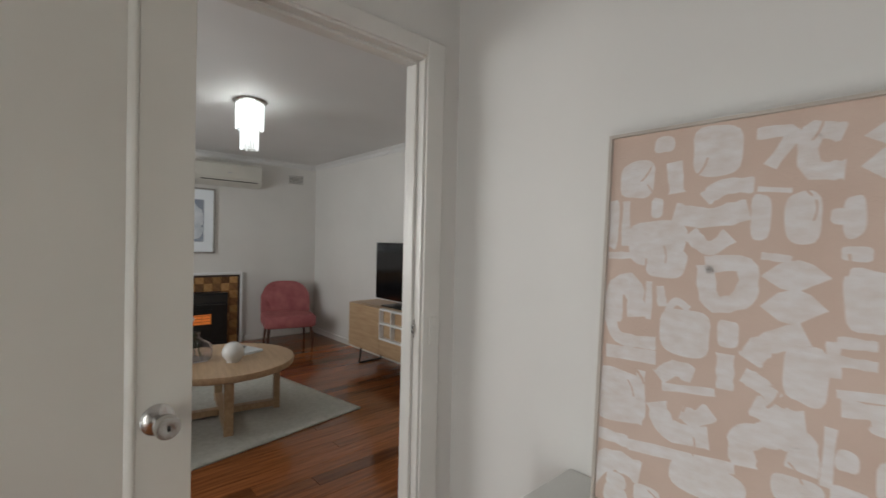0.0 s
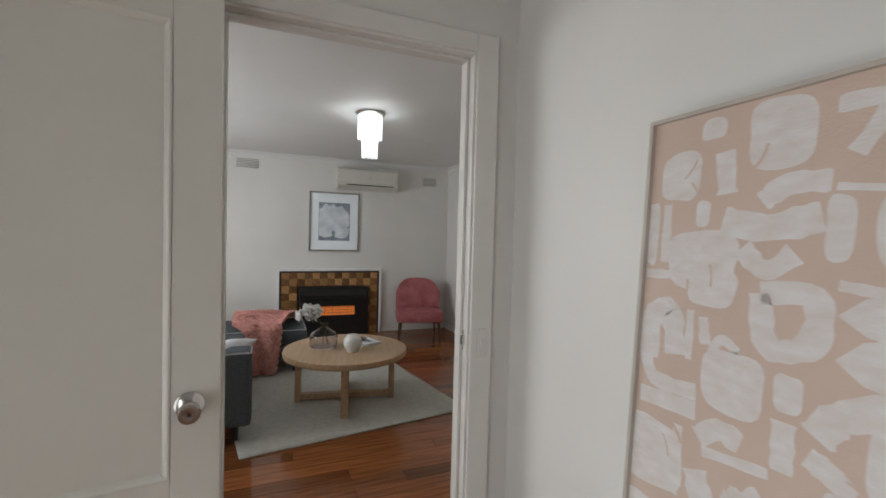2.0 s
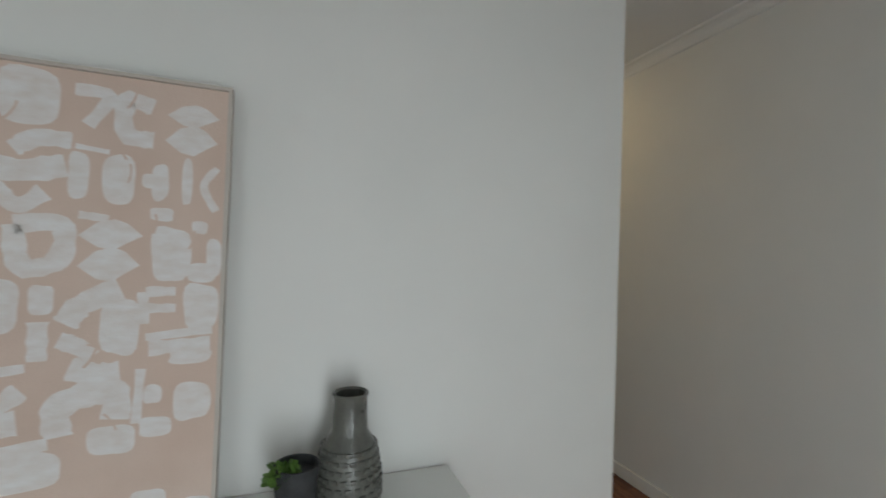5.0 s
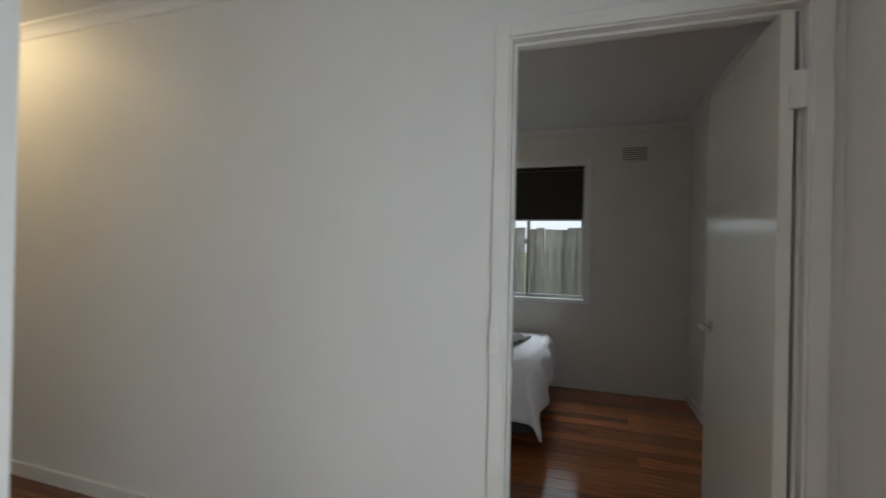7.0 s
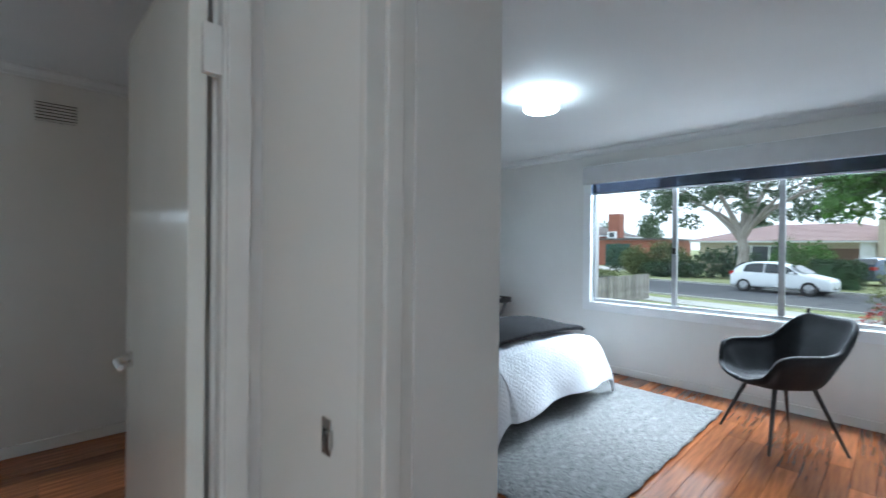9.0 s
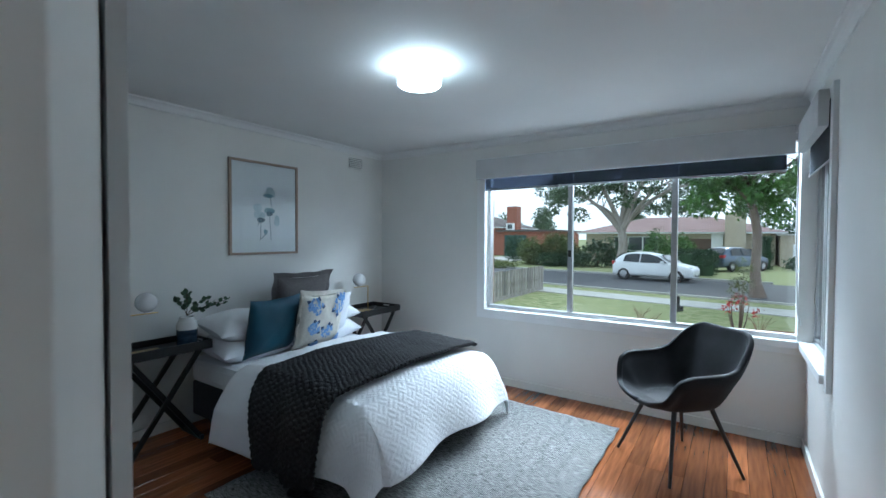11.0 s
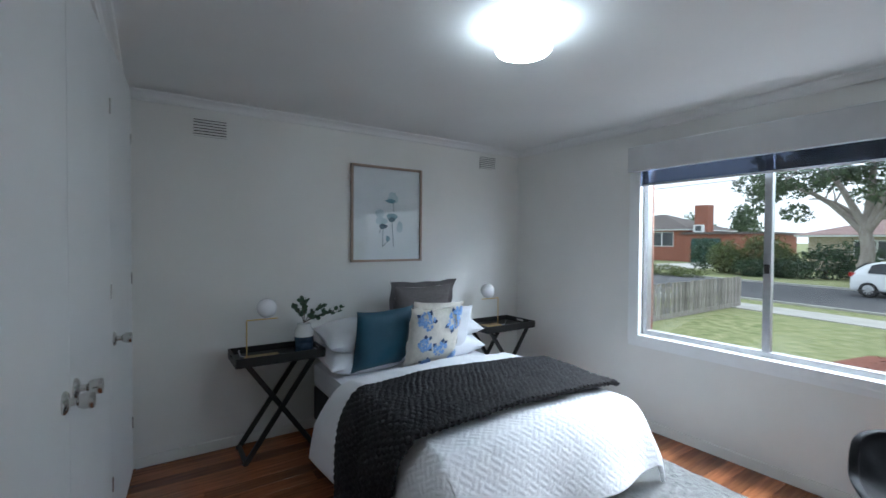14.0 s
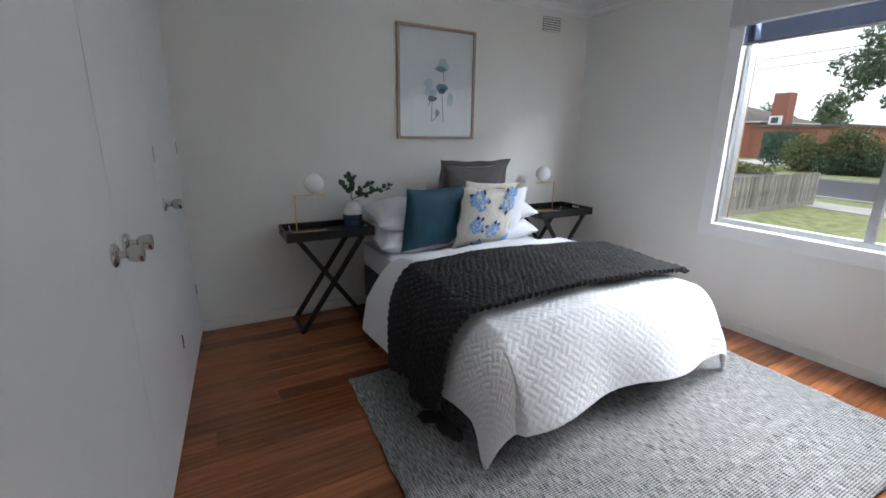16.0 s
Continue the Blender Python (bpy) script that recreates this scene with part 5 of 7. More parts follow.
for b in ((0, -0.67, 0, 0.042, -0.645, 0.88), (0, 0.645, 0, 0.042, 0.67, 0.88), (0, -0.645, 0.855, 0.042, 0.645, 0.88)):
    box_part("inner_frame", fp, DARKW, *b, 0.003)
box_part("backing", fp, DARKW, 0, -0.645, 0, 0.02, 0.645, 0.855)
bm = bmesh.new()
box(bm, 0, -0.049, -0.049, 0.012, 0.049, 0.049, 0.003)
tile_me = []
for k in range(2):
    tile_me.append(bpy.data.meshes.new("tile"))
    bm.to_mesh(tile_me[k])
    tile_me[k].materials.append(TILES[k])
bm.free()
for i in range(13):
    for j in range(9):
        y, z = -0.595 + i * 0.0992, 0.05 + j * 0.0965
        if abs(y + 0.02) < 0.46 and z < 0.67:
            continue
        ob = new("tile", tile_me[(i + j) % 2])
        ob.matrix_basis = pose(0.02, y, z)
        ob.parent = fp
ht = box_part("heater", fp, BLKENAM, 0.02, -0.41, 0.0, 0.10, 0.51, 0.66, 0.01, "black enamel gas heater")
box_part("heater_grille", fp, DARKGAP, 0.10, -0.38, 0.55, 0.108, 0.48, 0.63, 0.003)
box_part("heater_rail", fp, BLKENAM, 0.10, -0.41, 0.50, 0.115, 0.51, 0.52, 0.003)
EMBER = bpy.data.materials.new("glowing_radiants")
EMBER.use_nodes = True
en, el = EMBER.node_tree.nodes, EMBER.node_tree.links
eb = en["Principled BSDF"]
ez = en.new("ShaderNodeTexNoise")
ez.inputs["Scale"].default_value = 9
er = en.new("ShaderNodeValToRGB")
er.color_ramp.elements[0].color, er.color_ramp.elements[1].color = (0.25, 0.03, 0.005, 1), (1.0, 0.30, 0.05, 1)
el.new(ez.outputs[0], er.inputs[0])
el.new(er.outputs[0], eb.inputs["Emission Color"])
eb.inputs["Base Color"].default_value = (0.3, 0.1, 0.05, 1)
eb.inputs["Emission Strength"].default_value = 0.7
for k in range(5):
    box_part("radiant", fp, EMBER, 0.10, -0.19 + k * 0.102, 0.28, 0.106, -0.092 + k * 0.102, 0.40, 0.002, "glowing orange gas radiant")
for k in range(6):
    bm = bmesh.new()
    tube(bm, [(0.112, -0.2, 0.28 + k * 0.036), (0.112, 0.33, 0.28 + k * 0.036)], 0.0025, 6)
    part("guard_wire", bm, BLKENAM, fp)

# split air conditioner
ACW = noise_mat("off_white_plastic", (0.62, 0.61, 0.55), (0.66, 0.65, 0.59), 0.4, 6, 0)
ac = thing("air_conditioner", pose(-10.78, 6.60, 2.01), "off-white wall-mounted split-system air conditioner", "air conditioner")
bm = bmesh.new()
prof = [(0, 0.0), (0.10, 0.0), (0.17, 0.04), (0.20, 0.10), (0.20, 0.25), (0.18, 0.28), (0, 0.28)]
ra = [[bm.verts.new((x, y, z)) for x, z in prof] for y in (-0.415, 0.415)]
for k in range(len(prof)):
    bm.faces.new((ra[0][k], ra[0][(k + 1) % 7], ra[1][(k + 1) % 7], ra[1][k]))
bm.faces.new(ra[0])
bm.faces.new(ra[1][::-1])
part("body", bm, ACW, ac)
box_part("outlet_slot", ac, DARKGAP, 0.168, -0.30, 0.052, 0.188, 0.36, 0.062)
box_part("badge", ac, ALU, 0.200, 0.0, 0.15, 0.2015, 0.05, 0.162)

# framed print over the fireplace
SILVER = noise_mat("dull_silver_frame", (0.30, 0.28, 0.26), (0.38, 0.36, 0.33), 0.4, 20, 0.03, 60, metal=0.5)
lp = framed_print(pose(-10.777, 6.172, 1.558), 0.675, 0.81, "white-mounted print of pale leaves on slate blue in a silver frame", 0.02, SILVER)
SLATE = noise_mat("slate_blue_print", (0.16, 0.19, 0.24), (0.25, 0.28, 0.33), 0.9, 9, 0)
PALEL = noise_mat("pale_leaf_print", (0.42, 0.46, 0.50), (0.62, 0.64, 0.66), 0.9, 9, 0)
box_part("print_field", lp, SLATE, 0.0102, -0.21, -0.26, 0.0112, 0.21, 0.26)
for k, (ang, ln, y0, z0) in enumerate(((0.0, 0.36, -0.02, -0.12), (-0.55, 0.34, 0.0, -0.14), (0.5, 0.36, -0.03, -0.14), (0.95, 0.27, -0.03, -0.2), (-1.1, 0.24, 0.0, -0.2), (-0.25, 0.38, 0.0, -0.14), (0.28, 0.38, -0.02, -0.12))):
    bm = bmesh.new()
    leaf(bm, Vector((0, 0, 0)), Vector((0, 0, 1)), ln, 0, 0.5)
    for v in bm.verts:
        y, z = v.co.x + v.co.y, v.co.z
        yy, zz = y * math.cos(ang) - z * math.sin(ang), y * math.sin(ang) + z * math.cos(ang)
        v.co = Vector((0.0118 + 0.0004 * k, max(-0.205, min(0.205, y0 + yy)), max(-0.255, min(0.255, z0 + zz))))
    part("leaf_shape", bm, PALEL, lp)

# pink slipper chair
PINKV = noise_mat("dusty_rose_velvet", (0.32, 0.085, 0.09), (0.45, 0.15, 0.15), 0.7, 9, 0.15, 200)
WALNUT = noise_mat("walnut_leg", (0.06, 0.025, 0.014), (0.10, 0.045, 0.025), 0.4, 8, 0.03, 60)
pc = thing("slipper_chair", pose(-10.3, 7.27, 0, 0, 0, -14), "dusty-rose velvet slipper chair with a rounded buttoned back", "chair")
bm = bmesh.new()
box(bm, -0.25, -0.31, 0.24, 0.30, 0.31, 0.40, 0.05)
part("seat", bm, PINKV, pc, "", True)
bm = bmesh.new()


def back_face(sgn):
    def f(u, v):
        a = (u - 0.5) * 2
        wide = 0.31 * (1 - 0.12 * max(0, v - 0.75) / 0.25) 
        y = a * wide
        top = 0.36 + 0.42 * v - 0.10 * v * abs(a) ** 4
        curve = -0.28 + 0.12 * a * a - 0.07 * v
        but = 0.0
        for by, bz in ((-0.5, 0.6), (0.0, 0.6), (0.5, 0.6), (-0.25, 0.8), (0.25, 0.8)):
            but += 0.02 * math.exp(-((a - by) ** 2 + ((v - bz) * 1.3) ** 2) / 0.012)
        return Vector((curve + (0.045 - but if sgn > 0 else -0.045) * (1 - abs(a) ** 6), y, top))
    return f


grid(bm, 32, 24, back_face(1))
grid(bm, 32, 24, back_face(-1))
bmesh.ops.holes_fill(bm, edges=[e for e in bm.edges if e.is_boundary], sides=0)
part("backrest", bm, PINKV, pc, "buttoned velvet back", True)
for x, y, tx, ty in ((0.24, -0.25, 0.02, -0.02), (0.24, 0.25, 0.02, 0.02), (-0.2, -0.24, -0.06, -0.02), (-0.2, 0.24, -0.06, 0.02)):
    bm = bmesh.new()
    tube(bm, [(x, y, 0.25), (x + tx, y + ty, 0)], [0.02, 0.012], 10)
    part("leg", bm, WALNUT, pc, "", True)

# television and cabinet
tvc = thing("tv_cabinet", pose(-8.15, 7.645, 0), "low oak television cabinet with white open cubbyholes", "cabinet")
box_part("body", tvc, OAK, -0.9, -0.15, 0.20, 0.9, 0.19, 0.68, 0.004)
box_part("cabinet_door", tvc, OAK, -0.895, -0.195, 0.205, -0.30, -0.152, 0.675, 0.003)
box_part("cabinet_door", tvc, OAK, 0.30, -0.195, 0.205, 0.895, -0.152, 0.675, 0.003)
box_part("drawer_front", tvc, OAK, -0.296, -0.195, 0.205, 0.296, -0.152, 0.36, 0.003)
for z in (0.365, 0.52, 0.66):
    box_part("shelf", tvc, WOODW, -0.296, -0.20, z, 0.296, -0.152, z + 0.016)
for x in (-0.294, -0.1, 0.09, 0.28):
    box_part("divider", tvc, WOODW, x, -0.199, 0.381, x + 0.014, -0.153, 0.66)
for x in (-0.75, 0.75):
    bm = bmesh.new()
    tube(bm, [(x, -0.12, 0.2), (x - 0.02, -0.13, 0.012), (x - 0.02, 0.15, 0.012), (x, 0.14, 0.2)], 0.012, 8)
    part("leg", bm, BLKMETAL, tvc)
BLKSCREEN = noise_mat("black_glass_screen", (0.004, 0.004, 0.005), (0.006, 0.006, 0.007), 0.12, 5, 0)
tv = thing("television", pose(-8.25, 7.66, 0.68), "black flat-screen television on the cabinet, switched off", "television")
box_part("screen", tv, BLKSCREEN, -0.56, -0.02, 0.055, 0.56, 0.012, 0.66, 0.004)
box_part("rear_housing", tv, BLKENAM, -0.4, 0.012, 0.12, 0.4, 0.06, 0.5, 0.01)
box_part("stand", tv, BLKENAM, -0.3, -0.12, 0.0, 0.3, 0.12, 0.012, 0.004)
box_part("neck", tv, BLKENAM, -0.05, -0.01, 0.012, 0.05, 0.03, 0.12, 0.003)

# crystal pendant
# Bead sparkle is an added glow in the material, not the bulb's light.
CRYSTAL = glow_mat("self_glowing_crystal_beads", (0.90, 0.97, 1.0), 0.9)
LAMPCORE = glow_mat("lit_bulb_core", (0.92, 0.98, 1.0), 40.0)
pd = thing("crystal_pendant", pose(-8.3, 6.12, H), "two-tier crystal bead pendant light, switched on", "pendant light")
bm = bmesh.new()
lathe(bm, [(0, 0), (0.12, 0), (0.125, -0.012), (0.10, -0.03), (0, -0.032)], 40)
part("ceiling_plate", bm, CHROME, pd, "", True)
bm = bmesh.new()
lathe(bm, [(0, -0.035), (0.055, -0.04), (0.055, -0.17), (0, -0.175)], 20)
part("bulb", bm, LAMPCORE, pd, "glowing bulb cluster")
bm = bmesh.new()
for tier, (r, n, z0, z1) in enumerate(((0.097, 30, -0.04, -0.225), (0.062, 20, -0.06, -0.385))):
    for k in range(n):
        a = 2 * math.pi * k / n
        z = z0
        zz = z1 + (0.012 if k % 2 else 0)
        while z > zz:
            bmesh.ops.create_icosphere(bm, subdivisions=1, radius=0.0075, matrix=Matrix.Translation((r * math.cos(a), r * math.sin(a), z)))
            z -= 0.0165
tagged(part("bead_curtain", bm, CRYSTAL, pd, "strings of glass beads given a glow of their own"), kind="stuff")

# ---- back bedroom ----
win3 = thing("window_3", Matrix(), "white-framed aluminium window half covered by a dark blind", "window", kind="structure")
for b in ((-0.02, 4.78, 0.79, 0.0, 4.84, 2.14), (-0.02, 6.3, 0.79, 0.0, 6.36, 2.14), (-0.02, 4.84, 2.08, 0.0, 6.3, 2.14)):
    bar(win3, "architrave", WOODW, *b)
bar(win3, "window_sill", WOODW, -0.035, 4.84, 0.79, 0.10, 6.3, 0.828)
for z0, z1 in ((0.83, 0.86), (2.03, 2.08)):
    bar(win3, "window_frame", ALU, 0.04, 4.84, z0, 0.09, 6.3, z1)
for y in (4.855, 5.36, 5.82, 6.285):
    bar(win3, "mullion", ALU, 0.045, y - 0.015, 0.86, 0.085, y + 0.015, 2.03)
for y0, y1 in ((4.87, 5.345), (5.375, 5.805), (5.835, 6.27)):
    pane(win3, 0.062, y0, 0.86, 0.067, y1, 2.03)
DARKBLIND = noise_mat("dark_brown_blockout_fabric", (0.022, 0.018, 0.016), (0.032, 0.027, 0.024), 0.8, 30, 0.1, 200)
bb = thing("roller_blind", pose(0.02, 5.57, 2.04), "dark brown blockout roller blind pulled half down", "blind")
bar(bb, "blind_fabric", DARKBLIND, -0.002, -0.715, -0.46, 0.0, 0.715, 0.0, bevel=0)
bm = bmesh.new()
tube(bm, [(0.0, -0.715, 0.02), (0.0, 0.715, 0.02)], 0.018, 12)
part("roller", bm, DARKBLIND, bb)
bar(bb, "bottom_rail", WOODW, -0.006, -0.715, -0.475, 0.004, 0.715, -0.46)

b2 = thing("bed", pose(-0.75, 6.1, 0), "white-covered bed in the back bedroom", "bed")
box_part("base", b2, GREYBASE, -0.6, -0.95, 0.06, 0.66, 1.0, 0.3, 0.02)
box_part("mattress", b2, SHEET, -0.61, -0.97, 0.3, 0.67, 1.0, 0.47, 0.04)


def cover_point(u, v):
    x, y = (u - 0.5) * 2.0, -1.25 + v * 1.9
    q = drape(y, x, -0.93, -0.62, 0.68, 0.50)
    p = Vector((q.y, q.x, q.z + 0.012 * noise.noise((x * 4, y * 4, 0))))
    if p.z < 0.45:
        p.y -= 0.02 * math.sin(11 * x)
        p.x += 0.02 * math.sin(10 * y) * (1 if x > 0 else -1)
    return p


bm = bmesh.new()
grid(bm, 60, 60, cover_point)
cv = part("bedspread", bm, LINEN, None, "", True, pose(-0.75, 6.1, 0))
sm = cv.modifiers.new("thick", "SOLIDIFY")
sm.thickness = 0.015
tagged(cv, "plain white bedspread draped over the back bedroom bed", "bedspread")
GREYT = noise_mat("grey_knit_throw", (0.20, 0.19, 0.18), (0.34, 0.33, 0.31), 0.95, 25, 0.4, 200)


def grey_throw(u, v):
    x, y = -0.85 + u * 1.3, -0.78 + v * 0.42 + 0.05 * math.sin(4 * u)
    q = drape(y, x, -0.93, -0.62, 0.68, 0.525)
    return Vector((q.y - 0.01, q.x, q.z + 0.035 * noise.noise((x * 5, y * 9, 2)) + 0.02 * math.sin(v * 18 + 3 * u)))


bm = bmesh.new()
grid(bm, 60, 40, grey_throw)
gt = part("throw_blanket", bm, GREYT, None, "", True, pose(-0.75, 6.1, 0))
sm = gt.modifiers.new("thick", "SOLIDIFY")
sm.thickness = 0.015
tagged(gt, "rumpled grey throw across the back bedroom bed", "throw")
# ---- outside: ground and street ----
GZ = -0.5
tagged(box_part("ground", None, GRASS, -900, -1500, GZ - 0.5, 900, 500, GZ), "green winter lawn and verges", "ground", kind="structure")
ST = Matrix.Rotation(radians(-10.5), 4, "Z")


def street_box(name, mat, x0, y0, z0, x1, y1, z1, label, cat):
    bm = bmesh.new()
    box(bm, x0, y0, z0, x1, y1, z1)
    return tagged(part(name, bm, mat, None, "", False, ST), label, cat, kind="structure")


street_box("road", ASPHALT, -200, -20.2, GZ - 0.2, 200, -13.3, GZ + 0.008, "worn grey asphalt suburban street", "road")
street_box("pavement", CONCRETE, -200, -12.0, GZ - 0.2, 200, -10.7, GZ + 0.02, "pale concrete footpath along the lawn", "pavement")
street_box("kerb_near", CONCRETE, -200, -13.3, GZ - 0.2, 200, -13.15, GZ + 0.06, "concrete street kerb", "kerb")
street_box("kerb_far", CONCRETE, -1.2, -20.4, GZ - 0.2, 200, -20.2, GZ + 0.10, "concrete street kerb on the far side", "kerb")
street_box("driveway", CONCRETE, -9.0, -45, GZ - 0.2, -2.2, -20.2, GZ + 0.03, "pale concrete driveway across the street", "driveway")
street_box("driveway_east", CONCRETE, 18.0, -45, GZ - 0.2, 24.0, -20.4, GZ + 0.03, "pale concrete driveway to a green garage door", "driveway")
BRK = noise_mat("orange_red_brick", (0.25, 0.09, 0.055), (0.36, 0.15, 0.10), 0.85, 3, 0.3, 20)
BROWNBRK = noise_mat("brown_brick", (0.12, 0.06, 0.04), (0.2, 0.10, 0.07), 0.85, 6, 0.3, 30)

# outside skin of the house and the eave over the front window
hs = thing("house_outer_wall", Matrix(), "brown brick outer wall under a boarded eave", "house wall", kind="structure")
box_part("brick_wall", hs, BROWNBRK, -4.16, -0.26, GZ, 0.25, -0.145, 0.70)
box_part("brick_wall", hs, BROWNBRK, -1.36, -0.26, 0.70, 0.25, -0.145, 2.3)
box_part("eave", hs, WOODW, -4.7, -0.75, 2.30, 0.7, -0.145, 2.36)
box_part("roof", hs, SLATE, -11.5, -0.8, 2.62, 0.8, 9.4, 2.75)

# mulch bed
MULCH = noise_mat("red_brown_bark_mulch", (0.13, 0.04, 0.025), (0.30, 0.11, 0.07), 0.95, 22, 0.9, 40)
bm = bmesh.new()
grid(bm, 60, 40, lambda u, v: Vector((-9.0 + u * (7.7 + 0.5 * math.sin(3 * v)), -7.3 + v * 6.8 + 0.25 * math.sin(9 * u), GZ + 0.004 + 0.05 * math.sin(math.pi * min(1, max(0, u))) ** 0.3 + 0.02 * noise.noise((u * 40, v * 40, 0)))))
tagged(part("mulch_bed", bm, MULCH, None, "", True), "garden bed of red-brown bark mulch", "garden bed", kind="structure")
rng = random.Random(3)
verts, faces = [], []
for k in range(2600):
    x, y = rng.uniform(-8.5, -1.5), rng.uniform(-7.2, -1.5)
    a, l, w = rng.uniform(0, 6.28), rng.uniform(0.02, 0.05), rng.uniform(0.008, 0.018)
    z = GZ + rng.uniform(0.05, 0.09)
    dx, dy = math.cos(a), math.sin(a)
    n = len(verts)
    t1, t2 = rng.uniform(-0.02, 0.02), rng.uniform(-0.01, 0.01)
    for s, q in ((-1, -1), (1, -1), (1, 1), (-1, 1)):
        verts.append((x + dx * s * l - dy * q * w, y + dy * s * l + dx * q * w, z + t1 * s + t2 * q))
    faces.append((n, n + 1, n + 2, n + 3))
me = bpy.data.meshes.new("bark_chips")
me.from_pydata(verts, [], faces)
me.materials.append(MULCH)
tagged(new("bark_chips", me), "loose red-brown bark chips on the garden bed", "mulch", kind="stuff")


# ---- foliage ----
def leaf_cloud(name, centres, radii, count, size, mat, parent, seed, flat=1.0, label=""):
    """Many small two-triangle leaves in clumps round the centres, denser towards each clump's outside."""
    r = np.random.RandomState(seed)
    c = np.array(centres, float)
    rad = np.array(radii, float).reshape(len(c), -1) * np.ones((len(c), 3))
    pick = r.choice(len(c), count, p=(rad.prod(1) ** 0.67) / (rad.prod(1) ** 0.67).sum())
    d = r.normal(size=(count, 3))
    d /= np.linalg.norm(d, axis=1)[:, None]
    dist = r.uniform(0.35, 1.0, count) ** 0.6
    p = c[pick] + d * dist[:, None] * rad[pick] * np.array((1, 1, flat)) * (1 + 0.25 * r.normal(size=(count, 1)) * 0.5)
    u = r.normal(size=(count, 3))
    u /= np.linalg.norm(u, axis=1)[:, None]
    w = np.cross(u, r.normal(size=(count, 3)))
    w /= np.linalg.norm(w, axis=1)[:, None]
    s = size * r.uniform(0.6, 1.4, (count, 1))
    vs_ = np.stack([p - u * s, p + w * s * 0.42, p + u * s, p - w * s * 0.42], 1).reshape(-1, 3)
    me_ = bpy.data.meshes.new(name)
    me_.from_pydata(vs_.tolist(), [], np.arange(count * 4).reshape(-1, 4).tolist())
    me_.materials.append(mat)
    ob = new(name, me_)
    ob.parent = parent
    return tagged(ob, label, kind="stuff") if parent else ob


def leafy(name, c1, c2):
    m = noise_mat(name, c1, c2, 0.6, 0.8, 0.0, 20)
    n, l = m.node_tree.nodes, m.node_tree.links
    b = n["Principled BSDF"]
    src = b.inputs["Base Color"].links[0].from_socket
    ge, hs_, mr = n.new("ShaderNodeNewGeometry"), n.new("ShaderNodeHueSaturation"), n.new("ShaderNodeMapRange")
    mr.inputs["To Min"].default_value, mr.inputs["To Max"].default_value = 0.6, 1.5
    l.new(ge.outputs["Random Per Island"], mr.inputs["Value"])
    l.new(mr.outputs[0], hs_.inputs["Value"])
    l.new(src, hs_.inputs["Color"])
    l.new(hs_.outputs[0], b.inputs["Base Color"])
    b.inputs["Subsurface Weight"].default_value = 0.0
    tl, mx = n.new("ShaderNodeBsdfTranslucent"), n.new("ShaderNodeMixShader")
    mx.inputs[0].default_value = 0.3
    l.new(hs_.outputs[0], tl.inputs[0])
    l.new(b.outputs[0], mx.inputs[1])
    l.new(tl.outputs[0], mx.inputs[2])
    l.new(mx.outputs[0], n["Material Output"].inputs["Surface"])
    return m


GUMLEAF = leafy("grey_green_gum_leaves", (0.05, 0.085, 0.04), (0.11, 0.16, 0.08))
BRIGHTLEAF = leafy("fresh_green_leaves", (0.05, 0.13, 0.02), (0.12, 0.24, 0.05))
DARKLEAF = leafy("dark_green_leaves", (0.015, 0.045, 0.018), (0.045, 0.09, 0.035))
OLIVELEAF = leafy("olive_green_leaves", (0.07, 0.10, 0.025), (0.15, 0.17, 0.06))
BARK = noise_mat("grey_gum_bark", (0.28, 0.24, 0.21), (0.44, 0.40, 0.36), 0.9, 5, 0.5, 20, stretch=(2, 2, 0.6))
BARKD = noise_mat("brown_bark", (0.12, 0.085, 0.065), (0.22, 0.17, 0.13), 0.9, 6, 0.6, 20, stretch=(2, 2, 0.6))


def limb_path(a, b, bend, n=7):
    a, b = Vector(a), Vector(b)
    side = Vector((b - a)).cross(Vector((0, 0, 1)))
    side = side.normalized() if side.length > 0.01 else Vector((1, 0, 0))
    return [a.lerp(b, i / (n - 1)) + Vector((0, 0, 1)) * bend * math.sin(math.pi * i / (n - 1)) + side * 0.12 * bend * math.sin(2 * math.pi * i / (n - 1)) for i in range(n)]


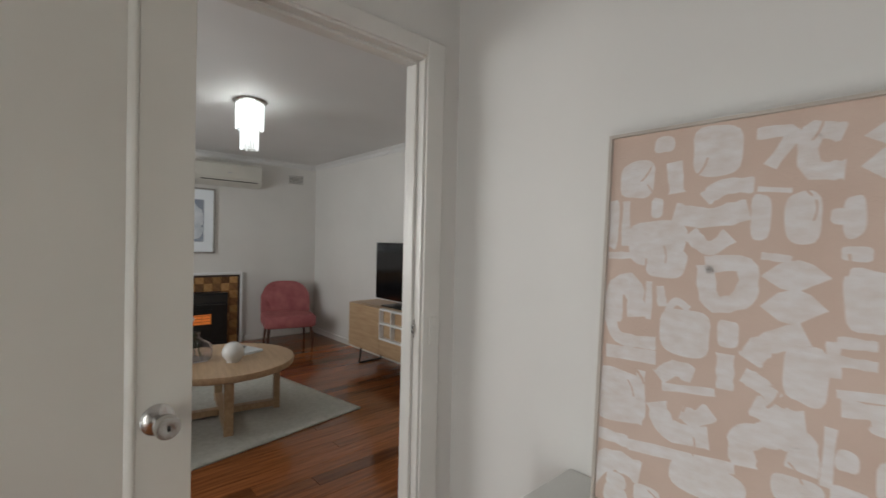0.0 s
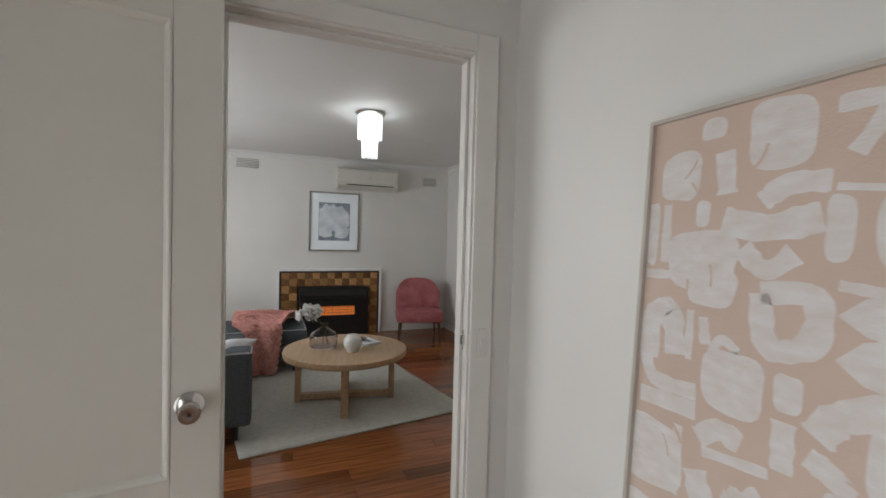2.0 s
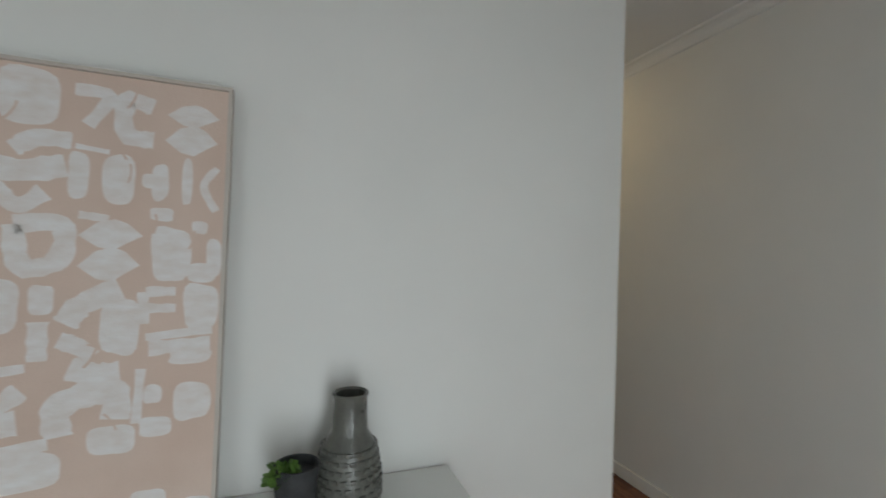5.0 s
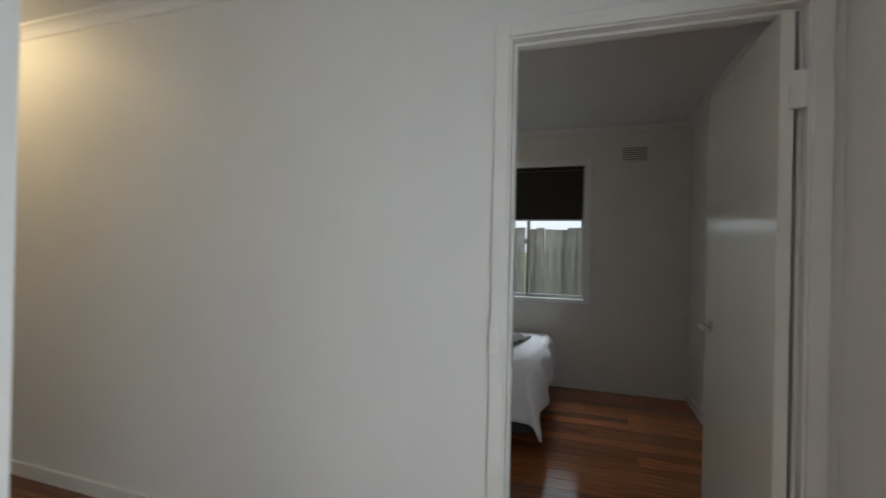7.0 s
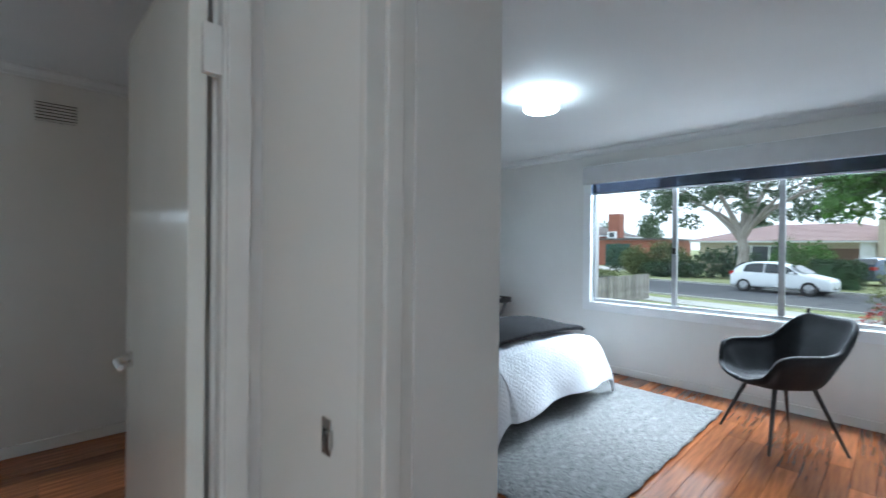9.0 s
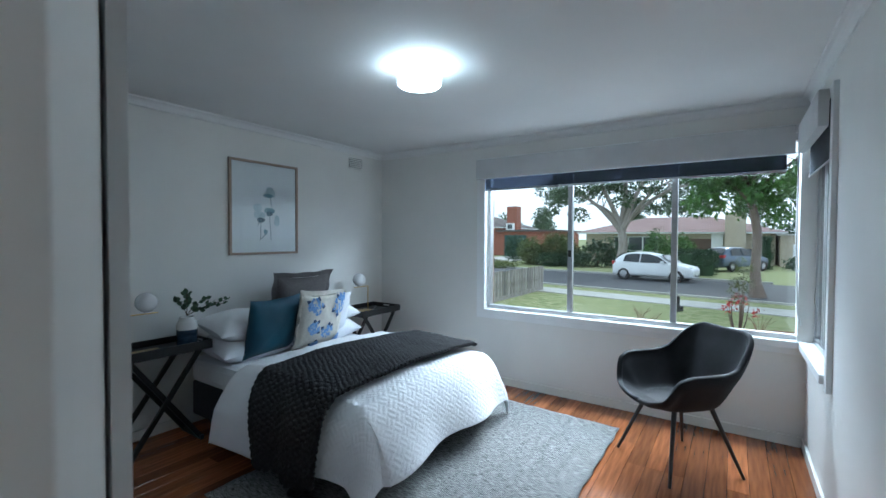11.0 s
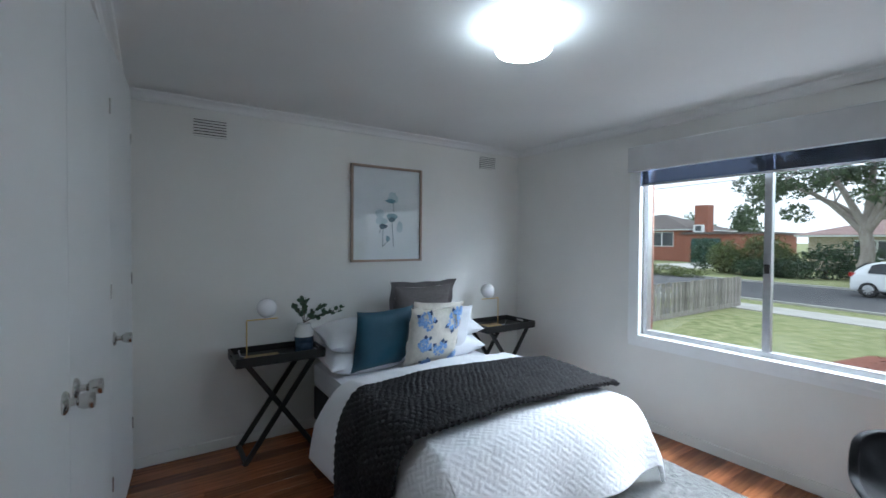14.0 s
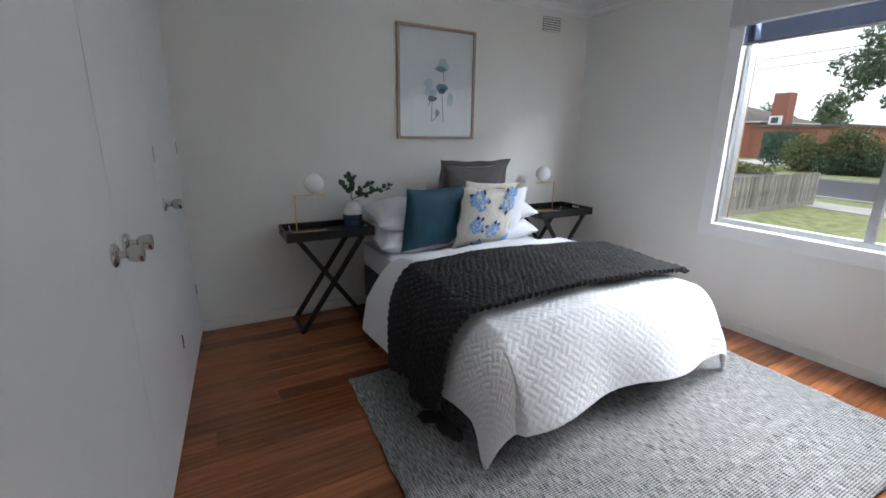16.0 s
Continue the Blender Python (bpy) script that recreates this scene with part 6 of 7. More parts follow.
def tree(name, base, fork, r0, limbs, crown, count, leaf_size, leaf_mat, bark, label, seed, flat=0.7):
    root = thing(name, Matrix.Translation(base), label, "tree")
    f = Vector(fork) - Vector(base)
    bm = bmesh.new()
    n = 9
    pts = [Vector((f.x * (i / (n - 1)) ** 1.3 + 0.06 * math.sin(i), f.y * i / (n - 1), f.z * i / (n - 1))) for i in range(n)]
    rad = [r0 * (1.7 if i == 0 else 1.15 if i == 1 else 1 - 0.25 * i / (n - 1)) for i in range(n)]
    tube(bm, pts, rad, 14)
    part("trunk", bm, bark, root, "", True)
    for k, (tip, bend, r) in enumerate(limbs):
        bm = bmesh.new()
        path = limb_path(pts[-1 if k % 3 else -2], Vector(tip) - Vector(base), bend)
        tube(bm, path, [r * (1 - 0.8 * i / 6) for i in range(7)], 9)
        rg_ = random.Random(seed + k)
        for q in range(4):
            s = path[3 + q % 3]
            e = s + Vector((rg_.uniform(-1.4, 1.4), rg_.uniform(-1.2, 1.2), rg_.uniform(0.3, 1.3)))
            tube(bm, limb_path(s, e, 0.2, 5), [r * 0.35, r * 0.28, r * 0.2, r * 0.12, r * 0.05], 6)
        part("limb", bm, bark, root, "", True)
    cl_ = [Vector(c[:3]) - Vector(base) for c in crown]
    leaf_cloud("crown", cl_, [c[3] for c in crown], count, leaf_size, leaf_mat, root, seed, flat)
    return root


rng = random.Random(41)
crown1 = [(rng.uniform(-4.0, 7.2), rng.uniform(-28.5, -22.5), 0, rng.uniform(0.55, 1.1)) for k in range(60)]
crown1 = [(x, y, 3.6 + 4.5 * (1 - ((x - 2.0) / 6.4) ** 2) * rng.uniform(0.25, 1.0) + rng.uniform(-0.5, 0.4), r) for x, y, _, r in crown1]
crown1 += [(rng.uniform(-3.5, 7.5), rng.uniform(-27.5, -23.5), rng.uniform(2.9, 4.6), rng.uniform(0.35, 0.75)) for k in range(26)]
tree("gum_tree", (2.4, -25.0, GZ), (2.4, -25.0, 2.2), 0.32,
     [((6.6, -25.5, 4.6), 0.8, 0.17), ((4.6, -24.0, 6.2), 0.5, 0.18), ((2.2, -26.0, 7.4), 0.3, 0.2), ((0.2, -24.2, 6.2), 0.6, 0.18), ((-2.8, -25.4, 4.6), 1.0, 0.16), ((5.2, -27.0, 3.9), 0.5, 0.13), ((-1.0, -23.6, 5.0), 0.7, 0.14)],
     crown1, 17000, 0.13, GUMLEAF, BARK, "broad old gum tree with pale branching limbs across the street", 5)
rng = random.Random(43)
crown2 = [(-4.0 + rng.uniform(-2.7, 1.9), -14.0 + rng.uniform(-1.8, 1.8), rng.uniform(2.3, 6.0), rng.uniform(0.35, 0.75)) for k in range(56)]
tree("street_tree", (-4.15, -14.1, GZ), (-3.93, -14.05, 3.1), 0.155,
     [((-2.6, -14.0, 3.6), 0.3, 0.07), ((-3.2, -13.4, 5.0), 0.2, 0.09), ((-4.3, -14.5, 5.6), 0.2, 0.10), ((-5.6, -13.8, 4.3), 0.3, 0.08), ((-6.2, -14.6, 3.6), 0.4, 0.06)],
     crown2, 16000, 0.10, BRIGHTLEAF, BARKD, "slim street tree with fresh green foliage on the verge", 9)


def bush(name, blobs, count, size, mat, label, seed, cat="shrub"):
    x, y = blobs[0][0], blobs[0][1]
    root = thing(name, Matrix.Translation((x, y, GZ)), label, cat)
    rg_ = random.Random(seed)
    for k in range(4):
        bm = bmesh.new()
        tube(bm, [(0.1 * k, 0, 0), (rg_.uniform(-0.4, 0.4), rg_.uniform(-0.3, 0.3), blobs[0][2] - GZ)], [0.05, 0.02], 6)
        part("stem", bm, BARKD, root)
    leaf_cloud("leaves", [(b[0] - x, b[1] - y, b[2] - GZ) for b in blobs], [(b[3], b[3], b[4]) for b in blobs], count, size, mat, root, seed)
    return root


bush("shrub", [(9.6, -27.5, 0.5, 1.0, 1.1), (9.0, -27, 0.2, 0.8, 0.8)], 2600, 0.10, OLIVELEAF, "tall olive-brown garden shrub", 21)
bush("shrub", [(7.6, -28, 0.7, 1.3, 1.3), (6.6, -27.6, 0.3, 1.0, 0.9)], 3600, 0.11, OLIVELEAF, "rounded olive-green garden shrub", 22)
bush("shrub", [(7.4, -26.4, -0.05, 1.2, 0.6), (5.8, -26.6, 0.0, 1.1, 0.65)], 3200, 0.09, DARKLEAF, "low dark green shrub under the gum tree", 23)
bush("shrub", [(4.6, -28.0, 0.4, 1.3, 1.0), (3.4, -28.4, 0.4, 1.2, 1.2), (11.5, -29, 0.6, 1.0, 1.2)], 3400, 0.11, DARKLEAF, "dense dark green shrubs along the garden", 24)
bush("shrub", [(0.5, -25.2, 0.7, 0.7, 1.3), (-0.7, -25.4, 0.6, 0.9, 1.2)], 3200, 0.09, BRIGHTLEAF, "bright green conifer shrub beside the hedge", 25)
bush("hedge", [(12.6, -22.5, -0.2, 1.2, 0.42), (10.8, -22.5, -0.25, 1.3, 0.40), (9.3, -22.2, -0.3, 1.0, 0.3)], 3400, 0.07, OLIVELEAF, "low clipped yellow-green hedge", 26, "hedge")


def box_hedge(x0, y0, x1, y1, z1, count, mat, label, seed):
    root = thing("hedge", pose((x0 + x1) / 2, (y0 + y1) / 2, GZ), label, "hedge")
    hx, hy, hz = abs(x1 - x0) / 2, abs(y1 - y0) / 2, z1 - GZ
    bm = bmesh.new()
    box(bm, -hx + 0.08, -hy + 0.08, 0, hx - 0.08, hy - 0.08, hz - 0.08)
    part("inner_growth", bm, DARKLEAF, root)
    r = np.random.RandomState(seed)
    cs_ = [(r.uniform(-hx, hx), r.choice((-hy, hy)), r.uniform(0, hz)) for k in range(40)] + [(r.choice((-hx, hx)), r.uniform(-hy, hy), r.uniform(0, hz)) for k in range(20)] + [(r.uniform(-hx, hx), r.uniform(-hy, hy), hz) for k in range(40)]
    leaf_cloud("leaves", cs_, [0.2] * len(cs_), count, 0.06, mat, root, seed)


box_hedge(-2.6, -25.0, -0.8, -23.2, 0.72, 5000, DARKLEAF, "clipped dark green box hedge beside the driveway", 31)
box_hedge(-5.5, -33.2, -4.6, -31.5, 1.5, 2600, DARKLEAF, "tall clipped hedge against the house wall", 32)
for k, (x, y, h, w, sd) in enumerate(((-12.5, -44, 9.5, 2.6, 51), (-9.6, -46, 8.0, 2.0, 52), (-15, -42, 10, 3.0, 53), (22, -62, 6.0, 3.0, 54), (8, -60, 5.0, 3.5, 55), (30, -66, 5.6, 4.0, 56))):
    root = thing("conifer" if k < 3 else "far_tree", pose(x, y, GZ), "dark green tree behind the houses", "tree")
    bm = bmesh.new()
    tube(bm, [(0, 0, 0), (0.1, 0, h * 0.6)], [0.3, 0.08], 10)
    part("trunk", bm, BARKD, root)
    rg_ = random.Random(sd)
    blobs = [(rg_.uniform(-w, w) * (1 - s), rg_.uniform(-w, w) * (1 - s), h * (0.25 + 0.75 * s)) for s in (i / 26 for i in range(26))]
    leaf_cloud("crown", blobs, [0.5 + w * 0.25] * 26, 2600, 0.22, DARKLEAF if k < 3 else GUMLEAF, root, sd)

# red-leaved twiggy shrub and dry tufts in the mulch
REDLEAF = leafy("red_leaves", (0.30, 0.03, 0.03), (0.5, 0.08, 0.07))
sh_ = thing("garden_shrub", pose(-3.56, -6.3, GZ), "sparse shrub with red and green leaves in the mulch", "shrub")
rng = random.Random(61)
tips = []
for k in range(15):
    a = rng.uniform(0, 6.28)
    e = Vector((0.32 * math.cos(a) * rng.random(), 0.32 * math.sin(a) * rng.random(), rng.uniform(0.5, 1.45)))
    bm = bmesh.new()
    tube(bm, [(0.03 * math.cos(a), 0.03 * math.sin(a), 0), tuple(e * 0.5 + Vector((0.05 * math.cos(a), 0.05 * math.sin(a), 0))), tuple(e)], [0.014, 0.009, 0.004], 5)
    part("twig", bm, BARKD, sh_)
    tips.append(e)
leaf_cloud("green_leaves", [t for t in tips if t.z > 0.9] or tips, 0.2 * np.ones(len([t for t in tips if t.z > 0.9] or tips)), 420, 0.028, OLIVELEAF, sh_, 62)
leaf_cloud("red_leaves", [(0, 0, 0.75), (0.12, 0, 0.62), (-0.3, 0.1, 0.55)], [0.17, 0.15, 0.1], 130, 0.035, REDLEAF, sh_, 63)
DRY = noise_mat("dry_straw_twigs", (0.25, 0.17, 0.10), (0.38, 0.28, 0.18), 0.9, 20, 0)
for x, y, h in ((-1.75, -6.6, 0.5), (-2.0, -6.3, 0.4), (-3.9, -6.1, 0.6)):
    tf = thing("dry_tuft", pose(x, y, GZ), "dry straw-coloured twiggy tuft in the garden bed", "shrub")
    for k in range(14):
        a = rng.uniform(0, 6.28)
        bm = bmesh.new()
        tube(bm, [(0, 0, 0), (0.1 * math.cos(a), 0.1 * math.sin(a), h * 0.6), (0.24 * math.cos(a), 0.24 * math.sin(a), h * rng.uniform(0.7, 1))], [0.006, 0.005, 0.002], 4)
        part("twig", bm, DRY, tf)
wp = thing("water_tap", pose(-2.25, -9.3, GZ), "dark garden tap post standing in the lawn", "tap")
box_part("post", wp, BLKMETAL, -0.035, -0.035, 0, 0.035, 0.035, 0.42, 0.006)
box_part("tap_body", wp, BLKMETAL, -0.12, -0.03, 0.02, 0.0, 0.03, 0.16, 0.01)

# paling fence along the side boundary
PALING = noise_mat("weathered_grey_paling", (0.22, 0.20, 0.18), (0.42, 0.39, 0.36), 0.9, 6, 0.4, 30, stretch=(4, 4, 0.5), per_object=0.3)


def paling_fence(name, x, y0, y1, top, base, label, step=0.115):
    root = thing(name, pose(x, y0, base), label, "fence")
    bm = bmesh.new()
    box(bm, -0.008, -0.052, 0, 0.008, 0.052, top - base - 0.0)
    me_ = mesh_of(bm, "paling", PALING)
    n = int(abs(y1 - y0) / step)
    rg_ = random.Random(n)
    for k in range(n):
        ob = new("paling", me_)
        ob.matrix_basis = pose(rg_.uniform(-0.006, 0.006) - 0.016 * (k % 2), (y1 - y0) * (k + 0.5) / n, rg_.uniform(-0.02, 0.015), rg_.uniform(-1, 1), rg_.uniform(-1, 1), 0)
        ob.parent = root
    for z in (0.2, top - base - 0.2):
        box_part("rail", root, PALING, 0.01, min(0, y1 - y0), z, 0.05, max(0, y1 - y0), z + 0.07)
    box_part("plinth_board", root, PALING, -0.03, min(0, y1 - y0), 0.0, -0.012, max(0, y1 - y0), 0.13)
    return root


paling_fence("front_fence", 2.6, -2.0, -12.0, 0.42, GZ, "low weathered grey timber paling fence beside the lawn")
paling_fence("side_fence", 1.55, 2.2, 9.4, 1.57, GZ, "tall weathered grey paling fence outside the back bedroom", 0.088)

# ---- houses across the street ----
TILE1 = noise_mat("grey_brown_roof_tiles", (0.10, 0.085, 0.08), (0.16, 0.14, 0.13), 0.9, 5, 0.6, 14)
TILE2 = noise_mat("pinkish_roof_tiles", (0.26, 0.17, 0.16), (0.38, 0.26, 0.24), 0.9, 5, 0.6, 14)
CREAMBRK = noise_mat("cream_brick", (0.42, 0.36, 0.27), (0.52, 0.46, 0.36), 0.9, 5, 0.3, 20)
GREENDR = noise_mat("dark_green_garage_paint", (0.012, 0.055, 0.05), (0.022, 0.08, 0.07), 0.5, 3, 0.05, 20)
DARKPANE = noise_mat("dark_far_glass", (0.03, 0.035, 0.04), (0.07, 0.08, 0.09), 0.1, 1, 0)


def hip_roof(root, x0, y0, x1, y1, z0, rise, mat, over=0.5):
    x0, y0, x1, y1 = x0 - over, y0 - over, x1 + over, y1 + over
    d = min(x1 - x0, y1 - y0) / 2
    bm = bmesh.new()
    n = 14
    # courses of tiles as shallow steps up each slope
    for k in range(n):
        a, b = k / n, (k + 1) / n
        lo = [(x0 + d * a, y0 + d * a), (x1 - d * a, y0 + d * a), (x1 - d * a, y1 - d * a), (x0 + d * a, y1 - d * a)]
        hi = [(x0 + d * b, y0 + d * b), (x1 - d * b, y0 + d * b), (x1 - d * b, y1 - d * b), (x0 + d * b, y1 - d * b)]
        for q in range(4):
            p, r = lo[q], lo[(q + 1) % 4]
            s, t = hi[(q + 1) % 4], hi[q]
            va = [bm.verts.new((*p, z0 + rise * a + 0.03)), bm.verts.new((*r, z0 + rise * a + 0.03)), bm.verts.new((*s, z0 + rise * b)), bm.verts.new((*t, z0 + rise * b))]
            if (Vector(s) - Vector(t)).length > 0.01:
                bm.faces.new(va)
            else:
                bm.faces.new(va[:3])
            vb = [bm.verts.new((*p, z0 + rise * a)), bm.verts.new((*r, z0 + rise * a))]
            bm.faces.new((vb[0], vb[1], va[1], va[0]))
    part("roof", bm, mat, root)
    bm = bmesh.new()
    box(bm, x0 + 0.03, y0 + 0.03, z0 - 0.12, x1 - 0.03, y1 - 0.03, z0 - 0.002)
    part("eave", bm, WOODW, root)


def house_window(root, x0, x1, z0, z1, y, bars=2):
    w = box_part("window", root, WOODW, x0, y, z0, x1, y + 0.06, z1)
    n = bars + 1
    for k in range(n):
        a, b = x0 + (x1 - x0) * k / n + 0.06, x0 + (x1 - x0) * (k + 1) / n - 0.06
        box_part("pane", w, DARKPANE, a, y + 0.06, z0 + 0.08, b, y + 0.075, z1 - 0.08)


ha = thing("brick_house", Matrix(), "orange brick house with a tiled hip roof and tall chimney", "house")
box_part("wall", ha, BRK, 19.3, -52, GZ, 30.0, -42.0, 2.75)
box_part("garage_wall", ha, BRK, 12.6, -50, GZ, 19.3, -41.6, 2.25)
box_part("garage_roof", ha, TILE1, 12.3, -50.2, 2.25, 19.6, -41.3, 2.45)
box_part("garage_door", ha, GREENDR, 15.9, -41.6, GZ, 18.6, -41.54, 1.85)
for k in range(5):
    box_part("door_rib", ha, GREENDR, 15.9, -41.54, -0.1 + k * 0.38, 18.6, -41.52, -0.06 + k * 0.38)
hip_roof(ha, 19.3, -52, 30.0, -42.0, 2.8, 1.9, TILE1)
box_part("chimney", ha, BRK, 18.1, -45.0, 2.4, 19.4, -43.8, 5.3)
house_window(ha, 20.6, 25.5, 1.0, 2.55, -42.0, 3)
acu = box_part("air_conditioner", ha, WOODW, 17.5, -41.9, 2.45, 18.4, -41.5, 3.2, 0.02)
box_part("fan_grille", acu, DARKPANE, 17.65, -41.5, 2.58, 18.2, -41.49, 3.08)

hb = thing("cream_house", Matrix(), "cream brick house with a pinkish tiled hip roof", "house")
box_part("wall", hb, CREAMBRK, -6.0, -46, GZ, 8.0, -37.0, 2.0)
box_part("chimney_block", hb, CREAMBRK, -4.15, -37.6, GZ, -2.8, -36.2, 3.55)
box_part("porch_wall", hb, WOODW, -2.7, -36.98, GZ, -1.9, -36.7, 1.9)
hip_roof(hb, -6.0, -46, 8.0, -37.0, 2.05, 1.45, TILE2, 0.7)
lw = box_part("slatted_window", hb, BROWNBRK, -1.9, -37.0, 0.4, 0.4, -36.95, 1.5)
for k in range(8):
    box_part("slat", lw, BARKD, -1.88, -36.95, 0.45 + k * 0.13, 0.38, -36.9, 0.52 + k * 0.13)
house_window(hb, 2.0, 5.5, 0.4, 1.7, -37.0, 2)
gg = thing("garage", Matrix(), "small flat-roofed beige garage with a pale roller door", "garage")
box_part("wall", gg, CREAMBRK, -10.6, -42, GZ, -6.2, -35.5, 1.75)
box_part("roof", gg, CONCRETE, -10.8, -42.2, 1.75, -6.0, -35.3, 1.88)
rd = box_part("roller_door", gg, WOODW, -9.3, -35.5, GZ, -6.9, -35.45, 1.15)
for k in range(9):
    box_part("door_rib", rd, ALU, -9.3, -35.45, -0.4 + k * 0.17, -6.9, -35.44, -0.37 + k * 0.17)
jt = bush("dark_shrub", [(-7.0, -31.5, -0.1, 0.9, 0.5), (-8.2, -31.7, -0.2, 0.6, 0.4)], 1200, 0.1, DARKLEAF, "low dark shrub in front of the garage", 71)

# power lines
WIRE = noise_mat("black_cable", (0.02, 0.02, 0.02), (0.03, 0.03, 0.03), 0.7, 5, 0)
for k, (z, y) in enumerate(((6.3, -21.6), (5.5, -21.8), (5.0, -21.6))):
    bm = bmesh.new()
    tube(bm, [(60 - 6 * i, y - 0.185 * (60 - 6 * i) * 0.98, z - 0.02 * i + 0.0016 * (i - 10) ** 2 * 5) for i in range(21)], 0.018, 5)
    tagged(part("power_line", bm, WIRE), "thin overhead power cable along the street", "cable", "overhead power lines")


# ---- parked cars ----
CARWHITE = noise_mat("white_car_paint", (0.78, 0.79, 0.80), (0.82, 0.83, 0.84), 0.12, 2, 0)
CARGREY = noise_mat("blue_grey_car_paint", (0.10, 0.13, 0.18), (0.14, 0.17, 0.22), 0.15, 2, 0, metal=0.4)
CARGLASS = noise_mat("tinted_car_glass", (0.012, 0.015, 0.018), (0.02, 0.024, 0.028), 0.05, 2, 0)
TYRE = noise_mat("black_tyre_rubber", (0.012, 0.012, 0.012), (0.022, 0.022, 0.022), 0.8, 20, 0.1, 60)
RIM = noise_mat("silver_alloy", (0.5, 0.5, 0.52), (0.6, 0.6, 0.62), 0.3, 10, 0, metal=0.9)
REDLAMP = noise_mat("red_tail_lamp", (0.35, 0.01, 0.01), (0.45, 0.02, 0.02), 0.15, 5, 0)
CLEARLAMP = noise_mat("clear_head_lamp", (0.5, 0.52, 0.55), (0.7, 0.72, 0.75), 0.1, 20, 0)


def hatchback(m, paint, label):
    """A five-door hatchback, its nose towards local +x, 4.05 m long."""
    root = thing("parked_car", m, label, "car")
    xs = [-1.98, -1.90, -1.70, -1.40, -1.0, -0.5, 0.0, 0.45, 0.75, 1.1, 1.5, 1.8, 1.96, 2.04]
    belt = [0.72, 0.86, 0.93, 0.94, 0.93, 0.92, 0.91, 0.90, 0.90, 0.88, 0.82, 0.74, 0.66, 0.58]
    roof = [0.74, 0.95, 1.22, 1.38, 1.45, 1.47, 1.44, 1.30, 1.12, 0.93, 0.85, 0.77, 0.68, 0.59]
    half = [0.66, 0.78, 0.84, 0.855, 0.86, 0.86, 0.86, 0.86, 0.855, 0.85, 0.83, 0.78, 0.70, 0.60]
    bm = bmesh.new()
    rows = []
    for x, b, r, w in zip(xs, belt, roof, half):
        gw = w - 0.06 - 0.22 * max(0, (r - b)) / 0.55
        prof = [(w * 0.9, 0.20), (w, 0.32), (w * 1.01, 0.6), (w * 0.985, b - 0.03), (w * 0.95, b + 0.01), (gw, r - 0.05 if r - b > 0.08 else r + 0.012), (gw * 0.75, r + 0.012), (0, r + 0.03)]
        rows.append([bm.verts.new((x, y, z)) for y, z in prof] + [bm.verts.new((x, -y, z)) for y, z in prof[-2::-1]])
    for a, b in zip(rows, rows[1:]):
        for k in range(len(a) - 1):
            bm.faces.new((a[k], a[k + 1], b[k + 1], b[k]))
        bm.faces.new((a[-1], a[0], b[0], b[-1]))
    bm.faces.new(rows[0])
    bm.faces.new(rows[-1][::-1])
    bo = part("body", bm, paint, root, "", True)
    sb_ = bo.modifiers.new("soft", "SUBSURF")
    sb_.levels = sb_.render_levels = 2

    def glass(name, quads):
        bm_ = bmesh.new()
        bm_.faces.new([bm_.verts.new(q) for q in quads])
        r = bmesh.ops.extrude_face_region(bm_, geom=bm_.faces[:])
        part(name, bm_, CARGLASS, root)

    for s in (1, -1):
        for nm, pts in (("side_window", [(-0.42, 0.95), (0.92, 0.945), (0.42, 1.27), (-0.02, 1.375), (-0.42, 1.395)]), ("side_window", [(-1.32, 0.975), (-0.48, 0.955), (-0.48, 1.395), (-1.0, 1.385), (-1.26, 1.29)])):
            bm_ = bmesh.new()
            bm_.faces.new([bm_.verts.new((x, s * (0.868 - 0.235 * (z - 0.91) / 0.5), z)) for x, z in pts])
            part(nm, bm_, CARGLASS, root)
        bm_ = bmesh.new()
        box(bm_, 1.62, s * 0.52 - 0.1, 0.66, 1.93, s * 0.52 + 0.14, 0.77, 0.03)
        part("headlight", bm_, CLEARLAMP, root)
        bm_ = bmesh.new()
        box(bm_, -1.96, s * 0.64 - 0.14, 0.80, -1.74, s * 0.64 + 0.15, 0.98, 0.03)
        part("tail_light", bm_, REDLAMP, root)
        bm_ = bmesh.new()
        box(bm_, 0.62, s * 0.97 - 0.09, 0.92, 0.78, s * 0.97 + 0.07, 1.05, 0.03)
        part("wing_mirror", bm_, paint, root)
        for x, z in ((-0.9, 0.83), (0.12, 0.82)):
            box_part("door_handle", root, paint, x, s * 0.855 - 0.02, z, x + 0.2, s * 0.855 + 0.02, z + 0.03, 0.006)
        for x in (-1.28, 1.29):
            wh = thing("wheel", pose(x, s * 0.78, 0.31), "", "")
            for key in ("label", "category", "group", "kind"):
                if key in wh:
                    del wh[key]
            wh.parent = root
            bm_ = bmesh.new()
            lathe(bm_, [(0.19, -0.10), (0.29, -0.10), (0.31, -0.06), (0.31, 0.06), (0.29, 0.10), (0.20, 0.10), (0.19, 0.06)], 36)
            bmesh.ops.rotate(bm_, verts=bm_.verts, cent=(0, 0, 0), matrix=Matrix.Rotation(radians(90), 3, "X"))
            part("tyre", bm_, TYRE, wh, "", True)
            bm_ = bmesh.new()
            lathe(bm_, [(0, 0.075), (0.05, 0.085), (0.05, 0.06), (0.0, 0.06)], 16)
            lathe(bm_, [(0.185, 0.05), (0.205, 0.09), (0.205, -0.05), (0.185, -0.05)], 32)
            for k in range(10):
                a = 2 * math.pi * k / 10
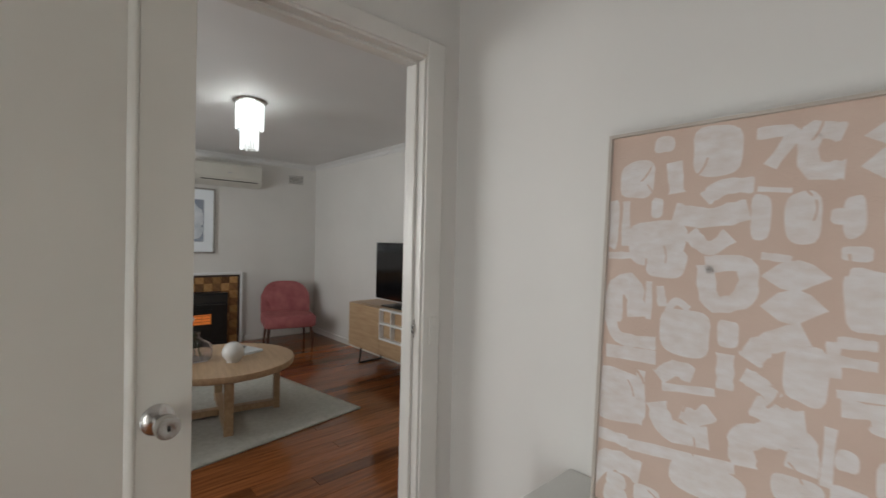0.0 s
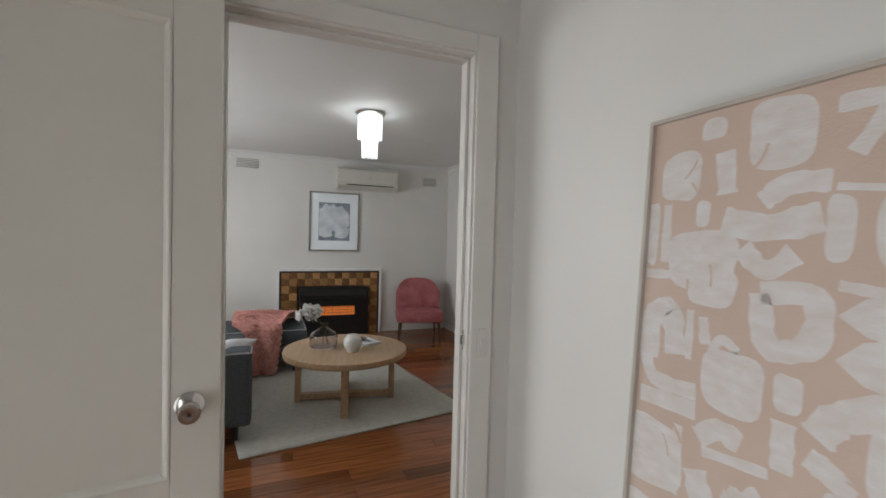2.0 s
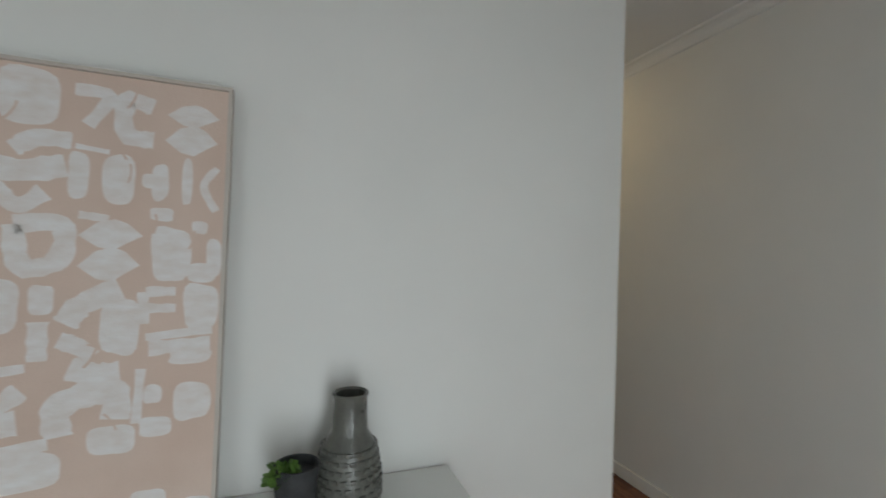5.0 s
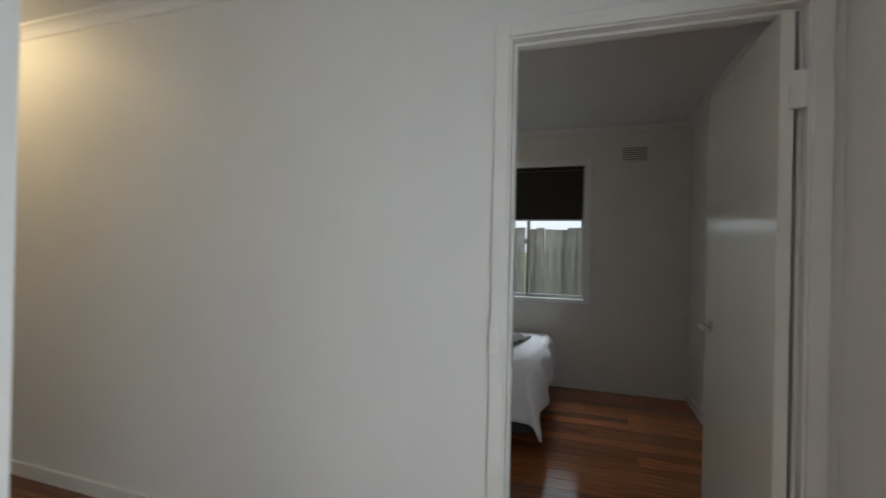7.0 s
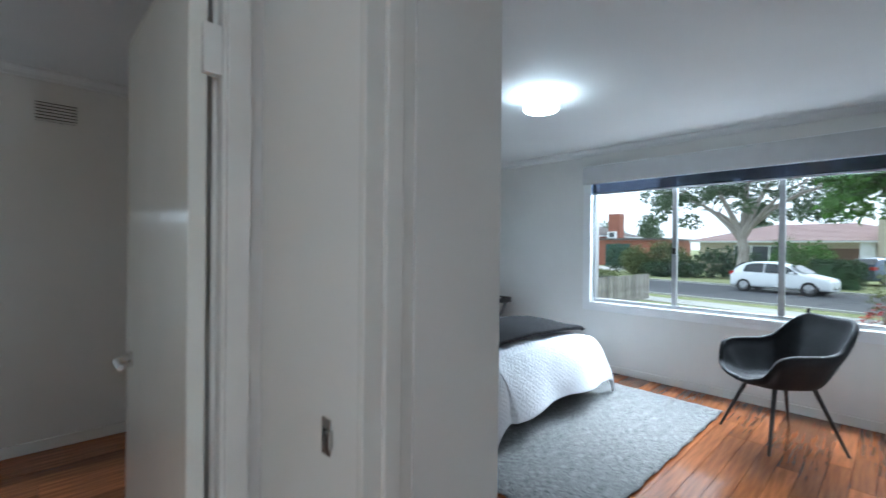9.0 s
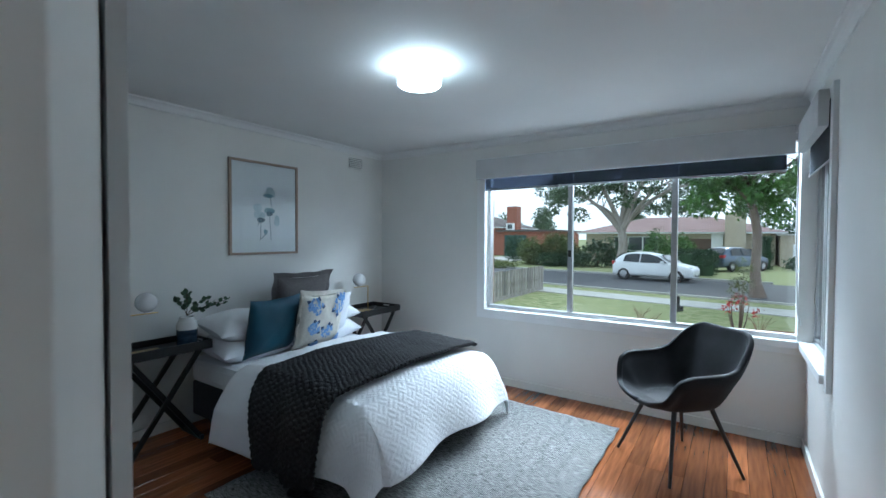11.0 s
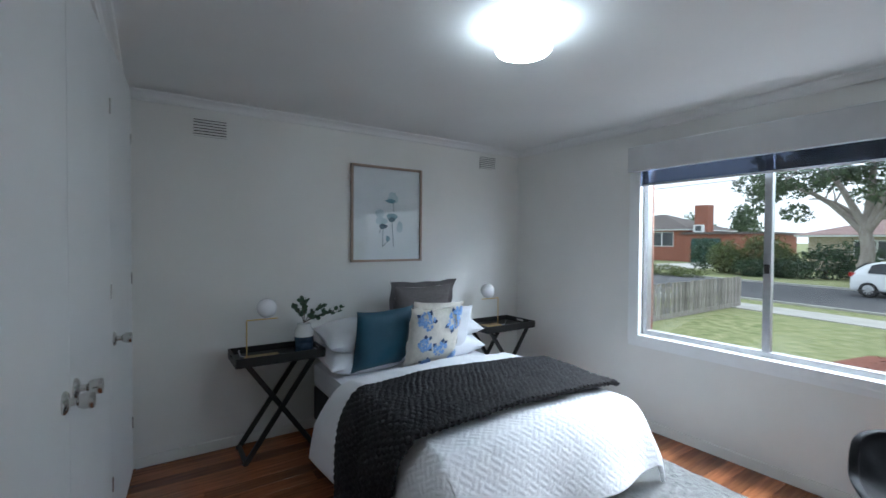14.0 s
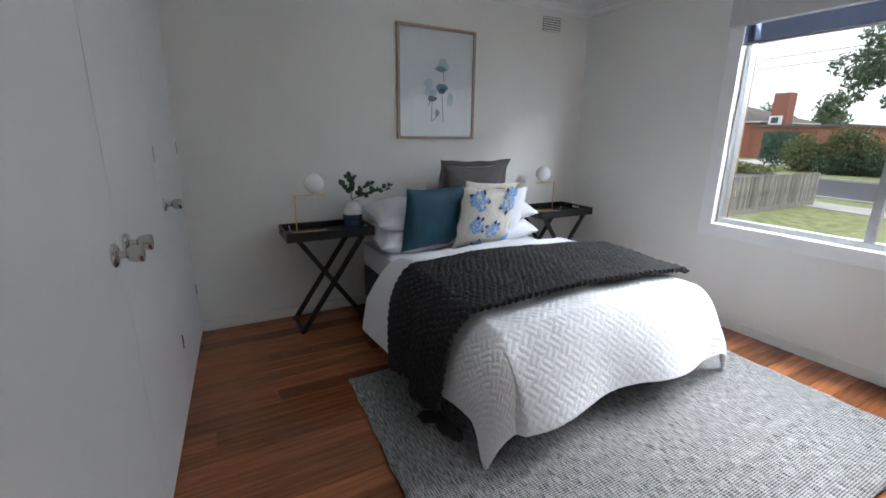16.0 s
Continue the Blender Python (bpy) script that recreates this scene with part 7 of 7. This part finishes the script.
                beam(bm_, (0.04 * math.cos(a), 0.04 * math.sin(a), 0.07), (0.195 * math.cos(a), 0.195 * math.sin(a), 0.075), 0.02, 0.035, (0, 0, 1))
            bmesh.ops.rotate(bm_, verts=bm_.verts, cent=(0, 0, 0), matrix=Matrix.Rotation(radians(-90 * s), 3, "X"))
            part("rim", bm_, RIM, wh)
            bm_ = bmesh.new()
            lathe(bm_, [(0, 0.0), (0.36, 0.0), (0.36, 0.004), (0, 0.004)], 32)
            bmesh.ops.rotate(bm_, verts=bm_.verts, cent=(0, 0, 0), matrix=Matrix.Rotation(radians(-90 * s), 3, "X"))
            part("wheel_arch", bm_, TYRE, root, "", False, pose(x, s * 0.80, 0.33))
    for nm, pts in (("windscreen", [(0.50, 0.60, 1.31), (0.50, -0.60, 1.31), (1.06, -0.72, 0.965), (1.06, 0.72, 0.965)]), ("rear_window", [(-1.46, 0.58, 1.36), (-1.46, -0.58, 1.36), (-1.83, -0.66, 1.06), (-1.83, 0.66, 1.06)])):
        bm_ = bmesh.new()
        bm_.faces.new([bm_.verts.new((x + (0.03 if x > 0 else -0.03), y, z + 0.03)) for x, y, z in pts])
        part(nm, bm_, CARGLASS, root)
    box_part("grille", root, TYRE, 1.93, -0.4, 0.30, 2.03, 0.4, 0.48, 0.02)
    box_part("number_plate", root, WOODW, -2.0, -0.2, 0.62, -1.955, 0.2, 0.73)
    return root


hatchback(pose(-0.3, -18.9, GZ + 0.008, 0, 0, 169.5) @ Matrix.Scale(0.9, 4), CARWHITE, "white five-door hatchback parked at the far kerb")
hatchback(pose(-3.5, -29.0, GZ + 0.03, 0, 0, -128), CARGREY, "blue-grey hatchback parked on the driveway, tail to the street")
# ---- floorboards ----
BW = 0.108
boards = {}


def board_mesh(w, length):
    key = (round(w, 3), round(length, 2))
    if key not in boards:
        bm = bmesh.new()
        box(bm, -w / 2 + 0.0006, 0.0006, -0.02, w / 2 - 0.0006, length - 0.0006, 0.0)
        top = [e for e in bm.edges if all(v.co.z > -0.001 for v in e.verts)]
        bmesh.ops.bevel(bm, geom=top, offset=0.0012, segments=1, affect="EDGES")
        boards[key] = mesh_of(bm, "floorboard", FLOOR)
    return boards[key]


rng = random.Random(77)
for x0, x1, y0, y1 in ((-3.91, 0.0, 0.0, 3.9), (-2.7, 0.0, 3.9, 7.3), (-6.11, -2.7, 3.9, 9.0), (-10.78, -6.11, 3.4, 7.86)):
    n = max(1, round((x1 - x0) / BW))
    w = (x1 - x0) / n
    for i in range(n):
        y = y0
        while y < y1 - 0.01:
            ln = rng.choice((1.2, 1.5, 1.8, 2.1, 2.4, 2.7, 3.0))
            if y == y0:
                ln = rng.choice((0.6, 0.9, 1.2, 1.8, 2.4))
            if y + ln > y1 - 0.4:
                ln = round(y1 - y, 2)
            ob = new("floorboard", board_mesh(w, ln))
            ob.matrix_basis = pose(x0 + (i + 0.5) * w, y, 0)
            ob.parent = floor_ob
            y += ln
